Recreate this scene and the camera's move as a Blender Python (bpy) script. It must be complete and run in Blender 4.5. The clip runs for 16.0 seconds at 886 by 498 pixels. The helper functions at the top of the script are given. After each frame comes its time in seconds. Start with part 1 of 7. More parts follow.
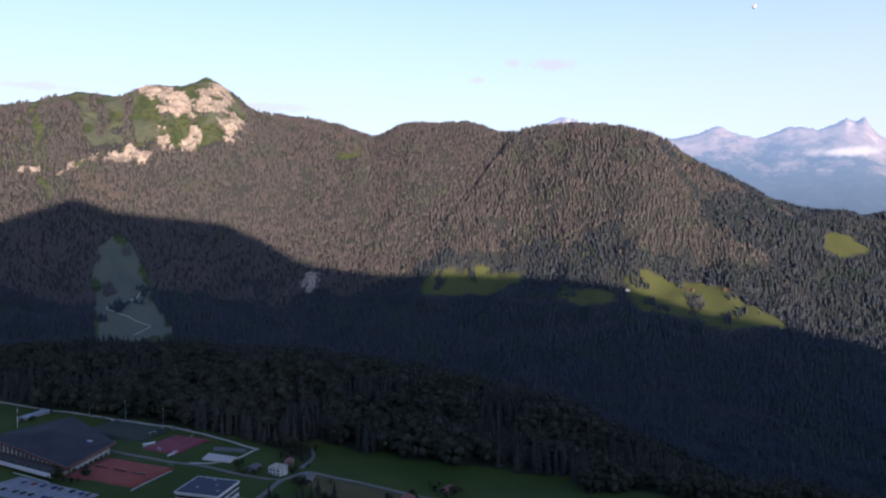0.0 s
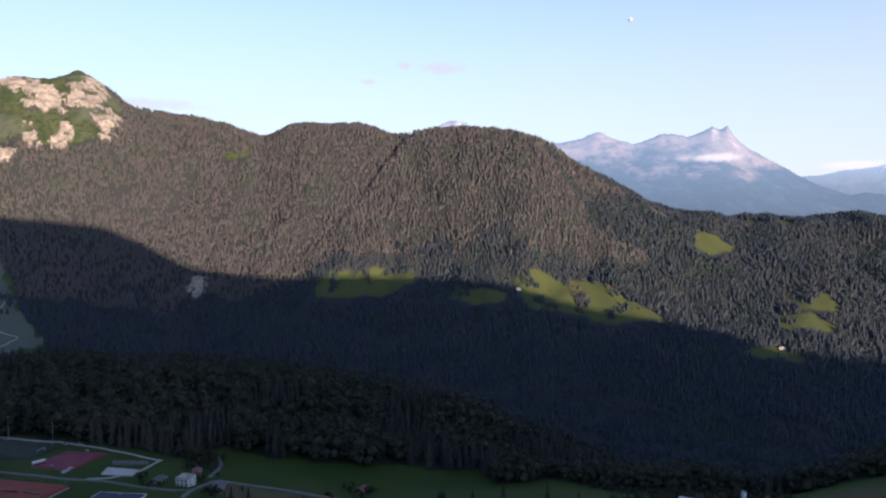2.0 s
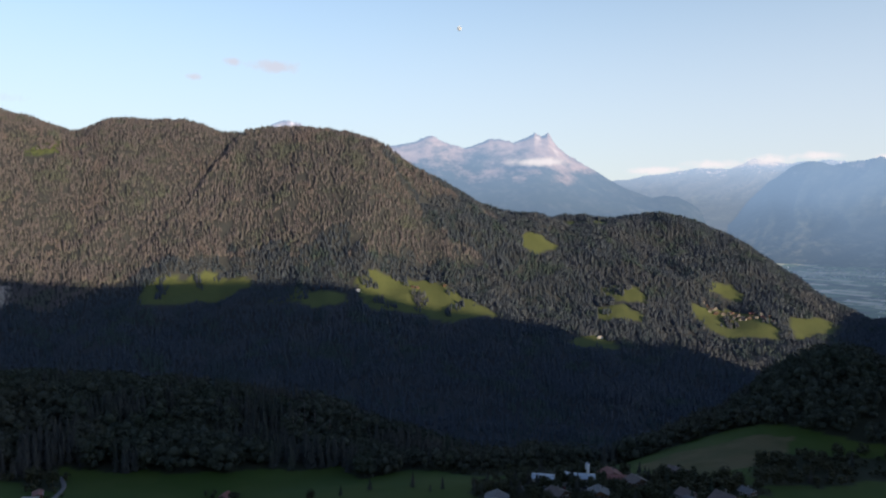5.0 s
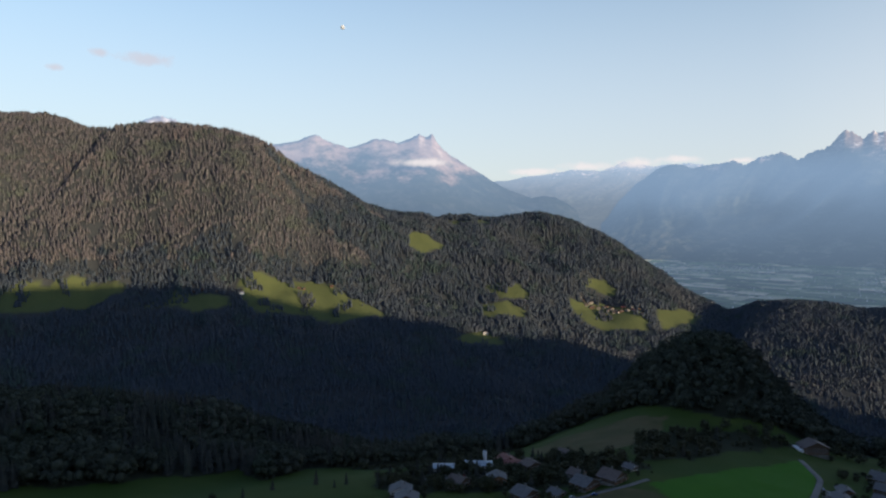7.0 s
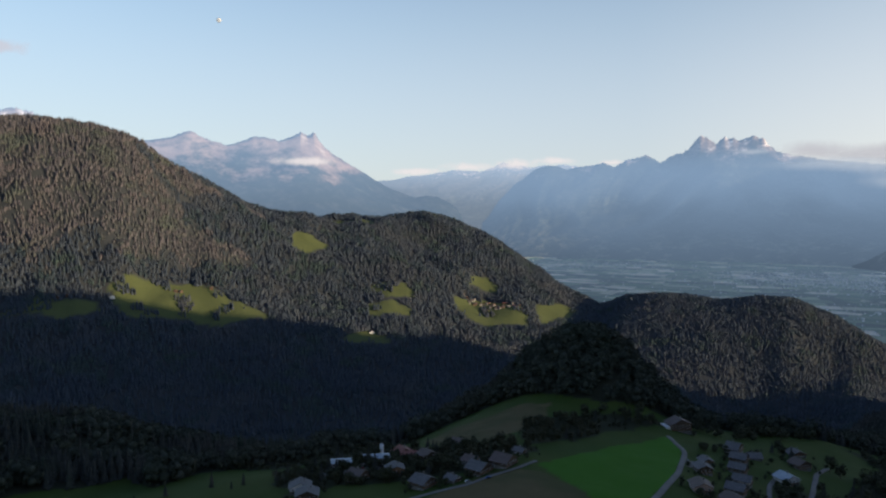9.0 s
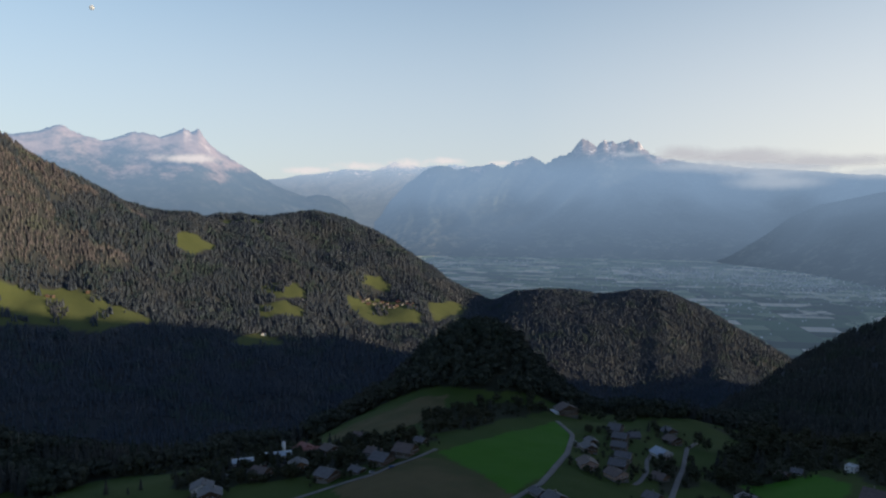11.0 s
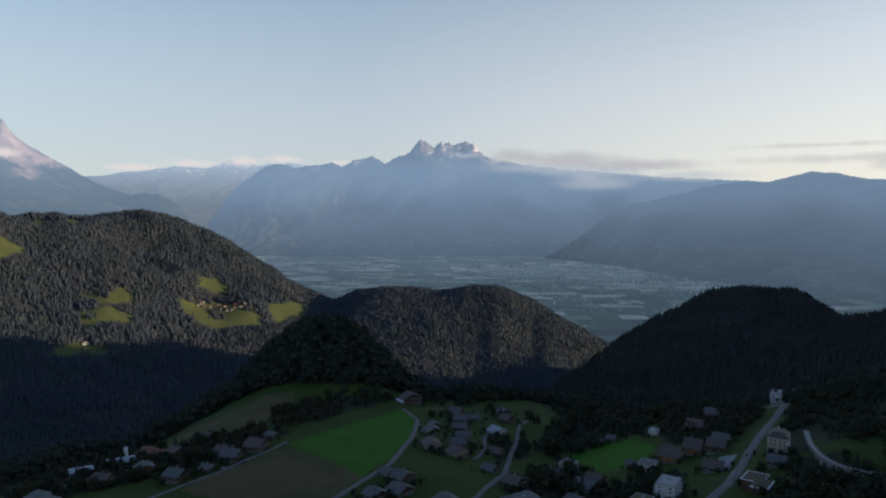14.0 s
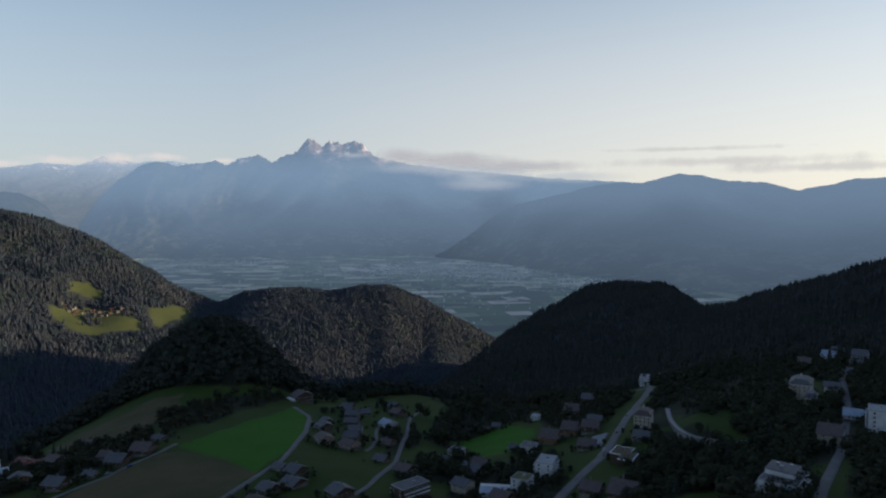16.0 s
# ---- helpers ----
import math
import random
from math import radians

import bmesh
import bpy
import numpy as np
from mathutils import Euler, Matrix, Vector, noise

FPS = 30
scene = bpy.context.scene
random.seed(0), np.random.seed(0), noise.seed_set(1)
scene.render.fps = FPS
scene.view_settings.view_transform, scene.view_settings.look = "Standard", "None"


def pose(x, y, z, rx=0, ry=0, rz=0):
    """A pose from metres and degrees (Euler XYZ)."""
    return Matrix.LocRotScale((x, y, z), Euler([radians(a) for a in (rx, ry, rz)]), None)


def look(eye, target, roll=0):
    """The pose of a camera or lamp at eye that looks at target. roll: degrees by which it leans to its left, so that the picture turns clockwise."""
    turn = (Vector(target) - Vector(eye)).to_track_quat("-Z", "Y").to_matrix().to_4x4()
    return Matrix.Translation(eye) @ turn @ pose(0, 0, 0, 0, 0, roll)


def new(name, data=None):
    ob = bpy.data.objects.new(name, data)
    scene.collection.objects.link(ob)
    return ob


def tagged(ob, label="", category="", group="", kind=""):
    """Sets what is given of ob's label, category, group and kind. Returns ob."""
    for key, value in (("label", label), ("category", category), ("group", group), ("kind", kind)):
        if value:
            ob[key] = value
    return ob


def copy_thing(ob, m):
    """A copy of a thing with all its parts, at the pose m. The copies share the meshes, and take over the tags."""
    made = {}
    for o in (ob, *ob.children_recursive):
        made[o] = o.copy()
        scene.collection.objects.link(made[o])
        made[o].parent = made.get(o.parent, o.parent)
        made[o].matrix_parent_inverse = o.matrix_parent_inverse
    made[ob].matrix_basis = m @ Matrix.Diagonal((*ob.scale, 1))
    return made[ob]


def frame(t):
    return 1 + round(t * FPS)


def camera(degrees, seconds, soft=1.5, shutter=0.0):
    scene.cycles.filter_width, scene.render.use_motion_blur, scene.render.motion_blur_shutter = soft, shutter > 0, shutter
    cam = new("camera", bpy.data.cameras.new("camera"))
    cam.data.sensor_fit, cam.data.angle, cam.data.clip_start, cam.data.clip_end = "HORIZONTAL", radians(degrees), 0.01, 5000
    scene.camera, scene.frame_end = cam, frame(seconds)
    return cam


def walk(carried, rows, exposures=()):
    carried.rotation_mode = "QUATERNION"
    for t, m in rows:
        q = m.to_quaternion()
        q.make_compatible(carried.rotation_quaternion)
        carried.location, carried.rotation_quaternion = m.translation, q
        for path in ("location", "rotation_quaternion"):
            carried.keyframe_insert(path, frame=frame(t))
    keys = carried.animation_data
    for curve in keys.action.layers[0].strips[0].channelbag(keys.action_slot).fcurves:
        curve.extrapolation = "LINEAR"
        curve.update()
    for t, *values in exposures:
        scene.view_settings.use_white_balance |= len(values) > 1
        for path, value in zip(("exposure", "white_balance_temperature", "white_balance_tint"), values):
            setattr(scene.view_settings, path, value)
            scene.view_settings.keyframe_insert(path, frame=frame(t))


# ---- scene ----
cam = camera(65.30, 16.0, soft=2.2)
# seconds, x, y, z, yaw, pitch, roll; +y is about south, +x west; the first eye is the origin, about 190 m over the village
PATH = [
    (0.0, 0.0, 0.0, 0.0, 53.44, -3.66, 0.01),
    (0.5, -2.0, -4.1, -0.4, 51.25, -3.62, 0.01),
    (1.0, -4.0, -8.3, -0.7, 48.99, -3.58, -0.01),
    (1.5, -5.8, -12.5, -1.0, 46.67, -3.54, -0.00),
    (2.0, -7.5, -16.9, -1.3, 44.34, -3.50, -0.02),
    (2.5, -9.2, -21.2, -1.6, 42.01, -3.47, -0.03),
    (3.0, -10.8, -25.6, -1.8, 39.81, -3.44, -0.02),
    (3.5, -12.3, -30.1, -2.1, 37.50, -3.39, -0.03),
    (4.0, -13.8, -34.6, -2.3, 35.16, -3.37, -0.02),
    (6.5, -20.6, -57.8, -2.9, 23.37, -3.35, 0.02),
    (7.0, -21.9, -62.5, -3.0, 20.90, -3.35, 0.05),
    (7.5, -23.2, -67.2, -3.0, 18.48, -3.33, 0.01),
    (8.0, -24.4, -72.0, -3.1, 16.03, -3.35, 0.02),
    (8.5, -25.6, -76.8, -3.1, 13.61, -3.36, 0.03),
    (9.0, -26.9, -81.6, -3.1, 11.19, -3.40, 0.05),
    (11.5, -33.0, -106.0, -3.2, 0.00, -3.46, 0.00),
    (12.0, -34.2, -111.0, -3.2, -2.20, -3.46, 0.00),
    (12.5, -35.4, -115.9, -3.2, -4.35, -3.46, 0.00),
    (13.0, -36.7, -120.9, -3.3, -6.50, -3.47, -0.00),
    (13.5, -37.9, -125.9, -3.3, -8.70, -3.50, -0.02),
    (14.0, -39.1, -130.9, -3.4, -11.01, -3.52, -0.02),
    (14.5, -40.3, -136.0, -3.4, -13.39, -3.54, -0.02),
    (15.0, -41.5, -141.0, -3.5, -15.72, -3.55, -0.02),
    (15.5, -42.7, -146.1, -3.6, -17.92, -3.54, -0.01),
    (16.0, -43.9, -151.2, -3.7, -20.10, -3.54, -0.02),
]
EXPOSURES = [(0.0, 1.00, 6080, 22), (4.0, 0.84, 6340, 14), (8.0, 0.66, 6450, 10), (12.5, 0.51, 6500, 10), (16.0, 0.42, 6500, 10)]
walk(cam, [(t, pose(x, y, z, 90 + pitch, roll, yaw)) for t, x, y, z, yaw, pitch, roll in PATH], EXPOSURES)

# ---- world, sun ----
SUN_AZ, SUN_EL = 106.0, 9.0          # degrees clockwise from +y, and over the horizon
world = bpy.data.worlds.new("world")
scene.world = world
world.use_nodes = True
wn, wl = world.node_tree.nodes, world.node_tree.links
wn.clear()
sky = wn.new("ShaderNodeTexSky")
sky.sky_type = "NISHITA"
sky.sun_disc = False
sky.sun_elevation = radians(SUN_EL)
sky.sun_rotation = radians(SUN_AZ)
sky.altitude = 1400
sky.air_density, sky.dust_density, sky.ozone_density = 1.0, 1.6, 1.2
sky_bg = wn.new("ShaderNodeBackground")
sky_bg.inputs["Strength"].default_value = 0.125
wout = wn.new("ShaderNodeOutputWorld")
# evening haze pales the lowest sky, warmer towards the sun
way = wn.new("ShaderNodeTexCoord")
split = wn.new("ShaderNodeSeparateXYZ")
wl.new(way.outputs["Generated"], split.inputs["Vector"])
low = wn.new("ShaderNodeMapRange")
low.interpolation_type = "SMOOTHSTEP"
for key, value in (("From Min", 0.0), ("From Max", 0.54), ("To Min", 0.81), ("To Max", 0.0)):
    low.inputs[key].default_value = value
wl.new(split.outputs["Z"], low.inputs["Value"])
side = wn.new("ShaderNodeVectorMath")
side.operation = "DOT_PRODUCT"
side.inputs[1].default_value = (math.sin(radians(SUN_AZ)), math.cos(radians(SUN_AZ)), 0)
wl.new(way.outputs["Generated"], side.inputs[0])
warmth = wn.new("ShaderNodeMapRange")
for key, value in (("From Min", -0.2), ("From Max", 1.0)):
    warmth.inputs[key].default_value = value
wl.new(side.outputs["Value"], warmth.inputs["Value"])
veil = wn.new("ShaderNodeMix")
veil.data_type = "RGBA"
veil.inputs[6].default_value = (3.45, 3.50, 3.84, 1)
veil.inputs[7].default_value = (7.0, 6.0, 5.2, 1)
wl.new(warmth.outputs["Result"], veil.inputs[0])
pale = wn.new("ShaderNodeMix")
pale.data_type = "RGBA"
wl.new(low.outputs["Result"], pale.inputs[0])
deep = wn.new("ShaderNodeMix")
deep.data_type, deep.blend_type = "RGBA", "MULTIPLY"
deep.inputs[0].default_value = 1.0
high = wn.new("ShaderNodeMapRange")
for key, value in (("From Min", 0.25), ("From Max", 0.6)):
    high.inputs[key].default_value = value
wl.new(split.outputs["Z"], high.inputs["Value"])
hue = wn.new("ShaderNodeMix")
hue.data_type = "RGBA"
hue.inputs[6].default_value = (0.86, 1.14, 1.20, 1)
hue.inputs[7].default_value = (1.05, 1.04, 1.24, 1)
wl.new(high.outputs["Result"], hue.inputs[0])
wl.new(hue.outputs[2], deep.inputs[7])
wl.new(sky.outputs["Color"], deep.inputs[6])
wl.new(deep.outputs[2], pale.inputs[6])
wl.new(veil.outputs[2], pale.inputs[7])
wl.new(pale.outputs[2], sky_bg.inputs["Color"])
wl.new(sky_bg.outputs["Background"], wout.inputs["Surface"])

sun_dir = Vector((math.sin(radians(SUN_AZ)) * math.cos(radians(SUN_EL)), math.cos(radians(SUN_AZ)) * math.cos(radians(SUN_EL)), math.sin(radians(SUN_EL))))
sun_data = bpy.data.lights.new("sun", "SUN")
sun_data.energy, sun_data.angle, sun_data.color = 4.5, radians(0.5), (1.0, 0.77, 0.51)
sun = new("sun", sun_data)
sun.matrix_world = look(sun_dir * 3000, (0, 0, 0))

# ---- the lie of the land ----
# Landform lines seen from the middle of the flight: (bearing in degrees from +y, distance, height), joined smoothly outwards.
HUB = (-24.4, -72.0, -3.1)
NEAR_LINE = [(-100, 250, -150), (-75, 250, -170), (-65, 250, -178), (-45, 250, -200), (-15, 250, -195), (0, 250, -186), (20, 250, -188), (35, 250, -180), (45, 250, -165), (55, 250, -150), (70, 250, -130)]
TERRACE = [(-100, 500, -186), (-75, 500, -193), (-65, 500, -196), (-55, 500, -208), (-45, 500, -219), (-25, 500, -214), (-15, 500, -208), (-5, 500, -197), (6, 500, -200), (15, 500, -213), (24, 500, -226), (34, 500, -208), (45, 500, -174), (55, 500, -160), (70, 500, -140)]
VILLAGE_EDGE = [(-100, 700, -190), (-85, 690, -192), (-75, 665, -196), (-65, 650, -199), (-55, 600, -217), (-45, 580, -227), (-35, 640, -240), (-25, 680, -250), (-15, 690, -247), (-5, 690, -212), (2, 690, -211), (8, 690, -226), (15, 700, -236), (22, 800, -262), (32, 800, -252), (38, 780, -228), (45, 760, -190), (55, 760, -172), (70, 760, -150)]
NEAR_CREST = [(-100, 1000, -190), (-85, 950, -186), (-75, 900, -181), (-65, 850, -189), (-55, 800, -196), (-45, 780, -220), (-35, 760, -247), (-25, 730, -274), (-18, 740, -286), (-14, 800, -288), (-11.5, 860, -278), (-8.7, 860, -256), (-5.9, 860, -224), (-3.2, 860, -188), (-1.4, 860, -172), (1.2, 860, -167), (2.9, 860, -178), (4.6, 860, -203), (5.9, 850, -222), (8.3, 830, -246), (11, 810, -252), (15, 800, -249), (18, 810, -252), (22, 870, -276), (30, 900, -277), (36, 930, -262), (45, 960, -222), (55, 1000, -185), (70, 1000, -150)]
GORGE = [(-100, 1700, -640), (-60, 1700, -640), (-35, 1550, -640), (-20, 1500, -660), (-5, 1600, -720), (10, 1600, -720), (16, 1300, -560), (20, 1060, -330), (25, 1150, -305), (35, 1200, -290), (42, 1150, -240), (50, 1150, -200), (70, 1150, -160)]
BENCH = [(-100, 2900, -330), (-80, 2950, -330), (-65, 3000, -380), (-55, 2850, -365), (-45, 2760, -345), (-37, 2700, -340), (-31, 2680, -385), (-25, 2680, -432), (-20, 2600, -485), (-15, 2600, -505), (-8, 2900, -515), (-3, 2750, -575), (1, 2330, -715), (3.5, 2250, -690), (6, 2220, -682), (10, 2230, -696), (14, 2260, -722), (16.5, 2150, -706), (18.5, 1700, -520), (20, 1300, -376), (22.3, 1400, -364), (25.2, 1531, -328), (27.6, 1660, -304), (30, 1787, -288), (31.8, 1910, -263), (33.6, 2022, -241), (35.4, 2089, -229), (36.4, 2099, -230), (37.25, 2109, -243), (38.8, 2120, -240), (40, 2120, -258), (41, 2080, -284), (41.9, 1680, -260), (44.1, 1581, -236), (47, 1539, -194), (50.5, 1500, -162), (53, 1485, -132), (55, 1480, -116), (70, 1450, -70)]
RIDGE = [(-100, 4300, 470), (-87, 4300, 488), (-84.82, 4307, 515), (-82.03, 4324, 550), (-79.57, 4330, 603), (-76.76, 4362, 622), (-75.82, 4368, 665), (-74.34, 4378, 686), (-73.26, 4386, 690), (-72.43, 4394, 715), (-71.5, 4398, 743), (-70.71, 4388, 747), (-69.61, 4370, 680), (-68.46, 4342, 593), (-67.45, 4316, 519), (-66.41, 4290, 507), (-63.89, 4238, 478), (-62, 4200, 487), (-58, 4080, 372), (-56, 4020, 442), (-51, 3900, 448), (-47.5, 3760, 381), (-45, 3700, 385), (-41, 3600, 378), (-37.4, 3520, 332), (-35.4, 3480, 295), (-33.4, 3470, 182), (-30, 3500, 93), (-27.3, 3560, 21), (-25, 3620, -41), (-22.7, 3700, -67), (-19, 3850, -89), (-15.3, 3960, -69)]
RIDGE_END = [(-11.5, 4000, -74), (-9.7, 4000, -104), (-7.4, 3980, -178), (-5.5, 3940, -255), (-3.3, 3850, -355), (-1, 3700, -440), (0.7, 3560, -478), (2, 3460, -500), (3.4, 3440, -446), (6.1, 3420, -418), (8.8, 3420, -426), (11, 3420, -440), (13.4, 3420, -411), (15.7, 3400, -406), (18, 3380, -462), (20.9, 3340, -552), (23.2, 3300, -614), (25.5, 3250, -680), (29, 3200, -930), (38, 3400, -945), (42, 3300, -945), (70, 3300, -945)]
BACK = [(-100, 5200, 100), (-60, 5100, 100), (-40, 4500, 150), (-30, 4400, -60), (-22, 4300, -140), (-12, 4500, -300), (-6, 4700, -700), (-2, 4500, -945), (3, 4500, -945), (70, 4500, -945)]
PLAIN = [(-100, 8000, -945), (70, 8000, -945)]
FAR_PLAIN = [(-100, 16000, -950), (70, 16000, -950)]
LANDFORM_LINES = (NEAR_LINE, TERRACE, VILLAGE_EDGE, NEAR_CREST, GORGE, BENCH, RIDGE + RIDGE_END, BACK, PLAIN, FAR_PLAIN)


def lattice(ix, iy, seed):
    n = (ix.astype(np.int64) * 374761393 + iy.astype(np.int64) * 668265263 + seed * 982451653) & 0x7FFFFFFF
    n = ((n ^ (n >> 13)) * 1274126177) & 0x7FFFFFFF
    return ((n ^ (n >> 16)) & 0xFFFF) / 32767.5 - 1.0


def value_noise(x, y, seed=0):
    ix, iy = np.floor(x), np.floor(y)
    u, v = x - ix, y - iy
    u, v = u * u * (3 - 2 * u), v * v * (3 - 2 * v)
    a, b = lattice(ix, iy, seed), lattice(ix + 1, iy, seed)
    c, d = lattice(ix, iy + 1, seed), lattice(ix + 1, iy + 1, seed)
    return (a * (1 - u) + b * u) * (1 - v) + (c * (1 - u) + d * u) * v


def fractal(x, y, octaves=4, seed=0):
    total, gain = 0.0 * x, 1.0
    for k in range(octaves):
        total = total + gain * value_noise(x * 2 ** k + 17.3 * k, y * 2 ** k - 9.1 * k, seed + k)
        gain *= 0.5
    return total


def ramp(x, a, b):
    s = np.clip((x - a) / (b - a), 0, 1)
    return s * s * (3 - 2 * s)


AZ_STEP = 0.25
AZ_GRID = np.arange(-100, 70.01, AZ_STEP)
R_GRID = np.concatenate([np.linspace(0, 1200, 121)[:-1], np.linspace(1200, 5200, 201)[:-1], np.geomspace(5200, 16000, 40)])


def landform_table():
    kr, kz = [np.full_like(AZ_GRID, 0.0)], [np.full_like(AZ_GRID, -150.0)]
    for line in LANDFORM_LINES:
        az, r, z = (np.array(c, float) for c in zip(*line))
        wide = np.array([-0.6, -0.3, 0, 0.3, 0.6])
        kr.append(np.mean([np.interp(AZ_GRID + w, az, r) for w in wide], axis=0))
        kz.append(np.mean([np.interp(AZ_GRID + w, az, z) for w in wide], axis=0))
    kr, kz = np.array(kr), np.array(kz)
    h = np.diff(kr, axis=0)
    s = np.diff(kz, axis=0) / h
    m = np.zeros_like(kz)
    same = s[:-1] * s[1:] > 0
    w1, w2 = 2 * h[1:] + h[:-1], h[1:] + 2 * h[:-1]
    safe0, safe1 = np.where(same, s[:-1], 1.0), np.where(same, s[1:], 1.0)
    m[1:-1] = np.where(same, (w1 + w2) / (w1 / safe0 + w2 / safe1), 0.0)
    m[0], m[-1] = s[0], s[-1]
    table = np.zeros((len(AZ_GRID), len(R_GRID)))
    for i in range(len(AZ_GRID)):
        k = np.clip(np.searchsorted(kr[:, i], R_GRID, side="right") - 1, 0, len(h) - 1)
        t = (R_GRID - kr[k, i]) / h[k, i]
        t2, t3 = t * t, t * t * t
        table[i] = ((2 * t3 - 3 * t2 + 1) * kz[k, i] + (t3 - 2 * t2 + t) * h[k, i] * m[k, i]
                    + (3 * t2 - 2 * t3) * kz[k + 1, i] + (t3 - t2) * h[k, i] * m[k + 1, i])
    return table


LAND = landform_table()


def bearing(x, y):
    return np.degrees(np.arctan2(x - HUB[0], y - HUB[1])), np.hypot(x - HUB[0], y - HUB[1])


def land_height(x, y):
    """The ground's height at places of the plan (numpy arrays)."""
    x, y = np.asarray(x, float), np.asarray(y, float)
    az, r = bearing(x, y)
    fa = np.clip((az - AZ_GRID[0]) / AZ_STEP, 0, len(AZ_GRID) - 1.001)
    fr = np.clip(np.interp(r, R_GRID, np.arange(len(R_GRID))), 0, len(R_GRID) - 1.001)
    i, j = fa.astype(int), fr.astype(int)
    u, v = fa - i, fr - j
    z = (LAND[i, j] * (1 - u) + LAND[i + 1, j] * u) * (1 - v) + (LAND[i, j + 1] * (1 - u) + LAND[i + 1, j + 1] * u) * v
    # gullies and spurs on the mountain sides, gentle swells on the terrace
    rough = ramp(r, 1000, 2300) * (1 - ramp(r, 4600, 5200)) * np.where(z < -900, 0.0, 1.0)
    spur = 1 - 2 * np.abs(fractal(x / 420, y / 420, 3, 5))
    crown = np.interp(az, [-40, 0, 5, 25], [1.0, 0.7, 0.24, 0.3]) * rough
    z = z + crown * (20 * fractal(x / 260, y / 260, 4, 2) + 30 * spur * ramp(z, -600, -250) * (1 - 0.6 * ramp(z, 150, 400)))
    warp = 0.5 * fractal(x / 800, y / 800, 2, 8)
    rib = 1 - 2 * np.abs(fractal(az / 3.0 + warp, r / 2600, 3, 14))
    z = z + crown * 8 * rib * ramp(z, -620, -300) * (1 - 0.7 * ramp(z, 150, 380))
    # the fold between the two wooded heads
    edge = az - np.interp(r, [2900, 2958, 3098, 3173, 3340, 3442, 3588, 3750], [-57.5, -56.4, -54.1, -51.9, -49.6, -47.8, -46.5, -45.6])
    fold = np.where(edge > 0, np.exp(-np.maximum(edge, 0) / 3.0), -np.exp(-np.maximum(-edge, 0) / 3.0))
    fold = fold * ramp(np.abs(edge), 0, 0.55)
    z = z + 42 * fold * (0.28 + 0.72 * ramp(r, 3250, 3450)) * ramp(r, 2900, 3050) * (1 - ramp(r, 3560, 3700))
    # the low hill's crest line rises and dips, its face is even
    crest_dip = np.interp(az, [2, 3.4, 6.1, 8.8, 11, 13.4, 15.7, 18, 20.9], [0, 0, 4, -4, -22, 2, 6, 0, 0])
    z = z - crest_dip * ramp(r, 2450, 2700) * (1 - ramp(r, 3150, 3380))
    face = ramp(r, 2250, 2450) * (1 - ramp(r, 2950, 3250))
    z = z + face * np.interp(az, [0, 1, 2.2, 3, 4, 5, 6], [0, 26, 34, 30, 10, 3, 0]) - face * np.interp(az, [13.3, 15, 16, 17, 18.6], [0, 15, 24, 22, 0])
    # the hollow behind the shaded hill
    rim = np.interp(az, [16, 20, 25, 30, 34.6, 40], [1500, 1330, 1540, 1800, 2100, 2150])
    z = z - 150 * ramp(az, 15.5, 19) * (1 - ramp(az, 30, 38)) * ramp(r, rim + 60, rim + 520) * (1 - ramp(r, 2850, 3300)) * ramp(z, -880, -600)
    # the hollow that the viaduct spans
    z = z - 9 * np.exp(-((x - 303) ** 2 + (y - 243) ** 2) / (2 * 27.0 ** 2))
    z = z + (1 - ramp(r, 900, 1500)) * 1.6 * fractal(x / 70, y / 70, 3, 9)
    return z


FAR_FROM, FAR_TO = 4250.0, 4820.0


def draw_in(x, y, z):
    """The distance beyond FAR_FROM, drawn in along the sight lines so that all of it lies within FAR_TO of the hub."""
    dx, dy, dz = x - HUB[0], y - HUB[1], z - HUB[2]
    d = np.sqrt(dx * dx + dy * dy + dz * dz)
    room = FAR_TO - FAR_FROM
    g = np.where(d > FAR_FROM, FAR_TO - room * room / (room + np.maximum(d - FAR_FROM, 0)), d)
    k = g / np.maximum(d, 1e-6)
    return HUB[0] + dx * k, HUB[1] + dy * k, HUB[2] + dz * k


def grid_mesh(name, x, y, z, material, attributes=None):
    """A sheet from 2D arrays of places."""
    rows, cols = x.shape
    idx = np.arange(rows * cols).reshape(rows, cols)
    quads = np.stack([idx[:-1, :-1], idx[1:, :-1], idx[1:, 1:], idx[:-1, 1:]], -1).reshape(-1, 4)
    me = bpy.data.meshes.new(name)
    me.vertices.add(rows * cols)
    me.vertices.foreach_set("co", np.stack([x, y, z], -1).astype(np.float32).ravel())
    me.loops.add(quads.size)
    me.loops.foreach_set("vertex_index", quads.astype(np.int32).ravel())
    me.polygons.add(len(quads))
    me.polygons.foreach_set("loop_start", (np.arange(len(quads)) * 4).astype(np.int32))
    me.polygons.foreach_set("loop_total", np.full(len(quads), 4, np.int32))
    me.update(calc_edges=True)
    me.polygons.foreach_set("use_smooth", np.ones(len(quads), bool))
    for key, values in (attributes or {}).items():
        values = np.asarray(values, np.float32)
        kind = "FLOAT" if values.ndim == 2 else "FLOAT_VECTOR"
        layer = me.attributes.new(key, kind, "POINT")
        layer.data.foreach_set("value" if kind == "FLOAT" else "vector", values.ravel())
    me.materials.append(material)
    return new(name, me)

# ---- materials ----
def node_material(name):
    m = bpy.data.materials.new(name)
    m.use_nodes = True
    nodes, links = m.node_tree.nodes, m.node_tree.links
    return m, nodes, links, nodes["Principled BSDF"]


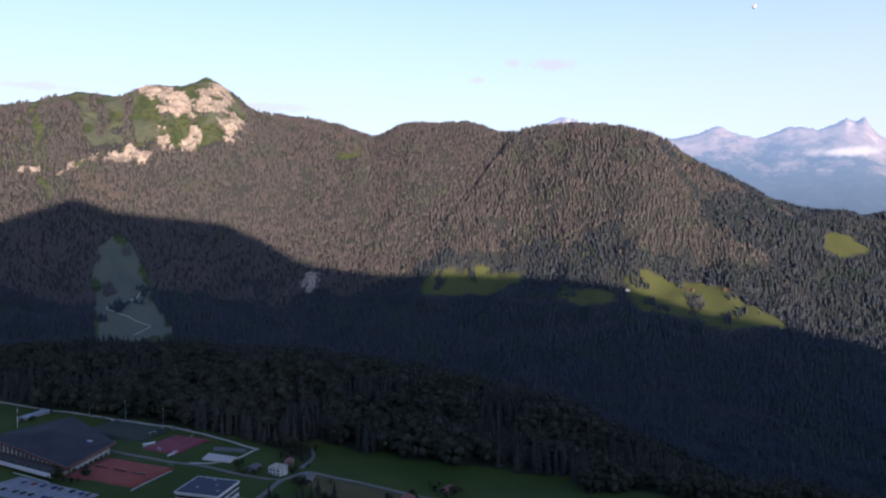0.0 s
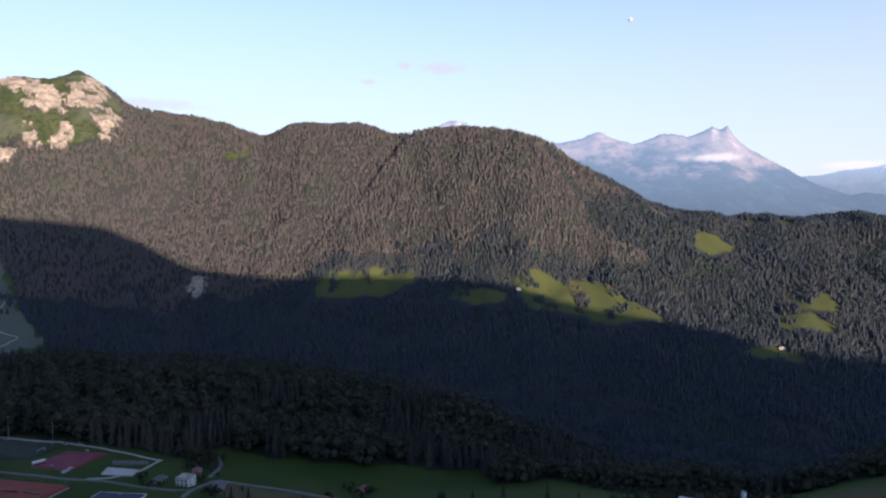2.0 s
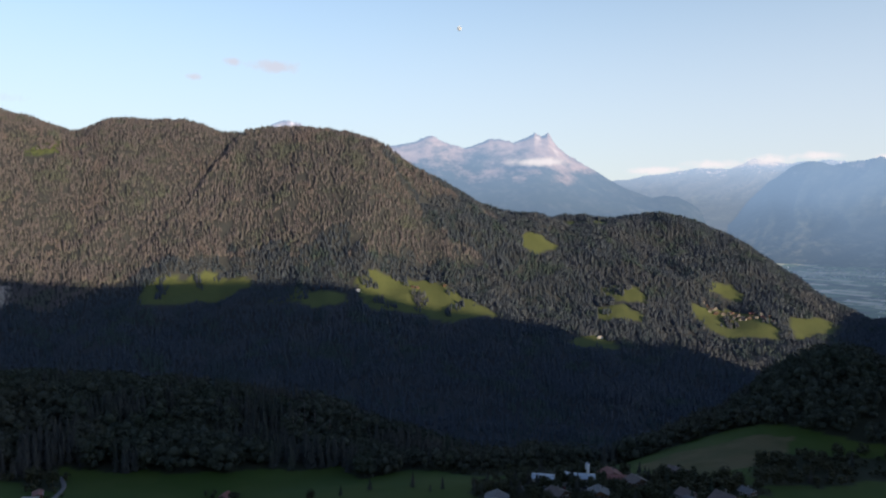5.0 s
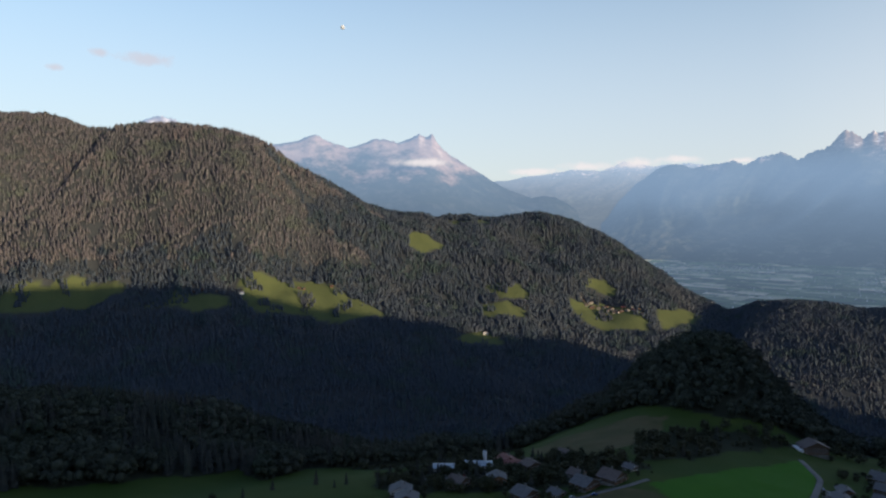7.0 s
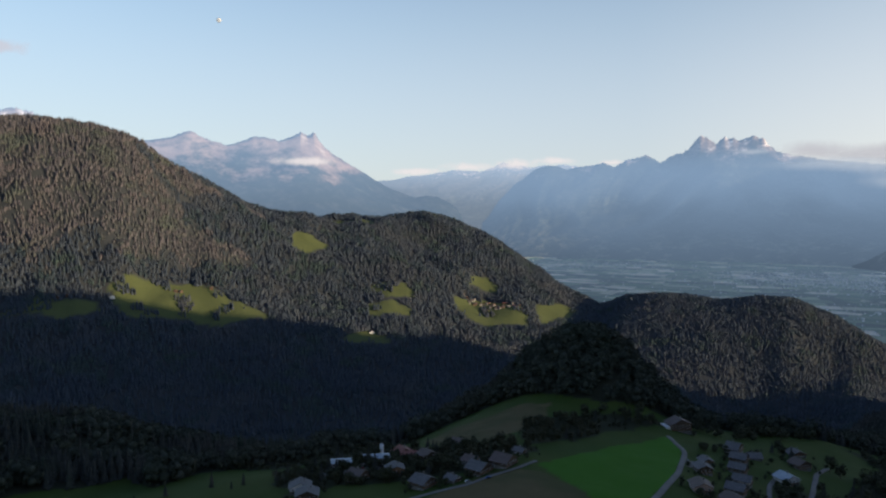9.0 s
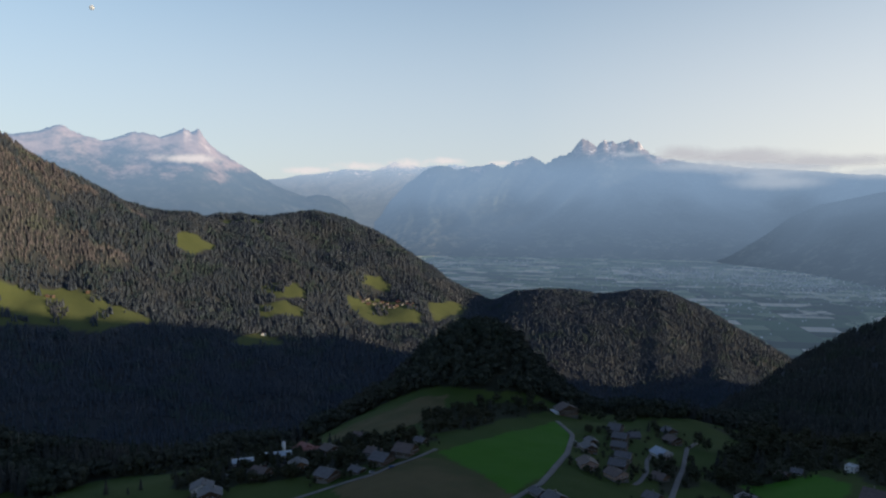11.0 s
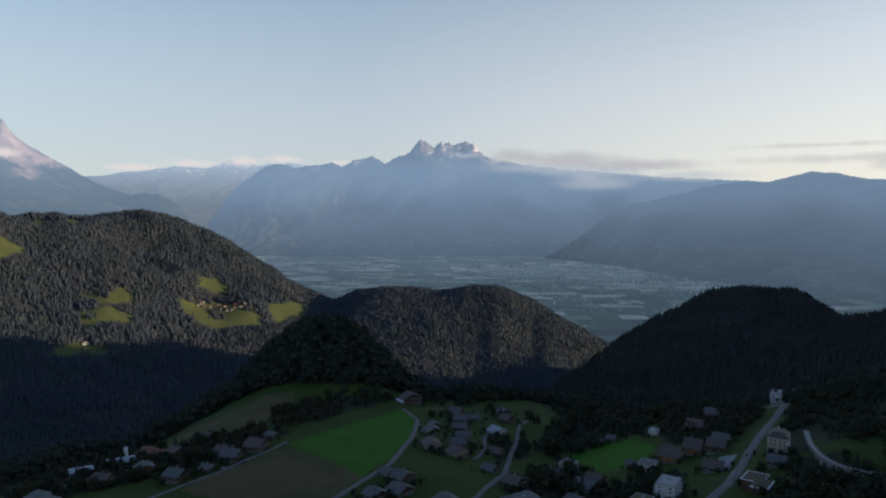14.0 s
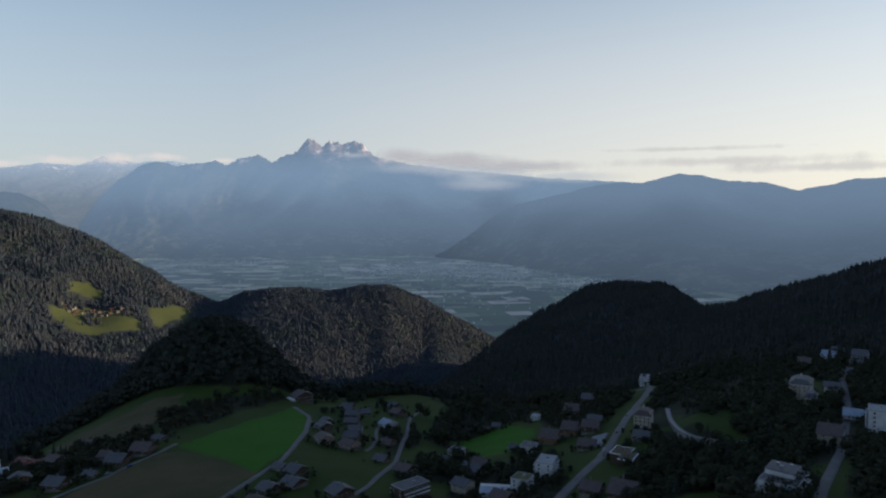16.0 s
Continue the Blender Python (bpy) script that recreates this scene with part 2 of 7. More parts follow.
def plan_coords(nodes):
    return nodes.new("ShaderNodeNewGeometry").outputs["Position"]


def noise_tex(nodes, links, source, scale, detail=4.0, rough=0.6):
    n = nodes.new("ShaderNodeTexNoise")
    n.inputs["Scale"].default_value, n.inputs["Detail"].default_value, n.inputs["Roughness"].default_value = scale, detail, rough
    links.new(source, n.inputs["Vector"])
    return n.outputs["Fac"]


def stretch(nodes, links, value, a, b):
    n = nodes.new("ShaderNodeMapRange")
    n.inputs["From Min"].default_value, n.inputs["From Max"].default_value = a, b
    n.interpolation_type = "SMOOTHSTEP"
    links.new(value, n.inputs["Value"])
    return n.outputs["Result"]


def blend(nodes, links, fac, a, b, how="MIX"):
    n = nodes.new("ShaderNodeMix")
    n.data_type, n.blend_type = "RGBA", how
    for key, value in ((0, fac), (6, a), (7, b)):
        if isinstance(value, (int, float)):
            n.inputs[key].default_value = value
        elif isinstance(value, tuple):
            n.inputs[key].default_value = (*value, 1.0)
        else:
            links.new(value, n.inputs[key])
    return n.outputs[2]


def attribute(nodes, key):
    n = nodes.new("ShaderNodeAttribute")
    n.attribute_name = key
    return n


def relief(nodes, links, bsdf, height, strength, distance):
    n = nodes.new("ShaderNodeBump")
    n.inputs["Strength"].default_value, n.inputs["Distance"].default_value = strength, distance
    links.new(height, n.inputs["Height"])
    links.new(n.outputs["Normal"], bsdf.inputs["Normal"])


def surface(name, dark, light, scale, rough=0.8, metal=0.0, bump=0.0, vary=None, fine=8.0):
    """A plain surface with grain at two scales; vary: 'island' or 'object' shifts each piece a little."""
    m, nodes, links, bsdf = node_material(name)
    at = nodes.new("ShaderNodeTexCoord").outputs["Object"] if vary == "object" else plan_coords(nodes)
    big = noise_tex(nodes, links, at, scale, 3.0)
    small = noise_tex(nodes, links, at, scale * fine, 3.0)
    colour = blend(nodes, links, stretch(nodes, links, big, 0.3, 0.7), dark, light)
    mid = tuple((a + b) * 0.5 for a, b in zip(dark, light))
    colour = blend(nodes, links, 0.35, colour, blend(nodes, links, small, tuple(c * 0.6 for c in mid), tuple(min(1, c * 1.4) for c in mid)))
    if vary:
        pick = nodes.new("ShaderNodeNewGeometry").outputs["Random Per Island"] if vary == "island" else nodes.new("ShaderNodeObjectInfo").outputs["Random"]
        colour = blend(nodes, links, 0.6, colour, blend(nodes, links, pick, tuple(c * 0.7 for c in dark), tuple(min(1, c * 1.25) for c in light)))
    links.new(colour, bsdf.inputs["Base Color"])
    bsdf.inputs["Roughness"].default_value, bsdf.inputs["Metallic"].default_value = rough, metal
    if bump:
        relief(nodes, links, bsdf, small, 0.6, bump)
    return m


def foliage(name, dark, light, warm, leafy=None):
    """Leaves or needles; every tree and twig differs a little."""
    m, nodes, links, bsdf = node_material(name)
    geo = nodes.new("ShaderNodeNewGeometry")
    pick = geo.outputs["Random Per Island"]
    stand = noise_tex(nodes, links, geo.outputs["Position"], 0.004, 3.0)
    twig = noise_tex(nodes, links, geo.outputs["Position"], 0.9, 3.0)
    colour = blend(nodes, links, pick, dark, light)
    colour = blend(nodes, links, stretch(nodes, links, stand, 0.48, 0.68), colour, warm)
    patch = noise_tex(nodes, links, geo.outputs["Position"], 0.011, 4.0)
    colour = blend(nodes, links, stretch(nodes, links, patch, 0.50, 0.70), colour, tuple(c * k for c, k in zip(dark, (0.75, 0.95, 0.7))))
    if leafy:
        colour = blend(nodes, links, stretch(nodes, links, noise_tex(nodes, links, geo.outputs["Position"], 0.006, 5.0, 0.7), 0.54, 0.64), colour, leafy)
    colour = blend(nodes, links, 0.35, colour, blend(nodes, links, twig, tuple(c * 0.5 for c in dark), light))
    links.new(colour, bsdf.inputs["Base Color"])
    bsdf.inputs["Roughness"].default_value = 0.8
    bsdf.inputs["Specular IOR Level"].default_value = 0.2
    return m


def ground_material():
    m, nodes, links, bsdf = node_material("ground")
    at = plan_coords(nodes)
    plan = attribute(nodes, "plan").outputs["Vector"]
    meadow, rock, mown, plain = (attribute(nodes, k).outputs["Fac"] for k in ("meadow", "rock", "mown", "plain"))
    big, mid, fine = noise_tex(nodes, links, at, 0.012), noise_tex(nodes, links, at, 0.09), noise_tex(nodes, links, at, 1.1)
    floor = blend(nodes, links, mid, (0.014, 0.018, 0.010), (0.034, 0.034, 0.020))
    # the far floor is blued: air between is put into its colour
    floor = blend(nodes, links, attribute(nodes, "far_tint").outputs["Fac"], floor, blend(nodes, links, mid, (0.028, 0.035, 0.038), (0.046, 0.048, 0.048)))
    grass = blend(nodes, links, stretch(nodes, links, big, 0.35, 0.65), (0.028, 0.056, 0.008), (0.056, 0.074, 0.014))
    grass = blend(nodes, links, 0.45, grass, blend(nodes, links, fine, (0.018, 0.042, 0.005), (0.054, 0.078, 0.015)))
    grass = blend(nodes, links, attribute(nodes, "lush").outputs["Fac"], grass, blend(nodes, links, mid, (0.028, 0.110, 0.004), (0.044, 0.135, 0.007)))
    hay = blend(nodes, links, mid, (0.080, 0.064, 0.028), (0.120, 0.096, 0.044))
    hay = blend(nodes, links, stretch(nodes, links, big, 0.40, 0.62), hay, (0.062, 0.062, 0.022))
    stone = blend(nodes, links, stretch(nodes, links, noise_tex(nodes, links, at, 0.03, 6.0, 0.7), 0.35, 0.65), (0.20, 0.17, 0.145), (0.40, 0.35, 0.30))
    stone = blend(nodes, links, stretch(nodes, links, noise_tex(nodes, links, at, 0.012, 5.0, 0.7), 0.57, 0.65), stone, (0.07, 0.085, 0.045))
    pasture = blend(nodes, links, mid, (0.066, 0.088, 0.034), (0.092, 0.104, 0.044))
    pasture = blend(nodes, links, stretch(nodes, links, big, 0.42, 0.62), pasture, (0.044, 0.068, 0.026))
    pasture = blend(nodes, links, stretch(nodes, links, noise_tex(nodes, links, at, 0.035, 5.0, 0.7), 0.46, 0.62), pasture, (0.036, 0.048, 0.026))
    grass = blend(nodes, links, attribute(nodes, "far_tint").outputs["Fac"], grass, pasture)
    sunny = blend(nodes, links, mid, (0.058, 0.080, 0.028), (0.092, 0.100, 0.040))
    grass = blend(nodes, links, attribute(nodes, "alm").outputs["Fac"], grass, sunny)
    # far hay is greyed and blued: haze over the shaded slope meadow, as colour
    hay = blend(nodes, links, attribute(nodes, "far_tint").outputs["Fac"], hay, blend(nodes, links, mid, (0.105, 0.120, 0.100), (0.135, 0.148, 0.122)))
    colour = blend(nodes, links, meadow, floor, blend(nodes, links, mown, grass, hay))
    stone = blend(nodes, links, stretch(nodes, links, noise_tex(nodes, links, at, 0.085, 5.0, 0.7), 0.54, 0.66), stone, (0.14, 0.118, 0.10))
    colour = blend(nodes, links, rock, colour, stone)
    # the fields of the great plain, by their true place: two lots of strips, parted by hedges and woods
    def strips(turn, wide, deep):
        squash = nodes.new("ShaderNodeMapping")
        squash.inputs["Rotation"].default_value = (0, 0, turn)
        squash.inputs["Scale"].default_value = (1.0, 1.0, 0.0)
        links.new(plan, squash.inputs["Vector"])
        tile = nodes.new("ShaderNodeTexBrick")
        tile.offset, tile.squash = 0.37, 0.6
        for key, value in (("Color1", (0, 0, 0, 1)), ("Color2", (1, 1, 1, 1)), ("Mortar", (0.14, 0.14, 0.14, 1)), ("Scale", 1.0), ("Mortar Size", 7.0), ("Mortar Smooth", 0.3), ("Brick Width", wide), ("Row Height", deep)):
            tile.inputs[key].default_value = value
        links.new(squash.outputs["Vector"], tile.inputs["Vector"])
        return tile.outputs["Color"]
    lots = blend(nodes, links, stretch(nodes, links, noise_tex(nodes, links, plan, 0.0006, 2.0), 0.48, 0.52), strips(0.42, 560.0, 150.0), strips(0.16, 420.0, 230.0))
    fields = nodes.new("ShaderNodeValToRGB")
    fields.color_ramp.interpolation = "CONSTANT"
    stops = ((0.0, (0.018, 0.030, 0.020)), (0.13, (0.040, 0.048, 0.036)), (0.16, (0.045, 0.085, 0.040)), (0.36, (0.10, 0.13, 0.07)), (0.52, (0.20, 0.23, 0.13)), (0.66, (0.36, 0.34, 0.24)), (0.78, (0.060, 0.11, 0.05)), (0.88, (0.56, 0.48, 0.38)))
    for k, (at_k, shade) in enumerate(stops):
        stop = fields.color_ramp.elements[k] if k < 2 else fields.color_ramp.elements.new(at_k)
        stop.position, stop.color = at_k, (*shade, 1)
    links.new(lots, fields.inputs["Fac"])
    thicket = stretch(nodes, links, noise_tex(nodes, links, plan, 0.0011, 5.0, 0.65), 0.56, 0.60)
    fields = blend(nodes, links, thicket, fields.outputs["Color"], (0.024, 0.036, 0.026))
    colour = blend(nodes, links, plain, colour, fields)
    links.new(colour, bsdf.inputs["Base Color"])
    bsdf.inputs["Roughness"].default_value = 0.9
    bsdf.inputs["Specular IOR Level"].default_value = 0.15
    # haze over the plain is painted as emission, stronger with distance
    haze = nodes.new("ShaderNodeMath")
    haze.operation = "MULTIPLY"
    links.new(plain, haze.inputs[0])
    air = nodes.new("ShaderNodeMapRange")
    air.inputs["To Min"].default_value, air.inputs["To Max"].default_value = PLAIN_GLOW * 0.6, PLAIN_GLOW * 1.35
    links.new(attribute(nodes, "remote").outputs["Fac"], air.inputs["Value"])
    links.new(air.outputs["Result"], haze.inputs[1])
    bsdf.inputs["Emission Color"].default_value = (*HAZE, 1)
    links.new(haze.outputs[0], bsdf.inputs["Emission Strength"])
    relief(nodes, links, bsdf, fine, 0.5, 0.5)
    return m


HAZE = (0.24, 0.355, 0.515)      # the colour of far air, painted as glow on plain, towns and ranges
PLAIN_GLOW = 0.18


def distance_material(name, low, high, snow, air, snow_from, forest, tone=None, fields=0.0):
    """Far ranges: rock over woods and pastures. air: haze painted as glow, at heights from foot (0) to 3000 m over it
    (1).
    """
    m, nodes, links, bsdf = node_material(name)
    plan = attribute(nodes, "plan").outputs["Vector"]
    rise = attribute(nodes, "rise").outputs["Fac"]
    rag = noise_tex(nodes, links, plan, 0.0016, 8.0, 0.7)
    streak = noise_tex(nodes, links, plan, 0.004, 8.0, 0.75)
    edge = nodes.new("ShaderNodeMath")
    edge.operation = "ADD"
    links.new(rise, edge.inputs[0])
    links.new(rag, edge.inputs[1])
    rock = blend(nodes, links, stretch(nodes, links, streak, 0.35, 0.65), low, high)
    # woods kept extra dark to allow for the haze painted over them
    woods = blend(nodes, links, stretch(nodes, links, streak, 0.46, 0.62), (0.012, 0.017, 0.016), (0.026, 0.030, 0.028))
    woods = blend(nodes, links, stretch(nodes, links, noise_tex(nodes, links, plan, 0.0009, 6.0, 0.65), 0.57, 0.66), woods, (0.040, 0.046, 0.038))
    if fields:
        foot = stretch(nodes, links, rise, 0.22, 0.04)
        patch = nodes.new("ShaderNodeMath")
        patch.operation = "MULTIPLY"
        links.new(foot, patch.inputs[0])
        links.new(stretch(nodes, links, noise_tex(nodes, links, plan, 0.0022, 5.0, 0.7), 0.47, 0.56), patch.inputs[1])
        lot = noise_tex(nodes, links, plan, 0.006, 3.0, 0.6)
        woods = blend(nodes, links, patch.outputs[0], woods, blend(nodes, links, stretch(nodes, links, lot, 0.40, 0.62), (0.07 * fields, 0.085 * fields, 0.055 * fields), (0.24 * fields, 0.225 * fields, 0.17 * fields)))
    colour = blend(nodes, links, stretch(nodes, links, edge.outputs[0], forest + 0.38, forest + 0.60), woods, rock)
    patch = nodes.new("ShaderNodeMath")
    patch.operation = "MULTIPLY"
    links.new(stretch(nodes, links, streak, 0.52, 0.6), patch.inputs[0])
    links.new(stretch(nodes, links, edge.outputs[0], snow_from + 0.4, snow_from + 0.6), patch.inputs[1])
    colour = blend(nodes, links, patch.outputs[0], colour, snow)
    links.new(colour, bsdf.inputs["Base Color"])
    bsdf.inputs["Roughness"].default_value = 0.95
    bsdf.inputs["Specular IOR Level"].default_value = 0.1
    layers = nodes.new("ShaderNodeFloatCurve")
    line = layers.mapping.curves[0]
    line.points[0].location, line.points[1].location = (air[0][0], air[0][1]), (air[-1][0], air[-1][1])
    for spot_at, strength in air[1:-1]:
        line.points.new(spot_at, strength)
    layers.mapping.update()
    # the painted air lies in uneven banks
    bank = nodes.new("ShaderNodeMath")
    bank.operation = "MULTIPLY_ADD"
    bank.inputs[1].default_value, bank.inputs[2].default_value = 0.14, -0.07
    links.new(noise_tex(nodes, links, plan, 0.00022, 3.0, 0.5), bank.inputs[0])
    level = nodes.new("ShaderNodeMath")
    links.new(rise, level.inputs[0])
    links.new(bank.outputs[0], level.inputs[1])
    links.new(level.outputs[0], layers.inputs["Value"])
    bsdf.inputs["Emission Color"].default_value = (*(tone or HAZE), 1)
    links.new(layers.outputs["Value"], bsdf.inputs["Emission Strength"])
    return m


def cloud_material(name, colour, thickness, scale, glow):
    """Thin cloud: clear at its rim, ragged inside; its light is painted as glow."""
    m, nodes, links, bsdf = node_material(name)
    spot = nodes.new("ShaderNodeTexCoord")
    dist = nodes.new("ShaderNodeVectorMath")
    dist.operation = "LENGTH"
    links.new(attribute(nodes, "across").outputs["Vector"], dist.inputs[0])
    rag = noise_tex(nodes, links, spot.outputs["Object"], scale, 6.0, 0.65)
    total = nodes.new("ShaderNodeMath")
    total.operation = "MULTIPLY_ADD"
    total.inputs[1].default_value, total.inputs[2].default_value = -1.6, 0.8
    links.new(rag, total.inputs[0])
    add = nodes.new("ShaderNodeMath")
    links.new(total.outputs[0], add.inputs[0])
    links.new(dist.outputs["Value"], add.inputs[1])
    alpha = stretch(nodes, links, add.outputs[0], 0.95, 0.1)
    thin = nodes.new("ShaderNodeMath")
    thin.operation = "MULTIPLY"
    thin.inputs[1].default_value = thickness
    links.new(alpha, thin.inputs[0])
    links.new(thin.outputs[0], bsdf.inputs["Alpha"])
    bsdf.inputs["Base Color"].default_value = (0, 0, 0, 1)
    bsdf.inputs["Specular IOR Level"].default_value = 0.0
    bsdf.inputs["Roughness"].default_value = 1.0
    bsdf.inputs["Emission Color"].default_value = (*colour, 1)
    bsdf.inputs["Emission Strength"].default_value = glow
    return m

# ---- the ground ----
def inside(x, y, outline):
    """Which places lie in a closed outline of the plan."""
    hit = np.zeros(np.shape(x), bool)
    for (ax, ay), (bx, by) in zip(outline, outline[1:] + outline[:1]):
        if ay == by:
            continue
        cross = ((ay > y) != (by > y)) & (x < (bx - ax) * (y - ay) / (by - ay) + ax)
        hit ^= cross
    return hit


def soft_inside(x, y, outline, rag=0.0, size=40.0):
    if rag:
        x, y = x + rag * fractal(x / size, y / size, 3, 31), y + rag * fractal(x / size + 50, y / size, 3, 37)
    return inside(x, y, outline)


meadow_edge_a = [(-3250, 634), (-3133, 534), (-2589, 433), (-2543, 700), (-2746, 686), (-3050, 710), (-3174, 685)]
meadow_edge_b = [(-2313, 1589), (-2364, 1682), (-2218, 1870), (-2062, 1950), (-2177, 1805)]
meadow_edge_c = [(-1946, 1871), (-1857, 1966), (-1670, 2072), (-1706, 1987)]
meadow_edge_d = [(-1708, 2151), (-1592, 2309), (-1433, 2361), (-1175, 2357), (-1302, 2220), (-1391, 2190), (-1505, 2152), (-1573, 2048)]
meadow_edge_e = [(-1356, 3000), (-1296, 3031), (-1197, 3061), (-1273, 2905), (-1332, 2912)]
meadow_edge_f = [(-926, 2849), (-800, 2912), (-727, 2877), (-829, 2781)]
meadow_edge_g = [(-896, 2671), (-795, 2751), (-711, 2712), (-853, 2610)]
meadow_edge_h = [(-582, 2980), (-500, 2874), (-424, 2852), (-232, 2971), (-275, 3056), (-459, 3103)]
meadow_edge_i = [(-231, 3142), (-109, 3256), (-32, 3255), (-197, 2994)]
meadow_edge_j = [(-554, 3199), (-470, 3273), (-400, 3213), (-487, 3207)]
meadow_edge_k = [(-3322, 1738), (-3296, 1896), (-3222, 1853)]
meadow_edge_l = [(-906, 2350), (-812, 2478), (-709, 2434), (-828, 2385)]
meadow_edge_m = [(-1336, 3452), (-1140, 3540), (-1107, 3435), (-1291, 3417)]
meadow_edge_n = [(-1690, 3230), (-1640, 3290), (-1565, 3263), (-1627, 3230)]
FAR_MEADOWS = [meadow_edge_a, meadow_edge_b, meadow_edge_c, meadow_edge_d, meadow_edge_e, meadow_edge_f, meadow_edge_g, meadow_edge_h, meadow_edge_i, meadow_edge_j, meadow_edge_k, meadow_edge_l, meadow_edge_m, meadow_edge_n]
cliff_edge_a = [(-4071, 914), (-4144, 1001), (-4097, 1092), (-3901, 1120), (-3844, 1163), (-3728, 1136), (-3724, 1085), (-3762, 1028), (-3829, 980), (-3889, 967)]
cliff_edge_b = [(-3841, 1173), (-3906, 1225), (-3995, 1321), (-3961, 1395), (-3885, 1389), (-3721, 1297), (-3703, 1198), (-3743, 1161)]
cliff_edge_c = [(-3665, 1246), (-3774, 1348), (-3821, 1430), (-3738, 1452), (-3588, 1350), (-3531, 1248), (-3596, 1231)]
cliff_edge_d = [(-3667, 916), (-3668, 963), (-3622, 1015), (-3651, 1082), (-3589, 1124), (-3537, 1112), (-3546, 1011), (-3556, 940)]
cliff_edge_e = [(-3608, 583), (-3629, 662), (-3640, 783), (-3626, 860), (-3574, 877), (-3521, 832), (-3543, 743), (-3569, 665), (-3582, 611)]
cliff_edge_f = [(-3645, 339), (-3644, 389), (-3572, 386), (-3582, 336)]
cliff_edge_g = [(-3583, 475), (-3623, 505), (-3610, 567), (-3570, 568), (-3541, 492)]
cliff_edge_h = [(-2800, 1290), (-2755, 1390), (-2735, 1330), (-2690, 1262), (-2715, 1255)]
CLIFFS = [cliff_edge_a, cliff_edge_b, cliff_edge_c, cliff_edge_d, cliff_edge_e, cliff_edge_f, cliff_edge_g, cliff_edge_h]
SUMMIT = [(-4110, 900), (-4050, 1400), (-3830, 1450), (-3560, 1270), (-3540, 1100), (-3640, 880)]
ALP = [(-4300, 250), (-4400, 700), (-4200, 960), (-3780, 1026), (-3624, 872), (-3678, 605), (-3423, 425), (-3684, 262)]
NEAR_WOOD = [(-1100, -40), (-784, 54), (-700, 114), (-637, 172), (-600, 196), (-556, 222), (-560, 272), (-498, 322), (-464, 358), (-412, 446), (-372, 420), (-352, 470), (-320, 480), (-262, 520), (-215, 590), (-185, 640), (-150, 705), (-105, 690), (-45, 664), (0, 652), (40, 672), (110, 690), (140, 720), (208, 724), (300, 735), (420, 745), (520, 740), (640, 715), (760, 650), (900, 600), (1100, 560), (1300, 700), (1300, 1000), (900, 1500), (-900, 1500), (-1800, 700)]
grove_edge_a = [(-270, 440), (-255, 405), (-215, 400), (-180, 405), (-150, 415), (-95, 434), (-90, 450), (-60, 470), (-62, 482), (-110, 505), (-160, 512), (-175, 508), (-240, 482)]
grove_edge_b = [(-330, 478), (-262, 520), (-215, 580), (-190, 560), (-185, 530), (-240, 490), (-280, 470)]
grove_edge_c = [(-82, 561), (-66, 490), (-24, 532), (40, 612), (58, 640), (1, 626), (-51, 605)]
grove_edge_d = [(112, 395), (150, 440), (165, 505), (150, 498), (128, 500), (120, 450)]
grove_edge_e = [(96, 330), (150, 320), (180, 380), (172, 410), (128, 385)]
grove_edge_f = [(160, 470), (172, 430), (200, 405), (196, 470), (268, 510), (300, 512), (330, 560), (440, 660), (440, 720), (330, 700), (250, 700), (262, 640), (215, 560), (190, 520)]
grove_edge_g = [(290, 470), (310, 440), (330, 430), (420, 540), (520, 640), (480, 700), (400, 640), (330, 540)]
grove_edge_h = [(120, 250), (170, 232), (195, 262), (225, 315), (240, 350), (225, 372), (200, 360), (150, 330), (125, 300)]
grove_edge_i = [(170, 170), (263, 150), (320, 160), (420, 240), (420, 262), (325, 208), (312, 230), (330, 290), (300, 300), (270, 262), (220, 225)]
grove_edge_j = [(335, 312), (380, 300), (440, 305), (520, 360), (620, 450), (760, 600), (640, 680), (540, 590), (470, 505), (440, 490), (385, 400)]
grove_edge_k = [(440, 248), (560, 290), (700, 400), (800, 560), (720, 540), (600, 440), (520, 345)]
grove_edge_l = [(-560, 222), (-520, 242), (-530, 262), (-575, 245)]
grove_edge_m = [(255, 140), (330, 140), (470, 235), (560, 300), (540, 330), (440, 262), (380, 230), (330, 190), (300, 175)]
grove_edge_n = [(190, 20), (330, 60), (470, 170), (640, 300), (760, 420), (640, 400), (560, 330), (440, 232), (330, 142), (250, 88)]
grove_edge_o = [(212, 180), (240, 215), (268, 258), (292, 262), (292, 232), (322, 185), (312, 160), (285, 150), (268, 140), (246, 140), (222, 155)]
grove_edge_p = [(330, 235), (345, 212), (400, 232), (440, 262), (425, 262), (385, 262), (345, 262)]
# groves q and r are added to darken the road verges' bright grass
grove_edge_q = [(300, 318), (352, 385), (420, 452), (440, 440), (380, 372), (340, 335), (322, 300)]
grove_edge_r = [(350, 432), (400, 484), (440, 522), (425, 535), (385, 500), (345, 455)]
grove_edge_s = [(190, 62), (236, 98), (262, 112), (256, 138), (225, 142), (200, 110)]
grove_edge_t = [(282, 108), (340, 150), (420, 208), (440, 190), (370, 130), (310, 86)]
GROVES = [grove_edge_a, grove_edge_b, grove_edge_c, grove_edge_d, grove_edge_e, grove_edge_f, grove_edge_g, grove_edge_h, grove_edge_i, grove_edge_j, grove_edge_k, grove_edge_l, grove_edge_m, grove_edge_n, grove_edge_o, grove_edge_p, grove_edge_q, grove_edge_r, grove_edge_s, grove_edge_t]
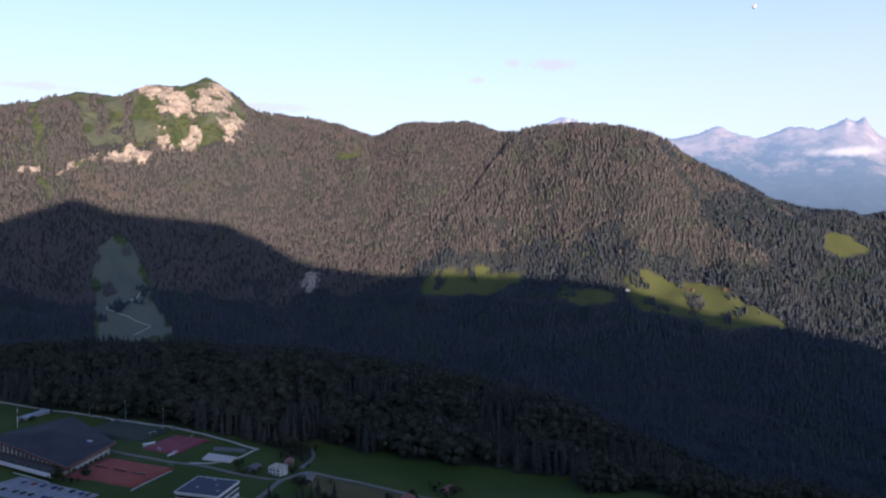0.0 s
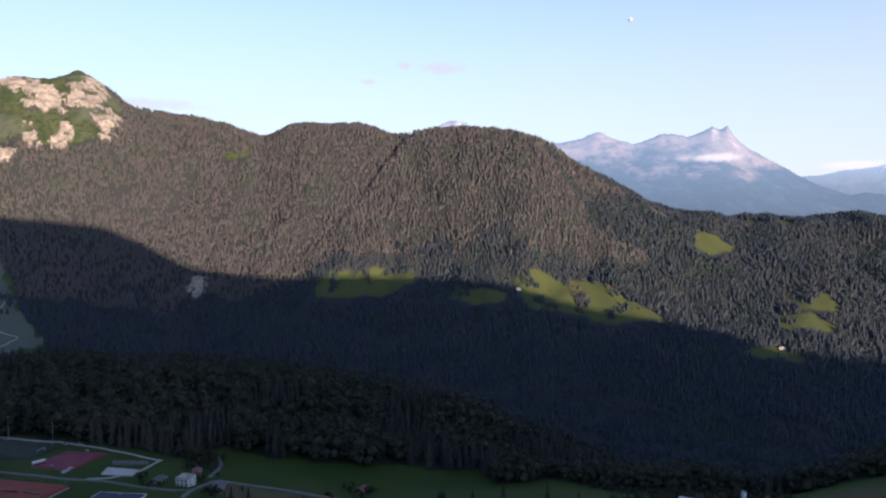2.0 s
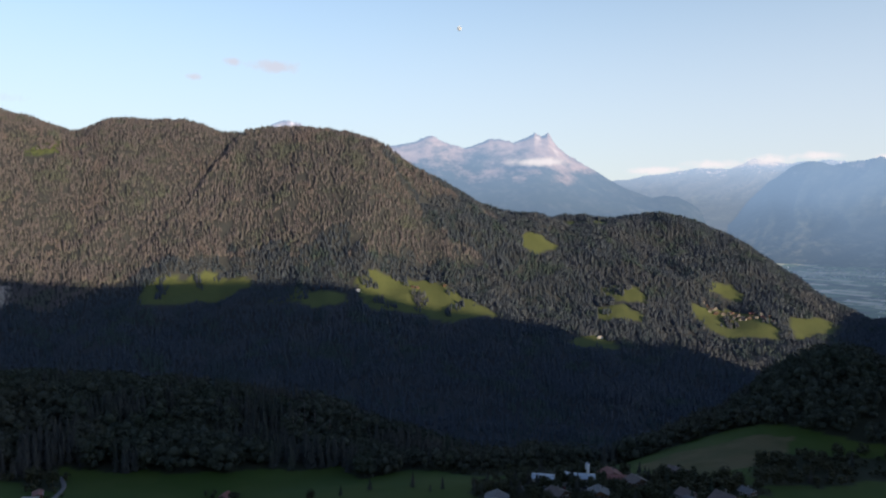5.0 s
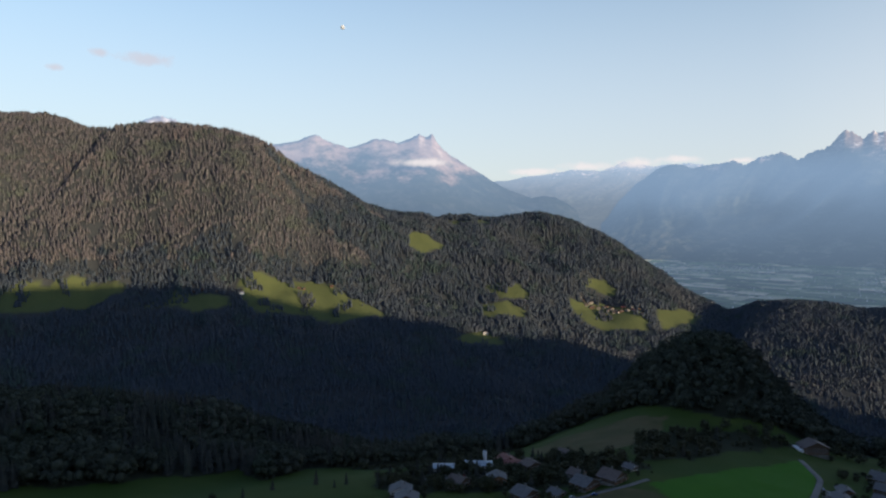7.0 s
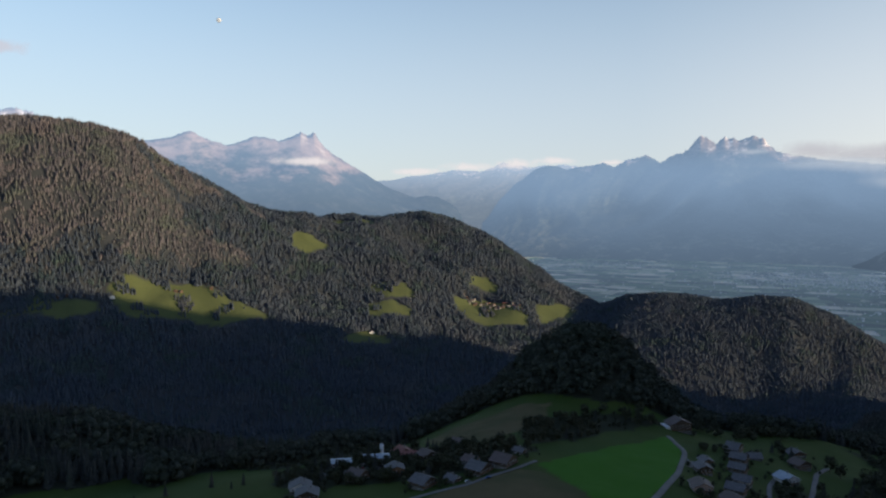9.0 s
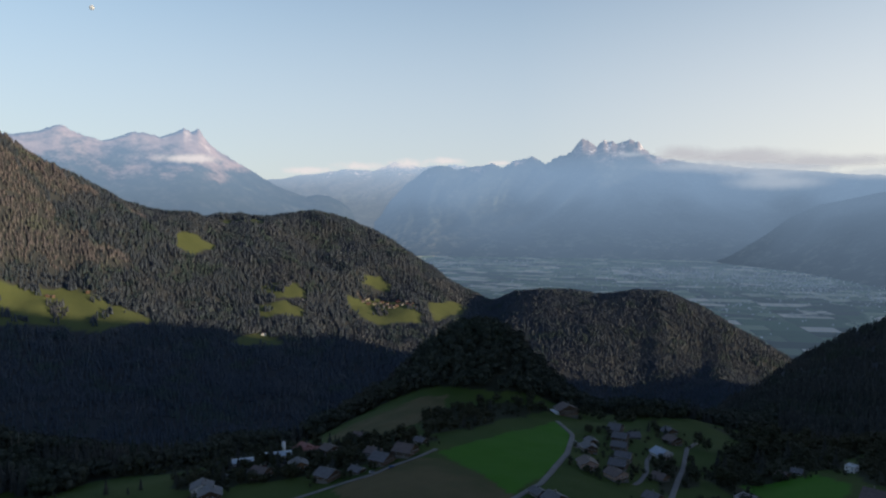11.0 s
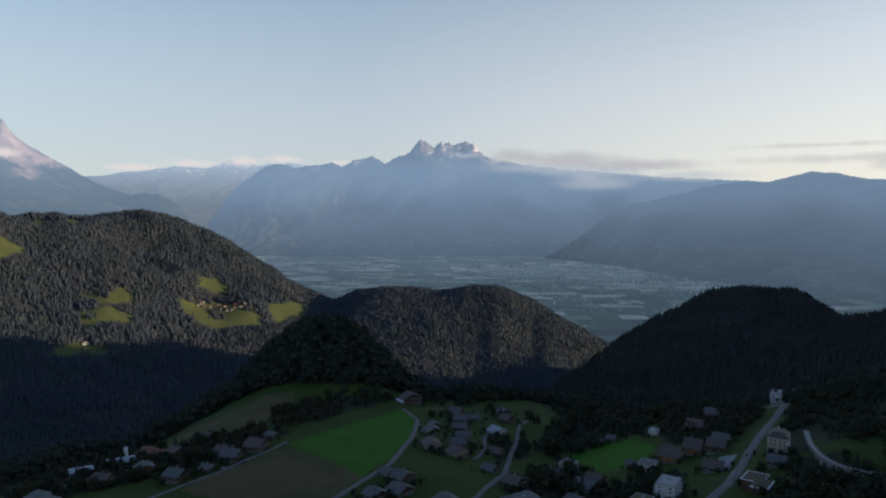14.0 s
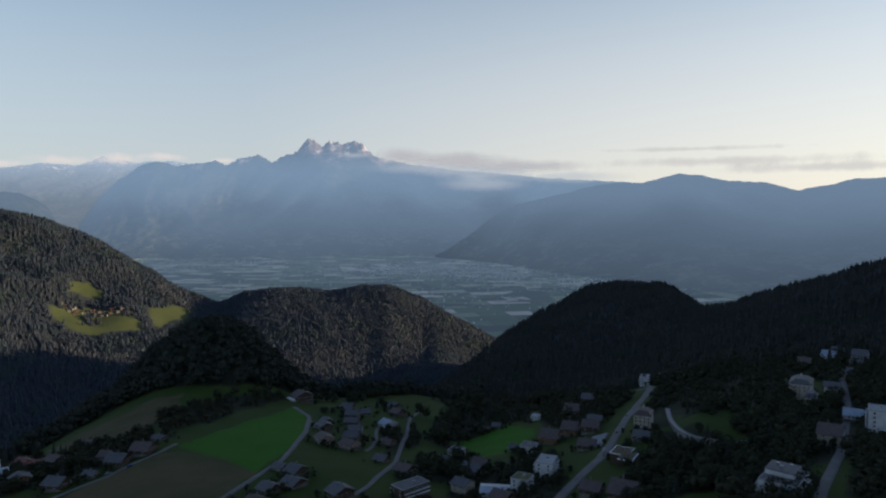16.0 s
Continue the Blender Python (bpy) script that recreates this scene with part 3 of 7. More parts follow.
mown_edge_a = [(-131, 376), (-83, 421), (-50, 422), (-22, 386), (-4, 350), (-29, 309), (-90, 330)]
mown_edge_b = [(-175, 560), (-152, 614), (-98, 645), (-55, 648), (-60, 600), (-75, 560), (-100, 515), (-142, 515)]
mown_edge_c = [(-486, 232), (-472, 246), (-430, 280), (-400, 268), (-440, 220), (-470, 210)]
MOWN = [mown_edge_a, mown_edge_b, mown_edge_c]
near_rows = np.concatenate([np.linspace(0, 300, 16)[:-1], np.linspace(300, 900, 161)[:-1], np.linspace(900, 2300, 71)[:-1], np.linspace(2300, 3540, 86)[:-1], np.linspace(3540, 4500, 121)[:-1], np.geomspace(4500, 16000, 60)])
columns = np.concatenate([np.linspace(-180, -96, 22)[:-1], np.arange(-96, -86, 0.3), np.arange(-86, -65, 0.1), np.arange(-65, -62, 0.3), np.arange(-62, 60, 0.36), np.linspace(60, 180, 30)])
GA, GR = np.meshgrid(np.radians(columns), near_rows, indexing="ij")
GX, GY = HUB[0] + GR * np.sin(GA), HUB[1] + GR * np.cos(GA)
GZ = land_height(GX, GY)


def masks(x, y, z):
    az, r = bearing(x, y)
    meadow = ((r < np.where(az > 26, 850, 1000)) & ~soft_inside(x, y, NEAR_WOOD, 4, 15)).astype(float)
    for outline in GROVES:
        meadow[soft_inside(x, y, outline, 5, 14)] = 0.1
    for outline in FAR_MEADOWS:
        near_way = (HUB[0] - x) / np.maximum(r, 1), (HUB[1] - y) / np.maximum(r, 1)
        for step in (0, 16, 36):
            meadow[soft_inside(x - step * near_way[0], y - step * near_way[1], outline, 12, 60)] = 1
    rock = np.zeros_like(x)
    for outline in CLIFFS:
        rock[soft_inside(x, y, outline, 34, 50) & (fractal(x / 48, y / 48, 4, 77) > -0.55)] = 1
    az, r = bearing(x, y)
    alp = soft_inside(x, y, ALP, 30, 80) & (fractal(az * 1.7 + r / 700 + 0.8 * fractal(x / 120, y / 120, 3, 51), r / 360 + 0.4 * fractal(x / 90, y / 90, 2, 57), 4, 12) > 0.16) | ((az < -66) & (r > 4230))
    alp = alp | soft_inside(x, y, SUMMIT, 25, 60)
    meadow[alp & (rock == 0)] = 0.85
    plain = ramp(r, 4300, 5200) * (z < -880) + (r < 5200) * (r > 3300) * (z < -880) * 0.6
    # the mown mask also gives the far slope meadow that hazy hay tint
    mown = np.maximum(0.85 * soft_inside(x, y, FAR_MEADOWS[0], 30, 80), alp * ramp(fractal(x / 90, y / 140, 4, 83), 0.0, 0.5) * 0.5)
    for outline in MOWN:
        mown[soft_inside(x, y, outline, 2, 12)] = 1
    return meadow, rock, mown, np.clip(plain, 0, 1)


def lush_mask(x, y):
    field = [(-55, 439), (4, 517), (57, 595), (66, 556), (46, 456), (20, 389), (-4, 350), (-22, 386)]
    return np.maximum(soft_inside(x, y, field, 1.5, 12), soft_inside(x, y, [(198, 483), (268, 499), (283, 464), (234, 394), (190, 406)], 2, 12)).astype(float)


def alm_mask(x, y):
    """The hay meadows of the bench across the valley."""
    az, r = bearing(x, y)
    return ((az > -58) & (r > 2200) & (r < 3700)).astype(float)


meadow_m, rock_m, mown_m, plain_m = masks(GX, GY, GZ)
crag = rock_m * (20 * (0.6 - np.abs(fractal(GX / 75, GY / 75, 4, 41))) + 9 * fractal(GX / 24, GZ / 24, 3, 43))
crag = crag + ramp(GR, 3500, 3700) * (1 - ramp(GR, 4330, 4400)) * (GA < radians(-64)) * (1 - rock_m) * 7 * fractal(GX / 60, GY / 60, 4, 47)
DX, DY, DZ = draw_in(GX, GY, GZ + crag)
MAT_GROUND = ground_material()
ground = grid_mesh("ground", DX, DY, DZ, MAT_GROUND, {"meadow": meadow_m, "rock": rock_m, "mown": mown_m, "plain": plain_m, "lush": lush_mask(GX, GY), "far_tint": ramp(bearing(GX, GY)[1], 1150, 1500), "remote": ramp(GR, 4500, 12500), "alm": alm_mask(GX, GY), "plan": np.stack([GX, GY, GZ], -1)})
tagged(ground, "grassy mountain terrace, wooded slopes and far valley plain", "ground", kind="structure")

# unseen mountain behind the flight, crest shaped to cast the shadow over terrace and gorge
EVENING_CREST = [(2600, 700), (1200, 820), (700, 857), (452, 982), (292, 919), (11, 882), (-187, 857), (-332, 774), (-486, 649), (-779, 566), (-923, 555), (-1110, 543), (-1317, 514), (-1440, 486), (-1555, 452), (-1634, 398), (-1723, 345), (-1831, 304), (-2020, 226), (-2110, 158), (-2233, 124), (-2370, 112), (-2395, -40), (-2430, -200), (-2520, -280), (-2700, -340), (-2850, -460)]
su, sv = math.sin(radians(SUN_AZ)), math.cos(radians(SUN_AZ))
CU, CV = np.meshgrid(np.linspace(-2850, 2600, 221), np.linspace(-1, 1, 25), indexing="ij")
cu, ch = (np.array(c[::-1], float) for c in zip(*EVENING_CREST))
# its distance varies to keep it out of view and block western sky
EVENING_FAR = np.interp(CU, [-2900, -1700, -1000, -500], [4500.0, 2600.0, 1650.0, 1300.0])
EVENING_WIDE = np.minimum(1300.0, EVENING_FAR - 640)
crest_h = np.interp(CU, cu, ch) + (EVENING_FAR - 2600) * math.tan(radians(SUN_EL))
behind_x = (EVENING_FAR + CV * EVENING_WIDE) * su + CU * sv
behind_y = (EVENING_FAR + CV * EVENING_WIDE) * sv - CU * su
behind_z = -260 + (crest_h + 260) * (1 - np.abs(CV)) ** 2.0 + 10 * fractal(behind_x / 150, behind_y / 150, 3, 3) * (np.abs(CV) > 0.04)
MAT_WOODLAND = surface("woodland", (0.025, 0.035, 0.015), (0.06, 0.06, 0.035), 0.02, 0.95)
tagged(grid_mesh("mountain_behind", behind_x, behind_y, behind_z, MAT_WOODLAND), "steep wooded mountain that shades the village at evening", "mountain", kind="structure")


# ---- the far ranges ----
def far_range(name, label, crest, foot, r_crest, material, seed, craggy, columns=480, rows=48):
    """crest: (bearing, elevation angle); foot: (bearing, distance) on the plain."""
    az = np.linspace(crest[0][0], crest[-1][0], columns)
    el = np.interp(az, *(np.array(c, float) for c in zip(*crest)))
    el = el + craggy * 0.05 * fractal(az * 1.3, 0 * az, 4, seed)
    jag = craggy * np.interp(el, [2.8, 4.2], [0.2, 1.0]) * r_crest * np.radians(0.05 * fractal(az * 4.5, 0 * az, 3, seed + 1) + 0.07 * fractal(az * 13.0, 0 * az, 3, seed + 2))
    r0 = np.interp(az, *(np.array(c, float) for c in zip(*foot)))
    zc = HUB[2] + r_crest * np.tan(np.radians(el))
    wide = max(3, int(len(az) * 3.0 / (az[-1] - az[0])))
    zs = np.convolve(np.pad(zc, wide, mode="edge"), np.hanning(2 * wide + 1) / np.hanning(2 * wide + 1).sum(), mode="valid")
    v = np.concatenate([np.linspace(0, 1, rows), [1.06, 1.2]])
    A, V = np.meshgrid(np.radians(az), v, indexing="ij")
    up = np.where(V <= 1, V, 1)
    R = r0[:, None] + (r_crest - r0[:, None]) * V
    base = -950.0
    X, Y = HUB[0] + R * np.sin(A), HUB[1] + R * np.cos(A)
    ribs = 1 - 2 * np.abs(fractal(X / 2100 + 0.5 * fractal(X / 3000, Y / 3000, 2, seed), Y / 2600 + 0.5 * fractal(X / 3000 + 9, Y / 3000, 2, seed), 5, seed + 3))
    shape = 0.55 * up + 0.45 * up ** 2.2
    Z0 = base + (zs[:, None] - base) * shape + (zc - zs)[:, None] * up ** 24 - np.where(V > 1, (V - 1) * 2500, 0)
    Z = Z0 + ribs * 300 * craggy * up * (1 - up) ** 0.5
    rise = np.clip((Z - base) / (3000.0), 0, 1)
    # shading follows ribbed, full-depth slopes; the drawn-in mesh itself is smooth and shallow
    gx, gy, gz = (np.gradient(c, axis=0) for c in (X, Y, Z))
    hx, hy, hz = (np.gradient(c, axis=1) for c in (X, Y, Z))
    N = np.cross(np.stack([gx, gy, gz], -1), np.stack([hx, hy, hz], -1))
    N = N / np.maximum(np.linalg.norm(N, axis=-1, keepdims=True), 1e-9)
    N = np.where(N[..., 2:] < 0, -N, N)
    PX, PY, PZ = draw_in(X, Y, Z0 + jag[:, None] * np.exp(-np.abs(1 - V) * 45))
    ob = grid_mesh(name, PX, PY, PZ, material, {"plan": np.stack([X, Y, Z], -1), "rise": rise})
    ob.data.normals_split_custom_set_from_vertices(N.reshape(-1, 3).tolist())
    return tagged(ob, label, "mountain range", kind="structure")


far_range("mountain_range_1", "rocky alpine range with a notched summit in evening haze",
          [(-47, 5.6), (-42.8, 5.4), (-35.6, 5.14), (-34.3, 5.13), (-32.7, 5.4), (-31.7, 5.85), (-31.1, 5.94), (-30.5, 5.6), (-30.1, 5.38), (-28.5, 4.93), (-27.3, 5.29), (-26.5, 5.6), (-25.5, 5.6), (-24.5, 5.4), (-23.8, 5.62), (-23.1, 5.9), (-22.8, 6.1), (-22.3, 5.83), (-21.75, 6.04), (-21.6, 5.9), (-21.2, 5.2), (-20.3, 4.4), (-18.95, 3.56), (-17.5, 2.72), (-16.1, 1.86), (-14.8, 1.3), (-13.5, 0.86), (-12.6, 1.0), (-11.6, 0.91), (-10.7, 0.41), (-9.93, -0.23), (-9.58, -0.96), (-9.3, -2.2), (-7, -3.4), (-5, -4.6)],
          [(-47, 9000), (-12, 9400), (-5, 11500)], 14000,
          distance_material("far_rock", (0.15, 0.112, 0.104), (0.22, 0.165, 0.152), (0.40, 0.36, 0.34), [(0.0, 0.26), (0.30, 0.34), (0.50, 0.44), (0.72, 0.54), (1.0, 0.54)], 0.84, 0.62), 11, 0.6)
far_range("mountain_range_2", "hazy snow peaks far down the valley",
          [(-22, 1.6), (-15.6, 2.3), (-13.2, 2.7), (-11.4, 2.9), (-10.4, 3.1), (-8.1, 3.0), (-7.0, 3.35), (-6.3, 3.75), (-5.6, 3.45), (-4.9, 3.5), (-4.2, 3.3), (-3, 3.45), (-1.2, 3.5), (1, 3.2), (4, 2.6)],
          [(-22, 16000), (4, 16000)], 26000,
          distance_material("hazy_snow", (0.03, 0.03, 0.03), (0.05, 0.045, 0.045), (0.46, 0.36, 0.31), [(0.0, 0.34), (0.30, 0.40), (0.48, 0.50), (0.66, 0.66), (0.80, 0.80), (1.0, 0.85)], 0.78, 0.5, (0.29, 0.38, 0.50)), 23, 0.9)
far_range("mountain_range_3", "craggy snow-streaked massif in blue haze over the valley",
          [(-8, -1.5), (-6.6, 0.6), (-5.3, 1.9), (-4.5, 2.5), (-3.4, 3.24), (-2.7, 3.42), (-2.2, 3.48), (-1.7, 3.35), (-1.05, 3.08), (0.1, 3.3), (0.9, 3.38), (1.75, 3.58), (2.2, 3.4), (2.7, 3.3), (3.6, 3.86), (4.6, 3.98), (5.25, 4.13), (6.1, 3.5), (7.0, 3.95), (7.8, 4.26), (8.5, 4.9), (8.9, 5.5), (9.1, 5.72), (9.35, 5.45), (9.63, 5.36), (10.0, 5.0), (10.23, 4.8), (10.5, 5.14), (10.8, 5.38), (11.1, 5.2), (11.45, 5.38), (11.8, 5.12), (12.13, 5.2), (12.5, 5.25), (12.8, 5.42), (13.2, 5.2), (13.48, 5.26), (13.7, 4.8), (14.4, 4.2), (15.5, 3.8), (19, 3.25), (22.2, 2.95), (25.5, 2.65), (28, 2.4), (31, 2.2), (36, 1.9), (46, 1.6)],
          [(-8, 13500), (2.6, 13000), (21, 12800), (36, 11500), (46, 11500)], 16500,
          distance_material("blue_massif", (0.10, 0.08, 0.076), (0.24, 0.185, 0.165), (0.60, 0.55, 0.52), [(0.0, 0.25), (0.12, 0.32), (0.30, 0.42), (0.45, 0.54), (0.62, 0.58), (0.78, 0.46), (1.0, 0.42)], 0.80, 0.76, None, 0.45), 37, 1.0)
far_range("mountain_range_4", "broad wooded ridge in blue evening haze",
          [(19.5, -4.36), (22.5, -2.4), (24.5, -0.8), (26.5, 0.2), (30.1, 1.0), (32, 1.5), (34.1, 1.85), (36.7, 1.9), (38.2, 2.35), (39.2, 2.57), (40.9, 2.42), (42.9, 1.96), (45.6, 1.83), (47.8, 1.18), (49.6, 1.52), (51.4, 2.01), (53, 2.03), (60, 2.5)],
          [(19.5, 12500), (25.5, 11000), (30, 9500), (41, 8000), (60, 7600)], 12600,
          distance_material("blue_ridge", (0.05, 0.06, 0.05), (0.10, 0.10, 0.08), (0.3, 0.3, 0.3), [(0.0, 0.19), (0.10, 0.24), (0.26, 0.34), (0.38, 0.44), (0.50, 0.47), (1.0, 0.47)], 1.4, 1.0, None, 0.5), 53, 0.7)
# this peak is pale only through the haze glow put into its material
far_range("mountain_range_5", "rocky peak in pale painted haze behind the wooded ridge",
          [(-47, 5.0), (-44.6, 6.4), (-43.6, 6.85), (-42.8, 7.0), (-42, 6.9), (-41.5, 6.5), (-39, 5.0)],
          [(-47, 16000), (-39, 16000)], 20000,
          distance_material("hazy_peak", (0.14, 0.11, 0.11), (0.24, 0.2, 0.19), (0.5, 0.46, 0.44), [(0.0, 0.55), (1.0, 0.6)], 0.8, 0.2), 61, 0.8, 120, 40)

# ---- woods ----
def merged_mesh(name, verts, faces, places, scales, turns, material, kind_label, category):
    """One mesh of many copies of a small shape: places (n,3), scales (n,3), turns (n)."""
    n, v = len(places), len(verts)
    c, s = np.cos(turns)[:, None], np.sin(turns)[:, None]
    x = verts[None, :, 0] * scales[:, None, 0]
    y = verts[None, :, 1] * scales[:, None, 1]
    co = np.stack([x * c - y * s, x * s + y * c, verts[None, :, 2] * scales[:, None, 2]], -1) + places[:, None, :]
    tri = (faces[None] + (np.arange(n) * v)[:, None, None]).reshape(-1, 3)
    me = bpy.data.meshes.new(name)
    me.vertices.add(n * v)
    me.vertices.foreach_set("co", co.astype(np.float32).ravel())
    me.loops.add(tri.size)
    me.loops.foreach_set("vertex_index", tri.astype(np.int32).ravel())
    me.polygons.add(len(tri))
    me.polygons.foreach_set("loop_start", (np.arange(len(tri)) * 3).astype(np.int32))
    me.polygons.foreach_set("loop_total", np.full(len(tri), 3, np.int32))
    me.update(calc_edges=True)
    me.materials.append(material)
    return tagged(new(name, me), kind_label, category, kind="stuff")


def conifer_shape(tiers, sides, seed):
    """A spruce of ragged, drooping tiers; height 1, half width about 0.2."""
    rng = np.random.RandomState(seed)
    verts, faces = [], []
    for k in range(tiers):
        low = 0.06 + 0.80 * (k / tiers) + (rng.uniform(-0.02, 0.02) if tiers > 3 else 0)
        high = min(1.0, low + 1.6 / tiers) if k < tiers - 1 else 1.0
        width = 0.205 * (1 - 0.86 * (k / tiers) ** 1.15) * (rng.uniform(0.82, 1.12) if tiers > 3 else 1)
        top = len(verts)
        verts.append((0, 0, high))
        for i in range(sides):
            a = 2 * math.pi * (i + 0.5 * (k % 2)) / sides
            reach = width * (1.15 if i % 2 else 0.62) * rng.uniform(0.7, 1.25)
            verts.append((reach * math.cos(a), reach * math.sin(a), low - (0.02 if i % 2 else -0.02) + rng.uniform(-0.015, 0.015)))
        for i in range(sides):
            faces.append((top, top + 1 + i, top + 1 + (i + 1) % sides))
    return np.array(verts), np.array(faces)


def clump_shape(seed, lumps, tufts, big=1.0):
    """A broad crown of uneven lumps and loose tufts of leaves; height 1."""
    rng = np.random.RandomState(seed)
    bm = bmesh.new()
    for k in range(lumps):
        a, h = rng.uniform(0, 2 * math.pi), rng.uniform(0.28, 0.80)
        reach = 0.26 * math.sqrt(max(0.05, 1 - ((h - 0.5) / 0.42) ** 2)) * rng.uniform(0.5, 1.1)
        size = rng.uniform(0.10, 0.15) * big
        made = bmesh.ops.create_icosphere(bm, subdivisions=1, radius=size, matrix=Matrix.Translation((reach * math.cos(a), reach * math.sin(a), h)))
        for v in made["verts"]:
            v.co += Vector(rng.uniform(-0.035, 0.035, 3))
    for k in range(tufts):
        a, h = rng.uniform(0, 2 * math.pi), rng.uniform(0.15, 0.97)
        reach = 0.42 * math.sqrt(max(0.03, 1 - ((h - 0.52) / 0.5) ** 2)) * rng.uniform(0.75, 1.05)
        c = Vector((reach * math.cos(a), reach * math.sin(a), h))
        pts = [bm.verts.new(c + Vector(rng.uniform(-0.062, 0.062, 3)) * big) for _ in range(3)]
        bm.faces.new(pts)
    bmesh.ops.triangulate(bm, faces=bm.faces[:])
    bm.verts.index_update()
    verts = np.array([v.co[:] for v in bm.verts])
    faces = np.array([[v.index for v in f.verts] for f in bm.faces])
    bm.free()
    return verts, faces


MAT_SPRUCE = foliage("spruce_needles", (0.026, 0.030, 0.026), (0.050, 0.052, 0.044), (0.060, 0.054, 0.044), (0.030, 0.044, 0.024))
MAT_LEAVES = foliage("broad_leaves", (0.028, 0.036, 0.026), (0.052, 0.060, 0.040), (0.060, 0.058, 0.040))
# darker copy of the broad leaves: the village's deeper shade put into colour
MAT_GARDEN = foliage("shaded_garden_leaves", (0.022, 0.025, 0.012), (0.042, 0.046, 0.022), (0.050, 0.046, 0.022))
# blue of the air in between is put into the needles' colour
MAT_FAR_WOOD = foliage("air_blued_needles", (0.033, 0.048, 0.064), (0.055, 0.067, 0.082), (0.066, 0.072, 0.080), (0.042, 0.066, 0.052))
# paler copy for the upper slope: sunlight and haze painted into the needles
MAT_HIGH_WOOD = foliage("lit_haze_needles", (0.086, 0.085, 0.090), (0.112, 0.102, 0.102), (0.124, 0.106, 0.100), (0.076, 0.096, 0.072))

rng = np.random.RandomState(7)


def scatter(az0, az1, r0, r1, spacing):
    """Jittered places in a sector of the plan."""
    a0, a1 = radians(az0), radians(az1)
    n = int((a1 - a0) / 2 * (r1 * r1 - r0 * r0) / spacing ** 2)
    a = rng.uniform(a0, a1, n)
    r = np.sqrt(rng.uniform(r0 * r0, r1 * r1, n))
    return HUB[0] + r * np.sin(a), HUB[1] + r * np.cos(a)


def wooded(x, y, gap=0.0):
    z = land_height(x, y)
    meadow, rock, mown, plain = masks(x, y, z)
    az, r = bearing(x, y)
    # no tall trees right before an open meadow
    behind = masks(x + 30 * (x - HUB[0]) / r, y + 30 * (y - HUB[1]) / r, z)[0]
    keep = ((meadow < 0.5) | ((meadow > 0.8) & (meadow < 0.9) & (r > 1400) & (r < 4200) & (fractal(x / 40, y / 40, 3, 29) > -0.22)) | ((r > 1400) & (meadow > 0.9) & (fractal(x / 60, y / 60, 2, 19) > 0.62))) & ((behind < 0.5) | (meadow > 0.9) | (r < 1200)) & (rock < 0.5) & (plain < 0.3) & (fractal(x / 45, y / 45, 2, 90) > -0.95 + gap)
    az, r = bearing(x, y)
    keep &= (r > np.where(az > 26, 840, 1080)) | soft_inside(x, y, NEAR_WOOD, 4, 15)
    keep &= ~((az > -78.5) & (az < -68.6) & (r > 4215)) & ~((az < -68) & (r > 4150) & (rng.uniform(0, 1, len(x)) > 0.4))
    # the thinned patch of bare trees
    keep &= ~((np.abs(x + 490) < 30) & (np.abs(y - 492) < 30) & (rng.uniform(0, 1, len(x)) < 0.8))
    return x[keep], y[keep], z[keep]


def plant(name, shape, xyz, tall, slim, material, label, category="trees"):
    x, y, z = xyz
    n = len(x)
    h = rng.uniform(tall[0], tall[1], n) * (1 + 0.22 * fractal(x / 60, y / 60, 2, 55))
    w = h * rng.uniform(slim[0], slim[1], n)
    return merged_mesh(name, shape[0], shape[1], np.stack([x, y, z - 0.6], -1), np.stack([w, w, h], -1), rng.uniform(0, 6.28, n), material, label, category)


far_spruce = conifer_shape(2, 6, 3)
mid_spruce = conifer_shape(3, 7, 4)
near_spruce, near_spruce_b = conifer_shape(8, 7, 5), conifer_shape(7, 7, 15)
leaf_crown = clump_shape(6, 5, 120, 1.45)
x_m, y_m, z_m = wooded(*scatter(-95, 3, 2150, 4420, 9.9))
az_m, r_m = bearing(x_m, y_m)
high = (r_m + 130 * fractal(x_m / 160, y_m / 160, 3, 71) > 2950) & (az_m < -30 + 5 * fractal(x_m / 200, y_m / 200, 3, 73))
plant("mountain_forest", far_spruce, (x_m[high], y_m[high], z_m[high]), (15, 27), (1.05, 1.5), MAT_HIGH_WOOD, "dense forest of the upper mountain side, sun and haze in its colour")
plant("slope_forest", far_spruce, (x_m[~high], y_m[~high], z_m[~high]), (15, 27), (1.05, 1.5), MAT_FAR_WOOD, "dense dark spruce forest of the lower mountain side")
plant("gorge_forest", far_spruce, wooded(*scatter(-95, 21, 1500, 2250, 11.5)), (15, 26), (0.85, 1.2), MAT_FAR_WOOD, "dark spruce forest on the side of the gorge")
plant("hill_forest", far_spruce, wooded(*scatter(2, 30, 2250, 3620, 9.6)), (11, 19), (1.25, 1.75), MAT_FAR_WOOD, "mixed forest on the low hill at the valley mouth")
# part of this hill's shade is painted: it gets the darker needles
x_r, y_r, z_r = wooded(*scatter(17, 58, 700, 2260, 9.6))
right = (bearing(x_r, y_r)[0] > 20.5) | (bearing(x_r, y_r)[1] < 1480)
plant("ridge_forest", mid_spruce, (x_r[right], y_r[right], z_r[right]), (10, 18), (1.1, 1.6), MAT_SPRUCE, "dark forest on the shaded hill beyond the village")
x_n, y_n, z_n = wooded(*scatter(-98, 24, 540, 1060, 6.4), gap=0.0)
broad = (fractal(x_n / 60, y_n / 60, 3, 66) + 0.5 * (bearing(x_n, y_n)[0] > -14)) > -0.18
spruce_n = np.stack([x_n[~broad], y_n[~broad], z_n[~broad]])
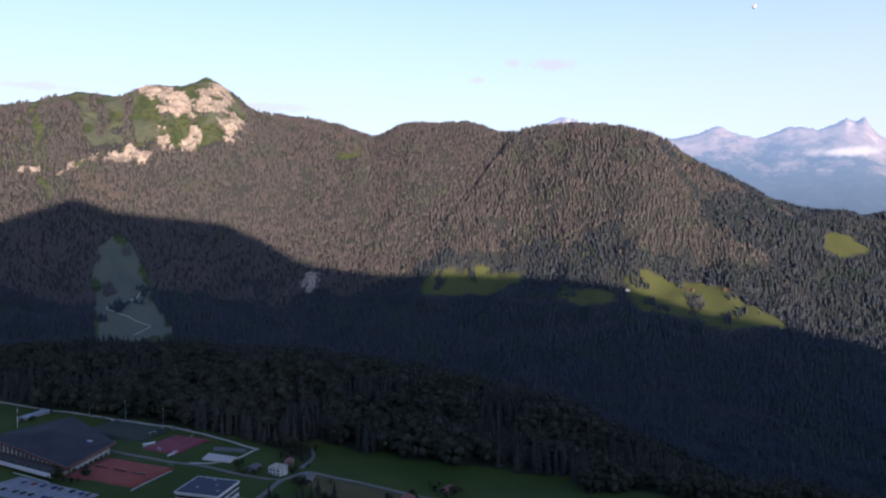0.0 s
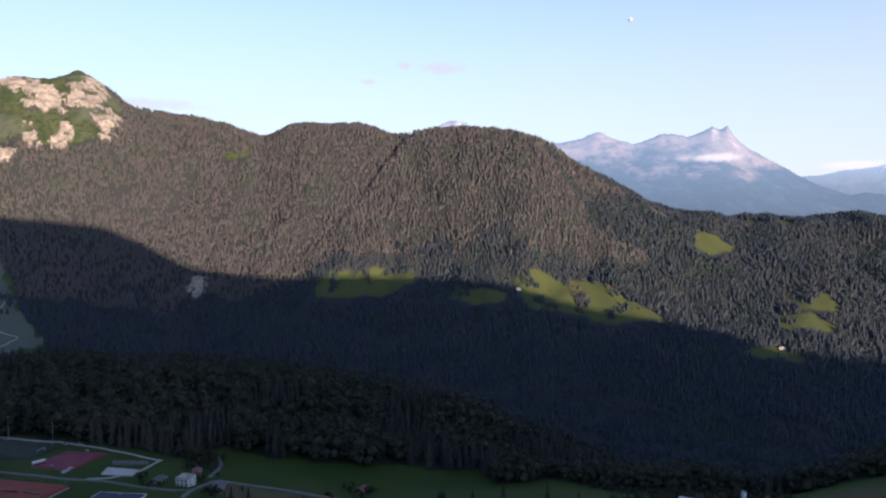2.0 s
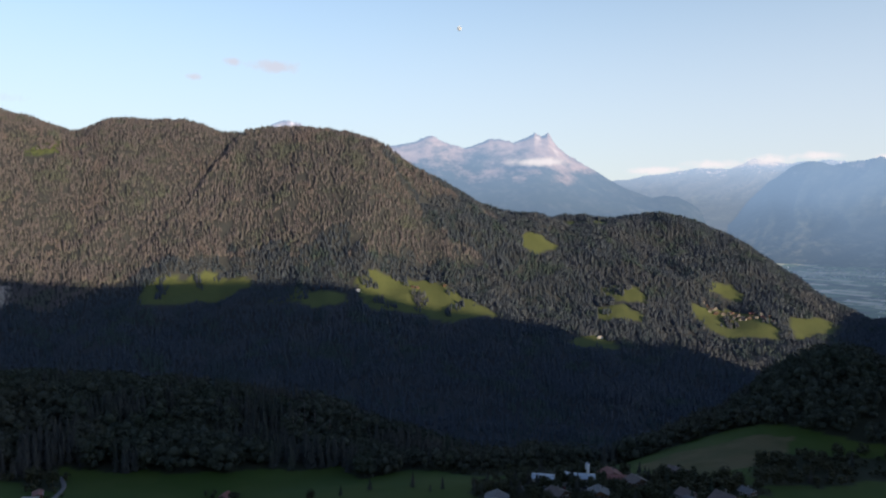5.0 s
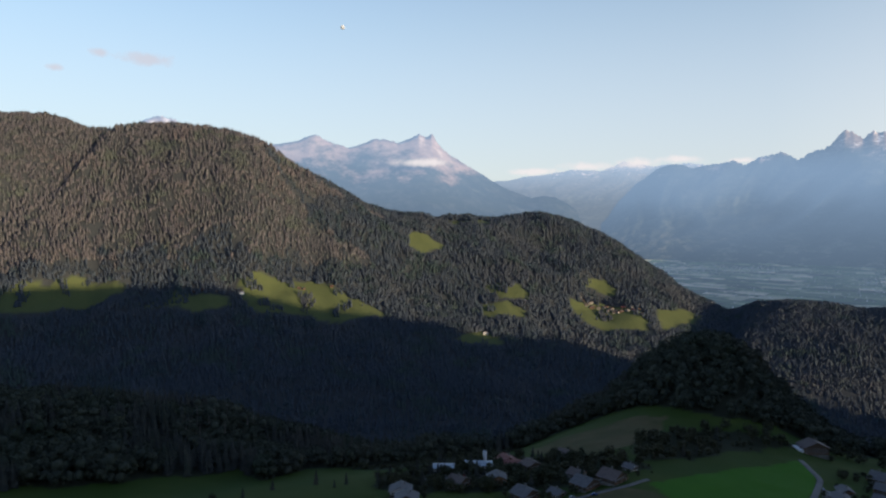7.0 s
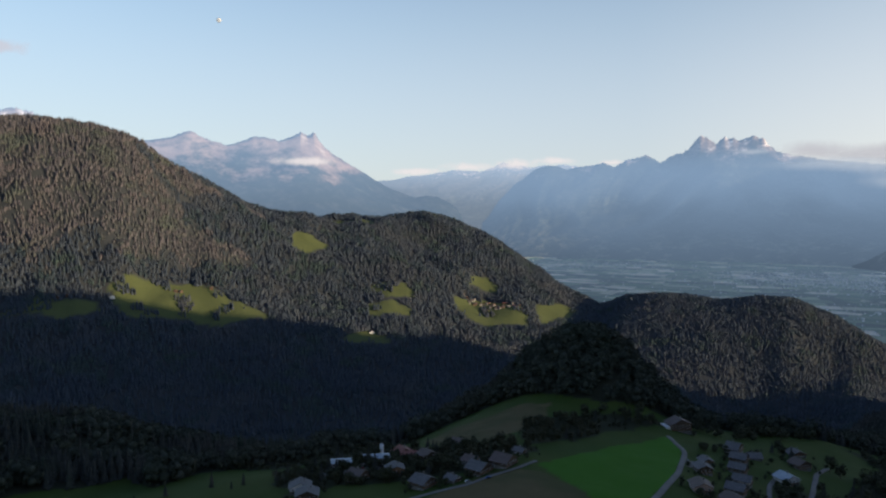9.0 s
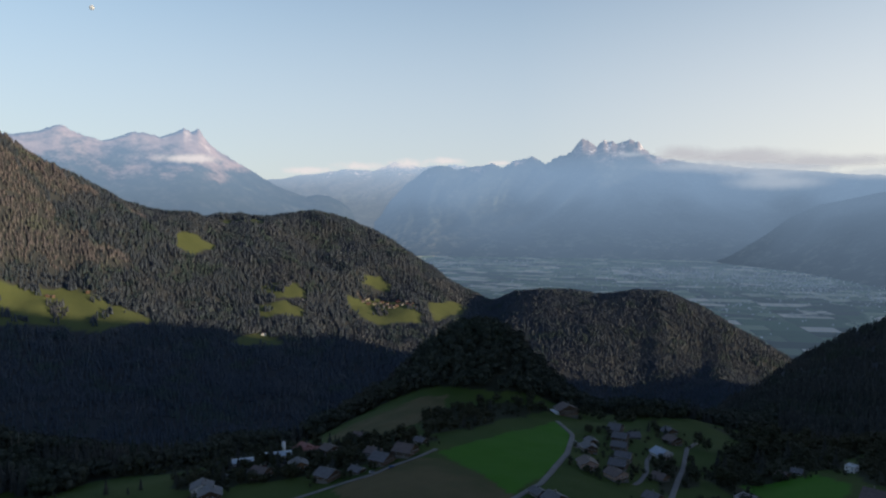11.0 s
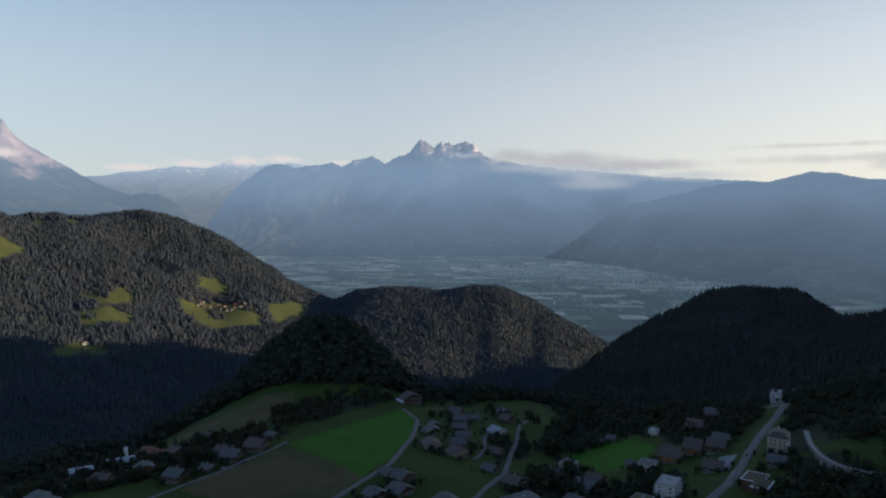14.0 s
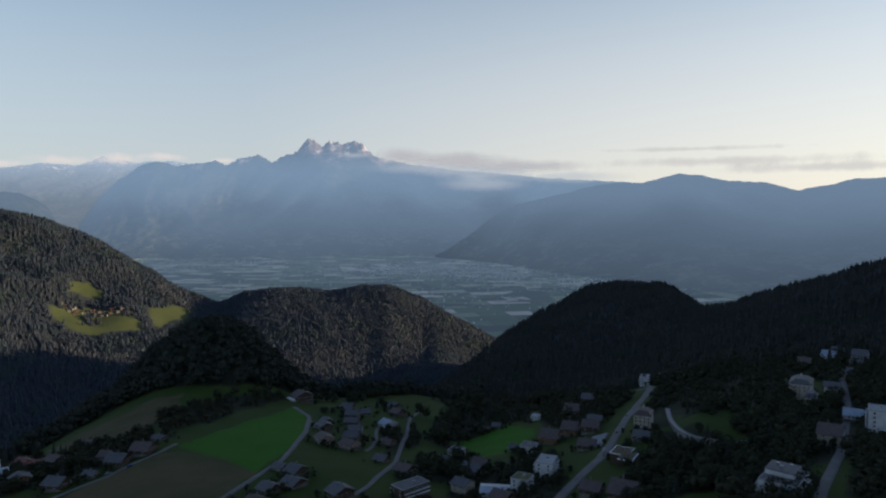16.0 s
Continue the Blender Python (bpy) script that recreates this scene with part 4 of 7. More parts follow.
slim = rng.uniform(0, 1, spruce_n.shape[1]) < 0.5
plant("near_spruce_wood", near_spruce, spruce_n[:, slim], (17, 27), (0.62, 0.95), MAT_SPRUCE, "tall dark spruces of the wood beyond the terrace")
plant("near_fir_wood", near_spruce_b, spruce_n[:, ~slim], (13, 25), (0.85, 1.30), MAT_SPRUCE, "broad dark firs of the wood beyond the terrace")
plant("near_leafy_wood", leaf_crown, (x_n[broad][::2], y_n[broad][::2], z_n[broad][::2]), (13, 23), (0.75, 1.15), MAT_LEAVES, "round-crowned beeches and maples among the spruces")

# ---- builders ----
def part(name, bm, material, parent, label=""):
    """Links a bmesh as one mesh object under a thing or a part."""
    me = bpy.data.meshes.new(name)
    bm.normal_update()
    bm.to_mesh(me)
    bm.free()
    me.materials.append(material)
    ob = new(name, me)
    ob.parent = parent
    return tagged(ob, label)


def thing(name, x, y, z, yaw, label, category, group=""):
    ob = new(name)
    ob.matrix_world = pose(x, y, z, 0, 0, yaw)
    ob.empty_display_size = 0.5
    return tagged(ob, label, category, group)


def box(bm, x0, x1, y0, y1, z0, z1, m=None):
    made = bmesh.ops.create_cube(bm, size=1.0, matrix=(m or Matrix()) @ Matrix.Translation(((x0 + x1) / 2, (y0 + y1) / 2, (z0 + z1) / 2)) @ Matrix.Diagonal((x1 - x0, y1 - y0, z1 - z0, 1)))
    return made["verts"]


def boxes(*rows):
    bm = bmesh.new()
    for r in rows:
        box(bm, *r)
    return bm


def prism(outline, y0, y1):
    """A solid from an outline in x and z, drawn from y0 to y1."""
    bm = bmesh.new()
    a = [bm.verts.new((x, y0, z)) for x, z in outline]
    b = [bm.verts.new((x, y1, z)) for x, z in outline]
    bm.faces.new(a)
    bm.faces.new(b[::-1])
    for i in range(len(a)):
        j = (i + 1) % len(a)
        bm.faces.new((a[j], a[i], b[i], b[j]))
    bmesh.ops.recalc_face_normals(bm, faces=bm.faces[:])
    return bm


def tube(bm, r0, r1, z0, z1, sides=8, x=0.0, y=0.0):
    bmesh.ops.create_cone(bm, cap_ends=True, segments=sides, radius1=r0, radius2=r1, depth=z1 - z0, matrix=Matrix.Translation((x, y, (z0 + z1) / 2)))


def ground_z(x, y):
    return float(land_height(np.array([x]), np.array([y]))[0])


MAT_TIMBER = surface("dark_timber", (0.050, 0.030, 0.019), (0.110, 0.068, 0.042), 0.6, 0.8, bump=0.03)
MAT_TIMBER_WARM = surface("warm_timber", (0.17, 0.085, 0.04), (0.30, 0.16, 0.075), 0.6, 0.75, bump=0.03)
MAT_RENDER = surface("pale_render", (0.48, 0.47, 0.45), (0.70, 0.68, 0.65), 0.3, 0.9)
MAT_RENDER_BEIGE = surface("beige_render", (0.36, 0.30, 0.22), (0.52, 0.44, 0.34), 0.3, 0.9)
MAT_RENDER_PINK = surface("salmon_render", (0.36, 0.24, 0.19), (0.50, 0.35, 0.28), 0.3, 0.9)
MAT_SLATE = surface("grey_slates", (0.060, 0.056, 0.055), (0.125, 0.118, 0.116), 0.5, 0.62, bump=0.05)
MAT_BROWN_ROOF = surface("brown_tiles", (0.066, 0.045, 0.036), (0.125, 0.088, 0.070), 0.5, 0.62, bump=0.05)
MAT_RED_ROOF = surface("red_tiles", (0.13, 0.045, 0.035), (0.24, 0.085, 0.06), 0.5, 0.7, bump=0.05)
MAT_PALE_ROOF = surface("pale_metal_roof", (0.24, 0.28, 0.31), (0.36, 0.40, 0.44), 0.2, 0.45, 0.3)
MAT_GLASS = surface("window_glass", (0.02, 0.025, 0.03), (0.05, 0.055, 0.06), 0.5, 0.08)
MAT_FRAME = surface("white_paint", (0.62, 0.62, 0.61), (0.82, 0.82, 0.80), 1.0, 0.6)
MAT_CONCRETE = surface("concrete", (0.27, 0.27, 0.26), (0.40, 0.39, 0.37), 0.25, 0.9)
MAT_ASPHALT = surface("asphalt", (0.105, 0.098, 0.090), (0.160, 0.150, 0.138), 0.12, 0.9)
MAT_GRAVEL = surface("gravel", (0.26, 0.25, 0.22), (0.40, 0.38, 0.34), 0.3, 0.95)
MAT_FOOT = surface("house_foot", (0.13, 0.125, 0.115), (0.22, 0.21, 0.19), 0.5, 0.9)
MAT_STONE = surface("viaduct_stone", (0.13, 0.125, 0.12), (0.24, 0.23, 0.215), 0.6, 0.9, bump=0.06)
MAT_METAL = surface("grey_steel", (0.26, 0.27, 0.28), (0.40, 0.41, 0.42), 0.5, 0.45, 0.8)
MAT_BARK = surface("bark", (0.06, 0.045, 0.032), (0.13, 0.10, 0.075), 1.5, 0.95, bump=0.04)


def add_window(x, y, z, w, h, wall, parent):
    """One window: frame, pane and sill; wall: the outward way, 'x+', 'x-', 'y+', 'y-'."""
    deep = {"x+": (1, 0), "x-": (-1, 0), "y+": (0, 1), "y-": (0, -1)}[wall]
    bm = bmesh.new()
    if deep[0]:
        box(bm, x - 0.05, x + 0.05, y - w / 2, y + w / 2, z, z + h)
    else:
        box(bm, x - w / 2, x + w / 2, y - 0.05, y + 0.05, z, z + h)
    pane = part("window", bm, MAT_GLASS, parent)
    bm = bmesh.new()
    if deep[0]:
        for y0, y1, z0, z1 in ((-w / 2 - 0.1, -w / 2, -0.1, h + 0.1), (w / 2, w / 2 + 0.1, -0.1, h + 0.1), (-w / 2, w / 2, h, h + 0.1), (-w / 2, w / 2, -0.12, 0.0)):
            box(bm, x - 0.07, x + 0.07, y + y0, y + y1, z + z0, z + z1)
    else:
        for x0, x1, z0, z1 in ((-w / 2 - 0.1, -w / 2, -0.1, h + 0.1), (w / 2, w / 2 + 0.1, -0.1, h + 0.1), (-w / 2, w / 2, h, h + 0.1), (-w / 2, w / 2, -0.12, 0.0)):
            box(bm, x + x0, x + x1, y - 0.07, y + 0.07, z + z0, z + z1)
    part("window_frame", bm, MAT_FRAME, pane)
    return pane


def gable_roof(name, w, d, eave, pitch, over, thick, material, parent):
    """Two thick slopes that meet at a ridge along y."""
    half = w / 2 + over
    rise = half * math.tan(radians(pitch))
    top = eave + (w / 2) * math.tan(radians(pitch))
    low = top - rise
    outline = [(-half, low), (-half, low + thick), (0, top + thick), (half, low + thick), (half, low), (0, top)]
    roof = part(name, prism(outline, -d / 2 - over, d / 2 + over), material, parent)
    bm = bmesh.new()
    box(bm, -0.18, 0.18, -d / 2 - over + 0.02, d / 2 + over - 0.02, top + thick - 0.06, top + thick + 0.1)
    part("ridge_cap", bm, material, roof)
    for s in (-1, 1):
        part("gutter", boxes((s * (half + 0.06) - 0.06, s * (half + 0.06) + 0.06, -d / 2 - over, d / 2 + over, low - 0.02, low + 0.12)), MAT_METAL, roof)
    return roof, top


def chalet(x, y, w, d, storeys, yaw, wall, roof, label, base=None, group="", category="house", pitch=24.0):
    """An alpine house: masonry foot, timber or rendered walls, wide eaves, balcony, chimney."""
    z = ground_z(x, y)
    ob = thing("chalet", x, y, z, yaw, label, category, group)
    base = base or MAT_FOOT
    eave = 2.5 * storeys + 0.5
    top = eave + (w / 2) * math.tan(radians(pitch))
    part("foundation", boxes((-w / 2 - 0.05, w / 2 + 0.05, -d / 2 - 0.05, d / 2 + 0.05, -4.0, 2.5)), base, ob)
    part("wall", prism([(-w / 2, 2.5), (w / 2, 2.5), (w / 2, eave), (0, top - 0.02), (-w / 2, eave)], -d / 2, d / 2), wall, ob)
    gable_roof("roof", w, d, eave, pitch, 1.1, 0.28, roof, ob)
    cx, cy = w * 0.18, d * 0.15
    chimney = part("chimney", boxes((cx - 0.4, cx + 0.4, cy - 0.4, cy + 0.4, top - 2.2, top + 0.8)), MAT_FOOT, ob)
    part("chimney_cap", boxes((cx - 0.5, cx + 0.5, cy - 0.5, cy + 0.5, top + 0.82, top + 0.95)), MAT_FOOT, chimney)
    for level in range(storeys):
        sill = 0.9 + 2.5 * level
        cols = max(2, int(w / 3.4))
        for k in range(cols):
            px = (k + 0.5) / cols * (w - 1.4) - (w - 1.4) / 2
            for side, py in (("y-", -d / 2 - 0.06), ("y+", d / 2 + 0.06)):
                add_window(px, py, sill, 1.3, 1.2, side, ob)
        for side, px in (("x-", -w / 2 - 0.06), ("x+", w / 2 + 0.06)):
            for py in (-d * 0.25, d * 0.25):
                add_window(px, py, sill, 1.2, 1.2, side, ob)
    for side in ((-1, 1) if storeys > 1 else (-1,)):
        bm = boxes((-w / 2 + 0.2, w / 2 - 0.2, side * (d / 2 + 0.6) - 0.6, side * (d / 2 + 0.6) + 0.6, 2.42, 2.56))
        balcony = part("balcony", bm, MAT_TIMBER, ob)
        bm = bmesh.new()
        yy = side * (d / 2 + 1.14)
        box(bm, -w / 2 + 0.2, w / 2 - 0.2, yy - 0.05, yy + 0.05, 3.42, 3.54)
        n = int(w / 0.9)
        for k in range(n + 1):
            px = -w / 2 + 0.3 + (w - 0.6) * k / n
            box(bm, px - 0.16, px + 0.16, yy - 0.03, yy + 0.03, 2.58, 3.40)
        part("railing", bm, MAT_TIMBER_WARM if wall is MAT_TIMBER else MAT_TIMBER, balcony)
    part("door", boxes((w * 0.02, w * 0.02 + 1.0, -d / 2 - 0.12, -d / 2 - 0.06, 0.0, 0.85 + 1.2)), MAT_TIMBER_WARM, ob)
    return ob


def flat_block(x, y, w, d, storeys, yaw, wall, label, balconies=True, roof=None, name="apartment_block", group=""):
    """A flat-roofed building with rows of windows, parapet and balconies."""
    z = ground_z(x, y)
    ob = thing(name, x, y, z, yaw, label, "building", group)
    h = 2.8 * storeys + 0.4
    part("wall", boxes((-w / 2, w / 2, -d / 2, d / 2, -5.0, h)), wall, ob)
    part("roof", boxes((-w / 2 + 0.32, w / 2 - 0.32, -d / 2 + 0.32, d / 2 - 0.32, h + 0.004, h + 0.2)), roof or MAT_CONCRETE, ob)
    bm = boxes((-w / 2 - 0.08, w / 2 + 0.08, -d / 2 - 0.08, -d / 2 + 0.3, h + 0.004, h + 0.55), (-w / 2 - 0.08, w / 2 + 0.08, d / 2 - 0.3, d / 2 + 0.08, h + 0.004, h + 0.55),
               (-w / 2 - 0.08, -w / 2 + 0.3, -d / 2 + 0.3, d / 2 - 0.3, h + 0.004, h + 0.55), (w / 2 - 0.3, w / 2 + 0.08, -d / 2 + 0.3, d / 2 - 0.3, h + 0.004, h + 0.55))
    part("parapet", bm, MAT_CONCRETE, ob)
    part("roof_hatch", boxes((w * 0.1, w * 0.1 + 1.8, -1.0, 0.8, h + 0.2, h + 1.1)), MAT_CONCRETE, ob)
    cols = max(2, int(w / 3.3))
    for level in range(storeys):
        sill = 0.9 + 2.8 * level
        for k in range(cols):
            px = (k + 0.5) / cols * (w - 0.8) - (w - 0.8) / 2
            for side, py in (("y-", -d / 2 - 0.06), ("y+", d / 2 + 0.06)):
                add_window(px, py, sill, 1.7, 1.45, side, ob)
        for side, px in (("x-", -w / 2 - 0.06), ("x+", w / 2 + 0.06)):
            for py in (-d * 0.27, d * 0.27):
                add_window(px, py, sill, 1.4, 1.4, side, ob)
        if balconies and level:
            for side in (-1, 1):
                bm = boxes((-w / 2 + 0.5, w / 2 - 0.5, side * (d / 2 + 0.75) - 0.62, side * (d / 2 + 0.75) + 0.62, sill - 0.95, sill - 0.8))
                balcony = part("balcony", bm, MAT_CONCRETE, ob)
                part("railing", boxes((-w / 2 + 0.5, w / 2 - 0.5, side * (d / 2 + 1.33) - 0.04, side * (d / 2 + 1.33) + 0.04, sill - 0.79, sill + 0.1)), MAT_FRAME, balcony)
    return ob


def hip_hotel(x, y, w, d, storeys, yaw, wall, roof, label):
    """A tall old hotel with a hipped roof, dormers and many windows."""
    z = ground_z(x, y)
    ob = thing("hotel", x, y, z, yaw, label, "building")
    h = 3.0 * storeys + 0.5
    part("wall", boxes((-w / 2, w / 2, -d / 2, d / 2, -5.0, h)), wall, ob)
    part("cornice", boxes((-w / 2 - 0.35, w / 2 + 0.35, -d / 2 - 0.35, d / 2 + 0.35, h + 0.004, h + 0.35)), MAT_FRAME, ob)
    bm = bmesh.new()
    r, o = min(w, d) * 0.28, 0.6
    low = [bm.verts.new(p) for p in ((-w / 2 - o, -d / 2 - o, h + 0.36), (w / 2 + o, -d / 2 - o, h + 0.36), (w / 2 + o, d / 2 + o, h + 0.36), (-w / 2 - o, d / 2 + o, h + 0.36))]
    top = [bm.verts.new(p) for p in ((-w / 2 + r, -d / 2 + r * 0.9, h + 4.2), (w / 2 - r, -d / 2 + r * 0.9, h + 4.2), (w / 2 - r, d / 2 - r * 0.9, h + 4.2), (-w / 2 + r, d / 2 - r * 0.9, h + 4.2))]
    bm.faces.new(low[::-1])
    bm.faces.new(top)
    for i in range(4):
        bm.faces.new((low[i], low[(i + 1) % 4], top[(i + 1) % 4], top[i]))
    part("roof", bm, roof, ob)
    cols = max(3, int(w / 2.9))
    for level in range(storeys):
        sill = 1.0 + 3.0 * level
        for k in range(cols):
            px = (k + 0.5) / cols * (w - 0.6) - (w - 0.6) / 2
            for side, py in (("y-", -d / 2 - 0.06), ("y+", d / 2 + 0.06)):
                add_window(px, py, sill, 1.2, 1.6, side, ob)
        for side, px in (("x-", -w / 2 - 0.06), ("x+", w / 2 + 0.06)):
            for k in range(max(2, int(d / 3.4))):
                n = max(2, int(d / 3.4))
                add_window(px, (k + 0.5) / n * (d - 0.6) - (d - 0.6) / 2, sill, 1.2, 1.6, side, ob)
    for s in (-1, 1):
        part("dormer", prism([(-0.9 + s * w * 0.2, h + 0.4), (0.9 + s * w * 0.2, h + 0.4), (0.9 + s * w * 0.2, h + 2.0), (s * w * 0.2, h + 2.7), (-0.9 + s * w * 0.2, h + 2.0)], -d / 2 - 0.2, -d / 2 + 2.6), wall, ob)
    part("chimney", boxes((w * 0.22, w * 0.22 + 0.9, 0.4, 1.3, h + 2.5, h + 5.6)), MAT_RENDER, ob)
    return ob


def hall(x, y, w, d, h, yaw, wall, roof, label, pitch=8.0, name="hall"):
    z = ground_z(x, y)
    ob = thing(name, x, y, z, yaw, label, "building")
    top = h + w / 2 * math.tan(radians(pitch))
    part("wall", prism([(-w / 2, -4), (w / 2, -4), (w / 2, h), (0, top - 0.02), (-w / 2, h)], -d / 2, d / 2), wall, ob)
    gable_roof("roof", w, d, h, pitch, 0.6, 0.25, roof, ob)
    for k in range(max(2, int(d / 5))):
        n = max(2, int(d / 5))
        for side, px in (("x-", -w / 2 - 0.06), ("x+", w / 2 + 0.06)):
            add_window(px, (k + 0.5) / n * d - d / 2, h - 1.7, 2.6, 1.1, side, ob)
    for side in (-1, 1):
        part("door", boxes((-1.6, 1.6, side * (d / 2 + 0.08) - 0.05, side * (d / 2 + 0.08) + 0.05, 0.0, 2.9)), MAT_METAL, ob)
    return ob


def draped(name, line, width, material, label, category, lift=0.35, step=3.0, kind="structure"):
    """A ribbon laid along the ground."""
    pts = np.array(line, float)
    seg = np.hypot(*np.diff(pts, axis=0).T)
    s = np.concatenate([[0], np.cumsum(seg)])
    t = np.linspace(0, s[-1], max(4, int(s[-1] / step)))
    px, py = np.interp(t, s, pts[:, 0]), np.interp(t, s, pts[:, 1])
    for _ in range(3):
        px[1:-1], py[1:-1] = (px[:-2] + 2 * px[1:-1] + px[2:]) / 4, (py[:-2] + 2 * py[1:-1] + py[2:]) / 4
    tx, ty = np.gradient(px), np.gradient(py)
    n = np.hypot(tx, ty)
    nx, ny = -ty / n, tx / n
    k = np.array([-0.5, -0.46, -0.15, 0.15, 0.46, 0.5]) * width
    X, Y = px[:, None] + nx[:, None] * k, py[:, None] + ny[:, None] * k
    Z = land_height(X, Y)
    Z = np.maximum(Z, Z.mean(axis=1, keepdims=True)) + lift
    Z[:, [0, -1]] -= lift + 0.4
    return tagged(grid_mesh(name, X, Y, Z, material), label, category, kind=kind)


def sheet(name, cx, cy, w, d, yaw, material, label, lift=0.3, kind="structure", category="ground"):
    """A level or gently sloping paved piece laid on the ground, with an edge of its own."""
    u, v = np.meshgrid(np.linspace(-w / 2, w / 2, 14), np.linspace(-d / 2, d / 2, 14), indexing="ij")
    u[0], u[1], u[-1], u[-2] = u[0], u[0] + 0.05, u[-1], u[-1] - 0.05
    c, s = math.cos(radians(yaw)), math.sin(radians(yaw))
    X, Y = cx + u * c - v * s, cy + u * s + v * c
    corner = land_height(X, Y)
    A = np.stack([X.ravel(), Y.ravel(), np.ones(X.size)], 1)
    fit = np.linalg.lstsq(A, corner.ravel(), rcond=None)[0]
    plane = (A @ fit).reshape(X.shape)
    Z = plane + max(0.0, float((corner - plane).max())) + lift
    Z[0], Z[-1], Z[:, 0], Z[:, -1] = Z[0] - 1.5, Z[-1] - 1.5, Z[:, 0] - 1.5, Z[:, -1] - 1.5
    return tagged(grid_mesh(name, X, Y, Z, material), label, category, kind=kind)


CAR_PAINTS = [surface("car_paint_" + n, tuple(c * 0.8 for c in col), col, 0.5, 0.25, 0.3) for n, col in (("white", (0.75, 0.75, 0.75)), ("silver", (0.4, 0.42, 0.44)), ("dark", (0.03, 0.035, 0.045)), ("blue", (0.05, 0.10, 0.28)), ("red", (0.35, 0.03, 0.03)))]
MAT_TYRE = surface("tyre", (0.015, 0.015, 0.015), (0.03, 0.03, 0.03), 2.0, 0.9)


def build_car(paint, tall=0.0):
    ob = thing("car", 0, 0, 0, 0, "", "car", "parked cars")
    bm = prism([(-2.1, 0.3), (2.1, 0.3), (2.15, 0.7), (1.9, 0.92), (0.95, 1.0), (-1.9, 1.02 + tall * 0.5), (-2.15, 0.8)], -0.85, 0.85)
    part("body", bm, paint, ob)
    cabin = part("cabin", prism([(-1.8, 1.0), (0.95, 1.0), (0.3, 1.48 + tall), (-1.4, 1.5 + tall)], -0.74, 0.74), MAT_GLASS, ob)
    part("car_roof", boxes((-1.38, 0.28, -0.72, 0.72, 1.49 + tall, 1.55 + tall)), paint, cabin)
    for x in (-1.3, 1.3):
        for y in (-0.8, 0.8):
            bm = bmesh.new()
            bmesh.ops.create_cone(bm, cap_ends=True, segments=12, radius1=0.33, radius2=0.33, depth=0.22, matrix=Matrix.Translation((x, y, 0.33)) @ Matrix.Rotation(radians(90), 4, "X"))
            part("wheel", bm, MAT_TYRE, ob)
    return ob


car_models = [build_car(p, 0.5 if k == 0 else 0.0) for k, p in enumerate(CAR_PAINTS)]
for ob, text in zip(car_models, ("white van parked on asphalt", "silver parked car on asphalt", "dark parked car on asphalt", "blue parked car on asphalt", "red parked car on asphalt")):
    tagged(ob, text)
car_used = [False] * len(car_models)
car_turn = random.Random(5)


def park_car(x, y, yaw, which=None, lift=0.4):
    k = car_turn.choice((0, 1, 1, 2, 2, 3, 4)) if which is None else which
    m = pose(x, y, ground_z(x, y) + lift, 0, 0, yaw)
    if car_used[k]:
        return copy_thing(car_models[k], m)
    car_used[k] = True
    car_models[k].matrix_world = m
    return car_models[k]

# ---- roads and paved places ----
draped("road_1", [(-60, 270), (-26, 310), (18, 371), (50, 467), (66, 544), (58, 598)], 4.6, MAT_ASPHALT, "narrow asphalt lane curving round the green field", "road")
draped("road_2", [(40, 280), (69, 313), (108, 376), (153, 491), (179, 564), (200, 600)], 4.2, MAT_ASPHALT, "narrow asphalt lane between chalets", "road")
draped("road_3", [(140, 200), (191, 249), (241, 286), (341, 393), (423, 479), (464, 523), (520, 590)], 7.5, MAT_ASPHALT, "village main road of pale asphalt", "road")
draped("road_4", [(190, 50), (248, 100), (325, 152), (440, 243), (575, 361), (640, 420)], 6.0, MAT_ASPHALT, "asphalt road along the hillside houses", "road")
draped("road_5", [(-170, 350), (-135, 379), (-101, 398), (-69, 428), (-58, 446)], 3.4, MAT_ASPHALT, "farm lane along the mown field", "road")
draped("road_6", [(-620, 104), (-591, 110), (-547, 134), (-517, 163), (-481, 193), (-474, 203)], 3.4, MAT_ASPHALT, "access road of the sports ground", "road")
draped("road_7", [(-440, 165), (-474, 203), (-490, 231), (-472, 249), (-444, 273), (-422, 290), (-380, 330)], 4.2, MAT_ASPHALT, "narrow lane through the meadow", "road")
draped("road_8", [(-497, 228), (-525, 253), (-545, 262)], 3.4, MAT_ASPHALT, "short lane to the edge of the wood", "road")
draped("road_9", [(-860, -5), (-784, 48), (-727, 88), (-677, 127), (-637, 166), (-582, 189), (-547, 212)], 2.8, MAT_GRAVEL, "pale gravel road along the edge of the wood", "road")
draped("road_10", [(92, 412), (100, 424), (112, 452), (122, 492), (134, 520)], 3.6, MAT_ASPHALT, "short lane between the chalet rows", "road")
draped("footpath", [(-2588, 560), (-2640, 640), (-2700, 560), (-2780, 500), (-2800, 620), (-2900, 680)], 4.0, MAT_GRAVEL, "pale track winding up the mountain meadow", "path", lift=1.5, step=12)
MAT_PARKING = surface("worn_asphalt", (0.15, 0.155, 0.17), (0.24, 0.245, 0.26), 0.12, 0.9)
sheet("car_park", -527, 52, 78, 34, 30, MAT_PARKING, "asphalt car park beside the sports hall", category="car park")
sheet("yard", -206, 455, 62, 34, 20, MAT_ASPHALT, "paved works yard with parked cars", category="yard")
sheet("forecourt", 281, 352, 42, 15, 48, MAT_PARKING, "paved forecourt between chalets and the main road", category="yard")
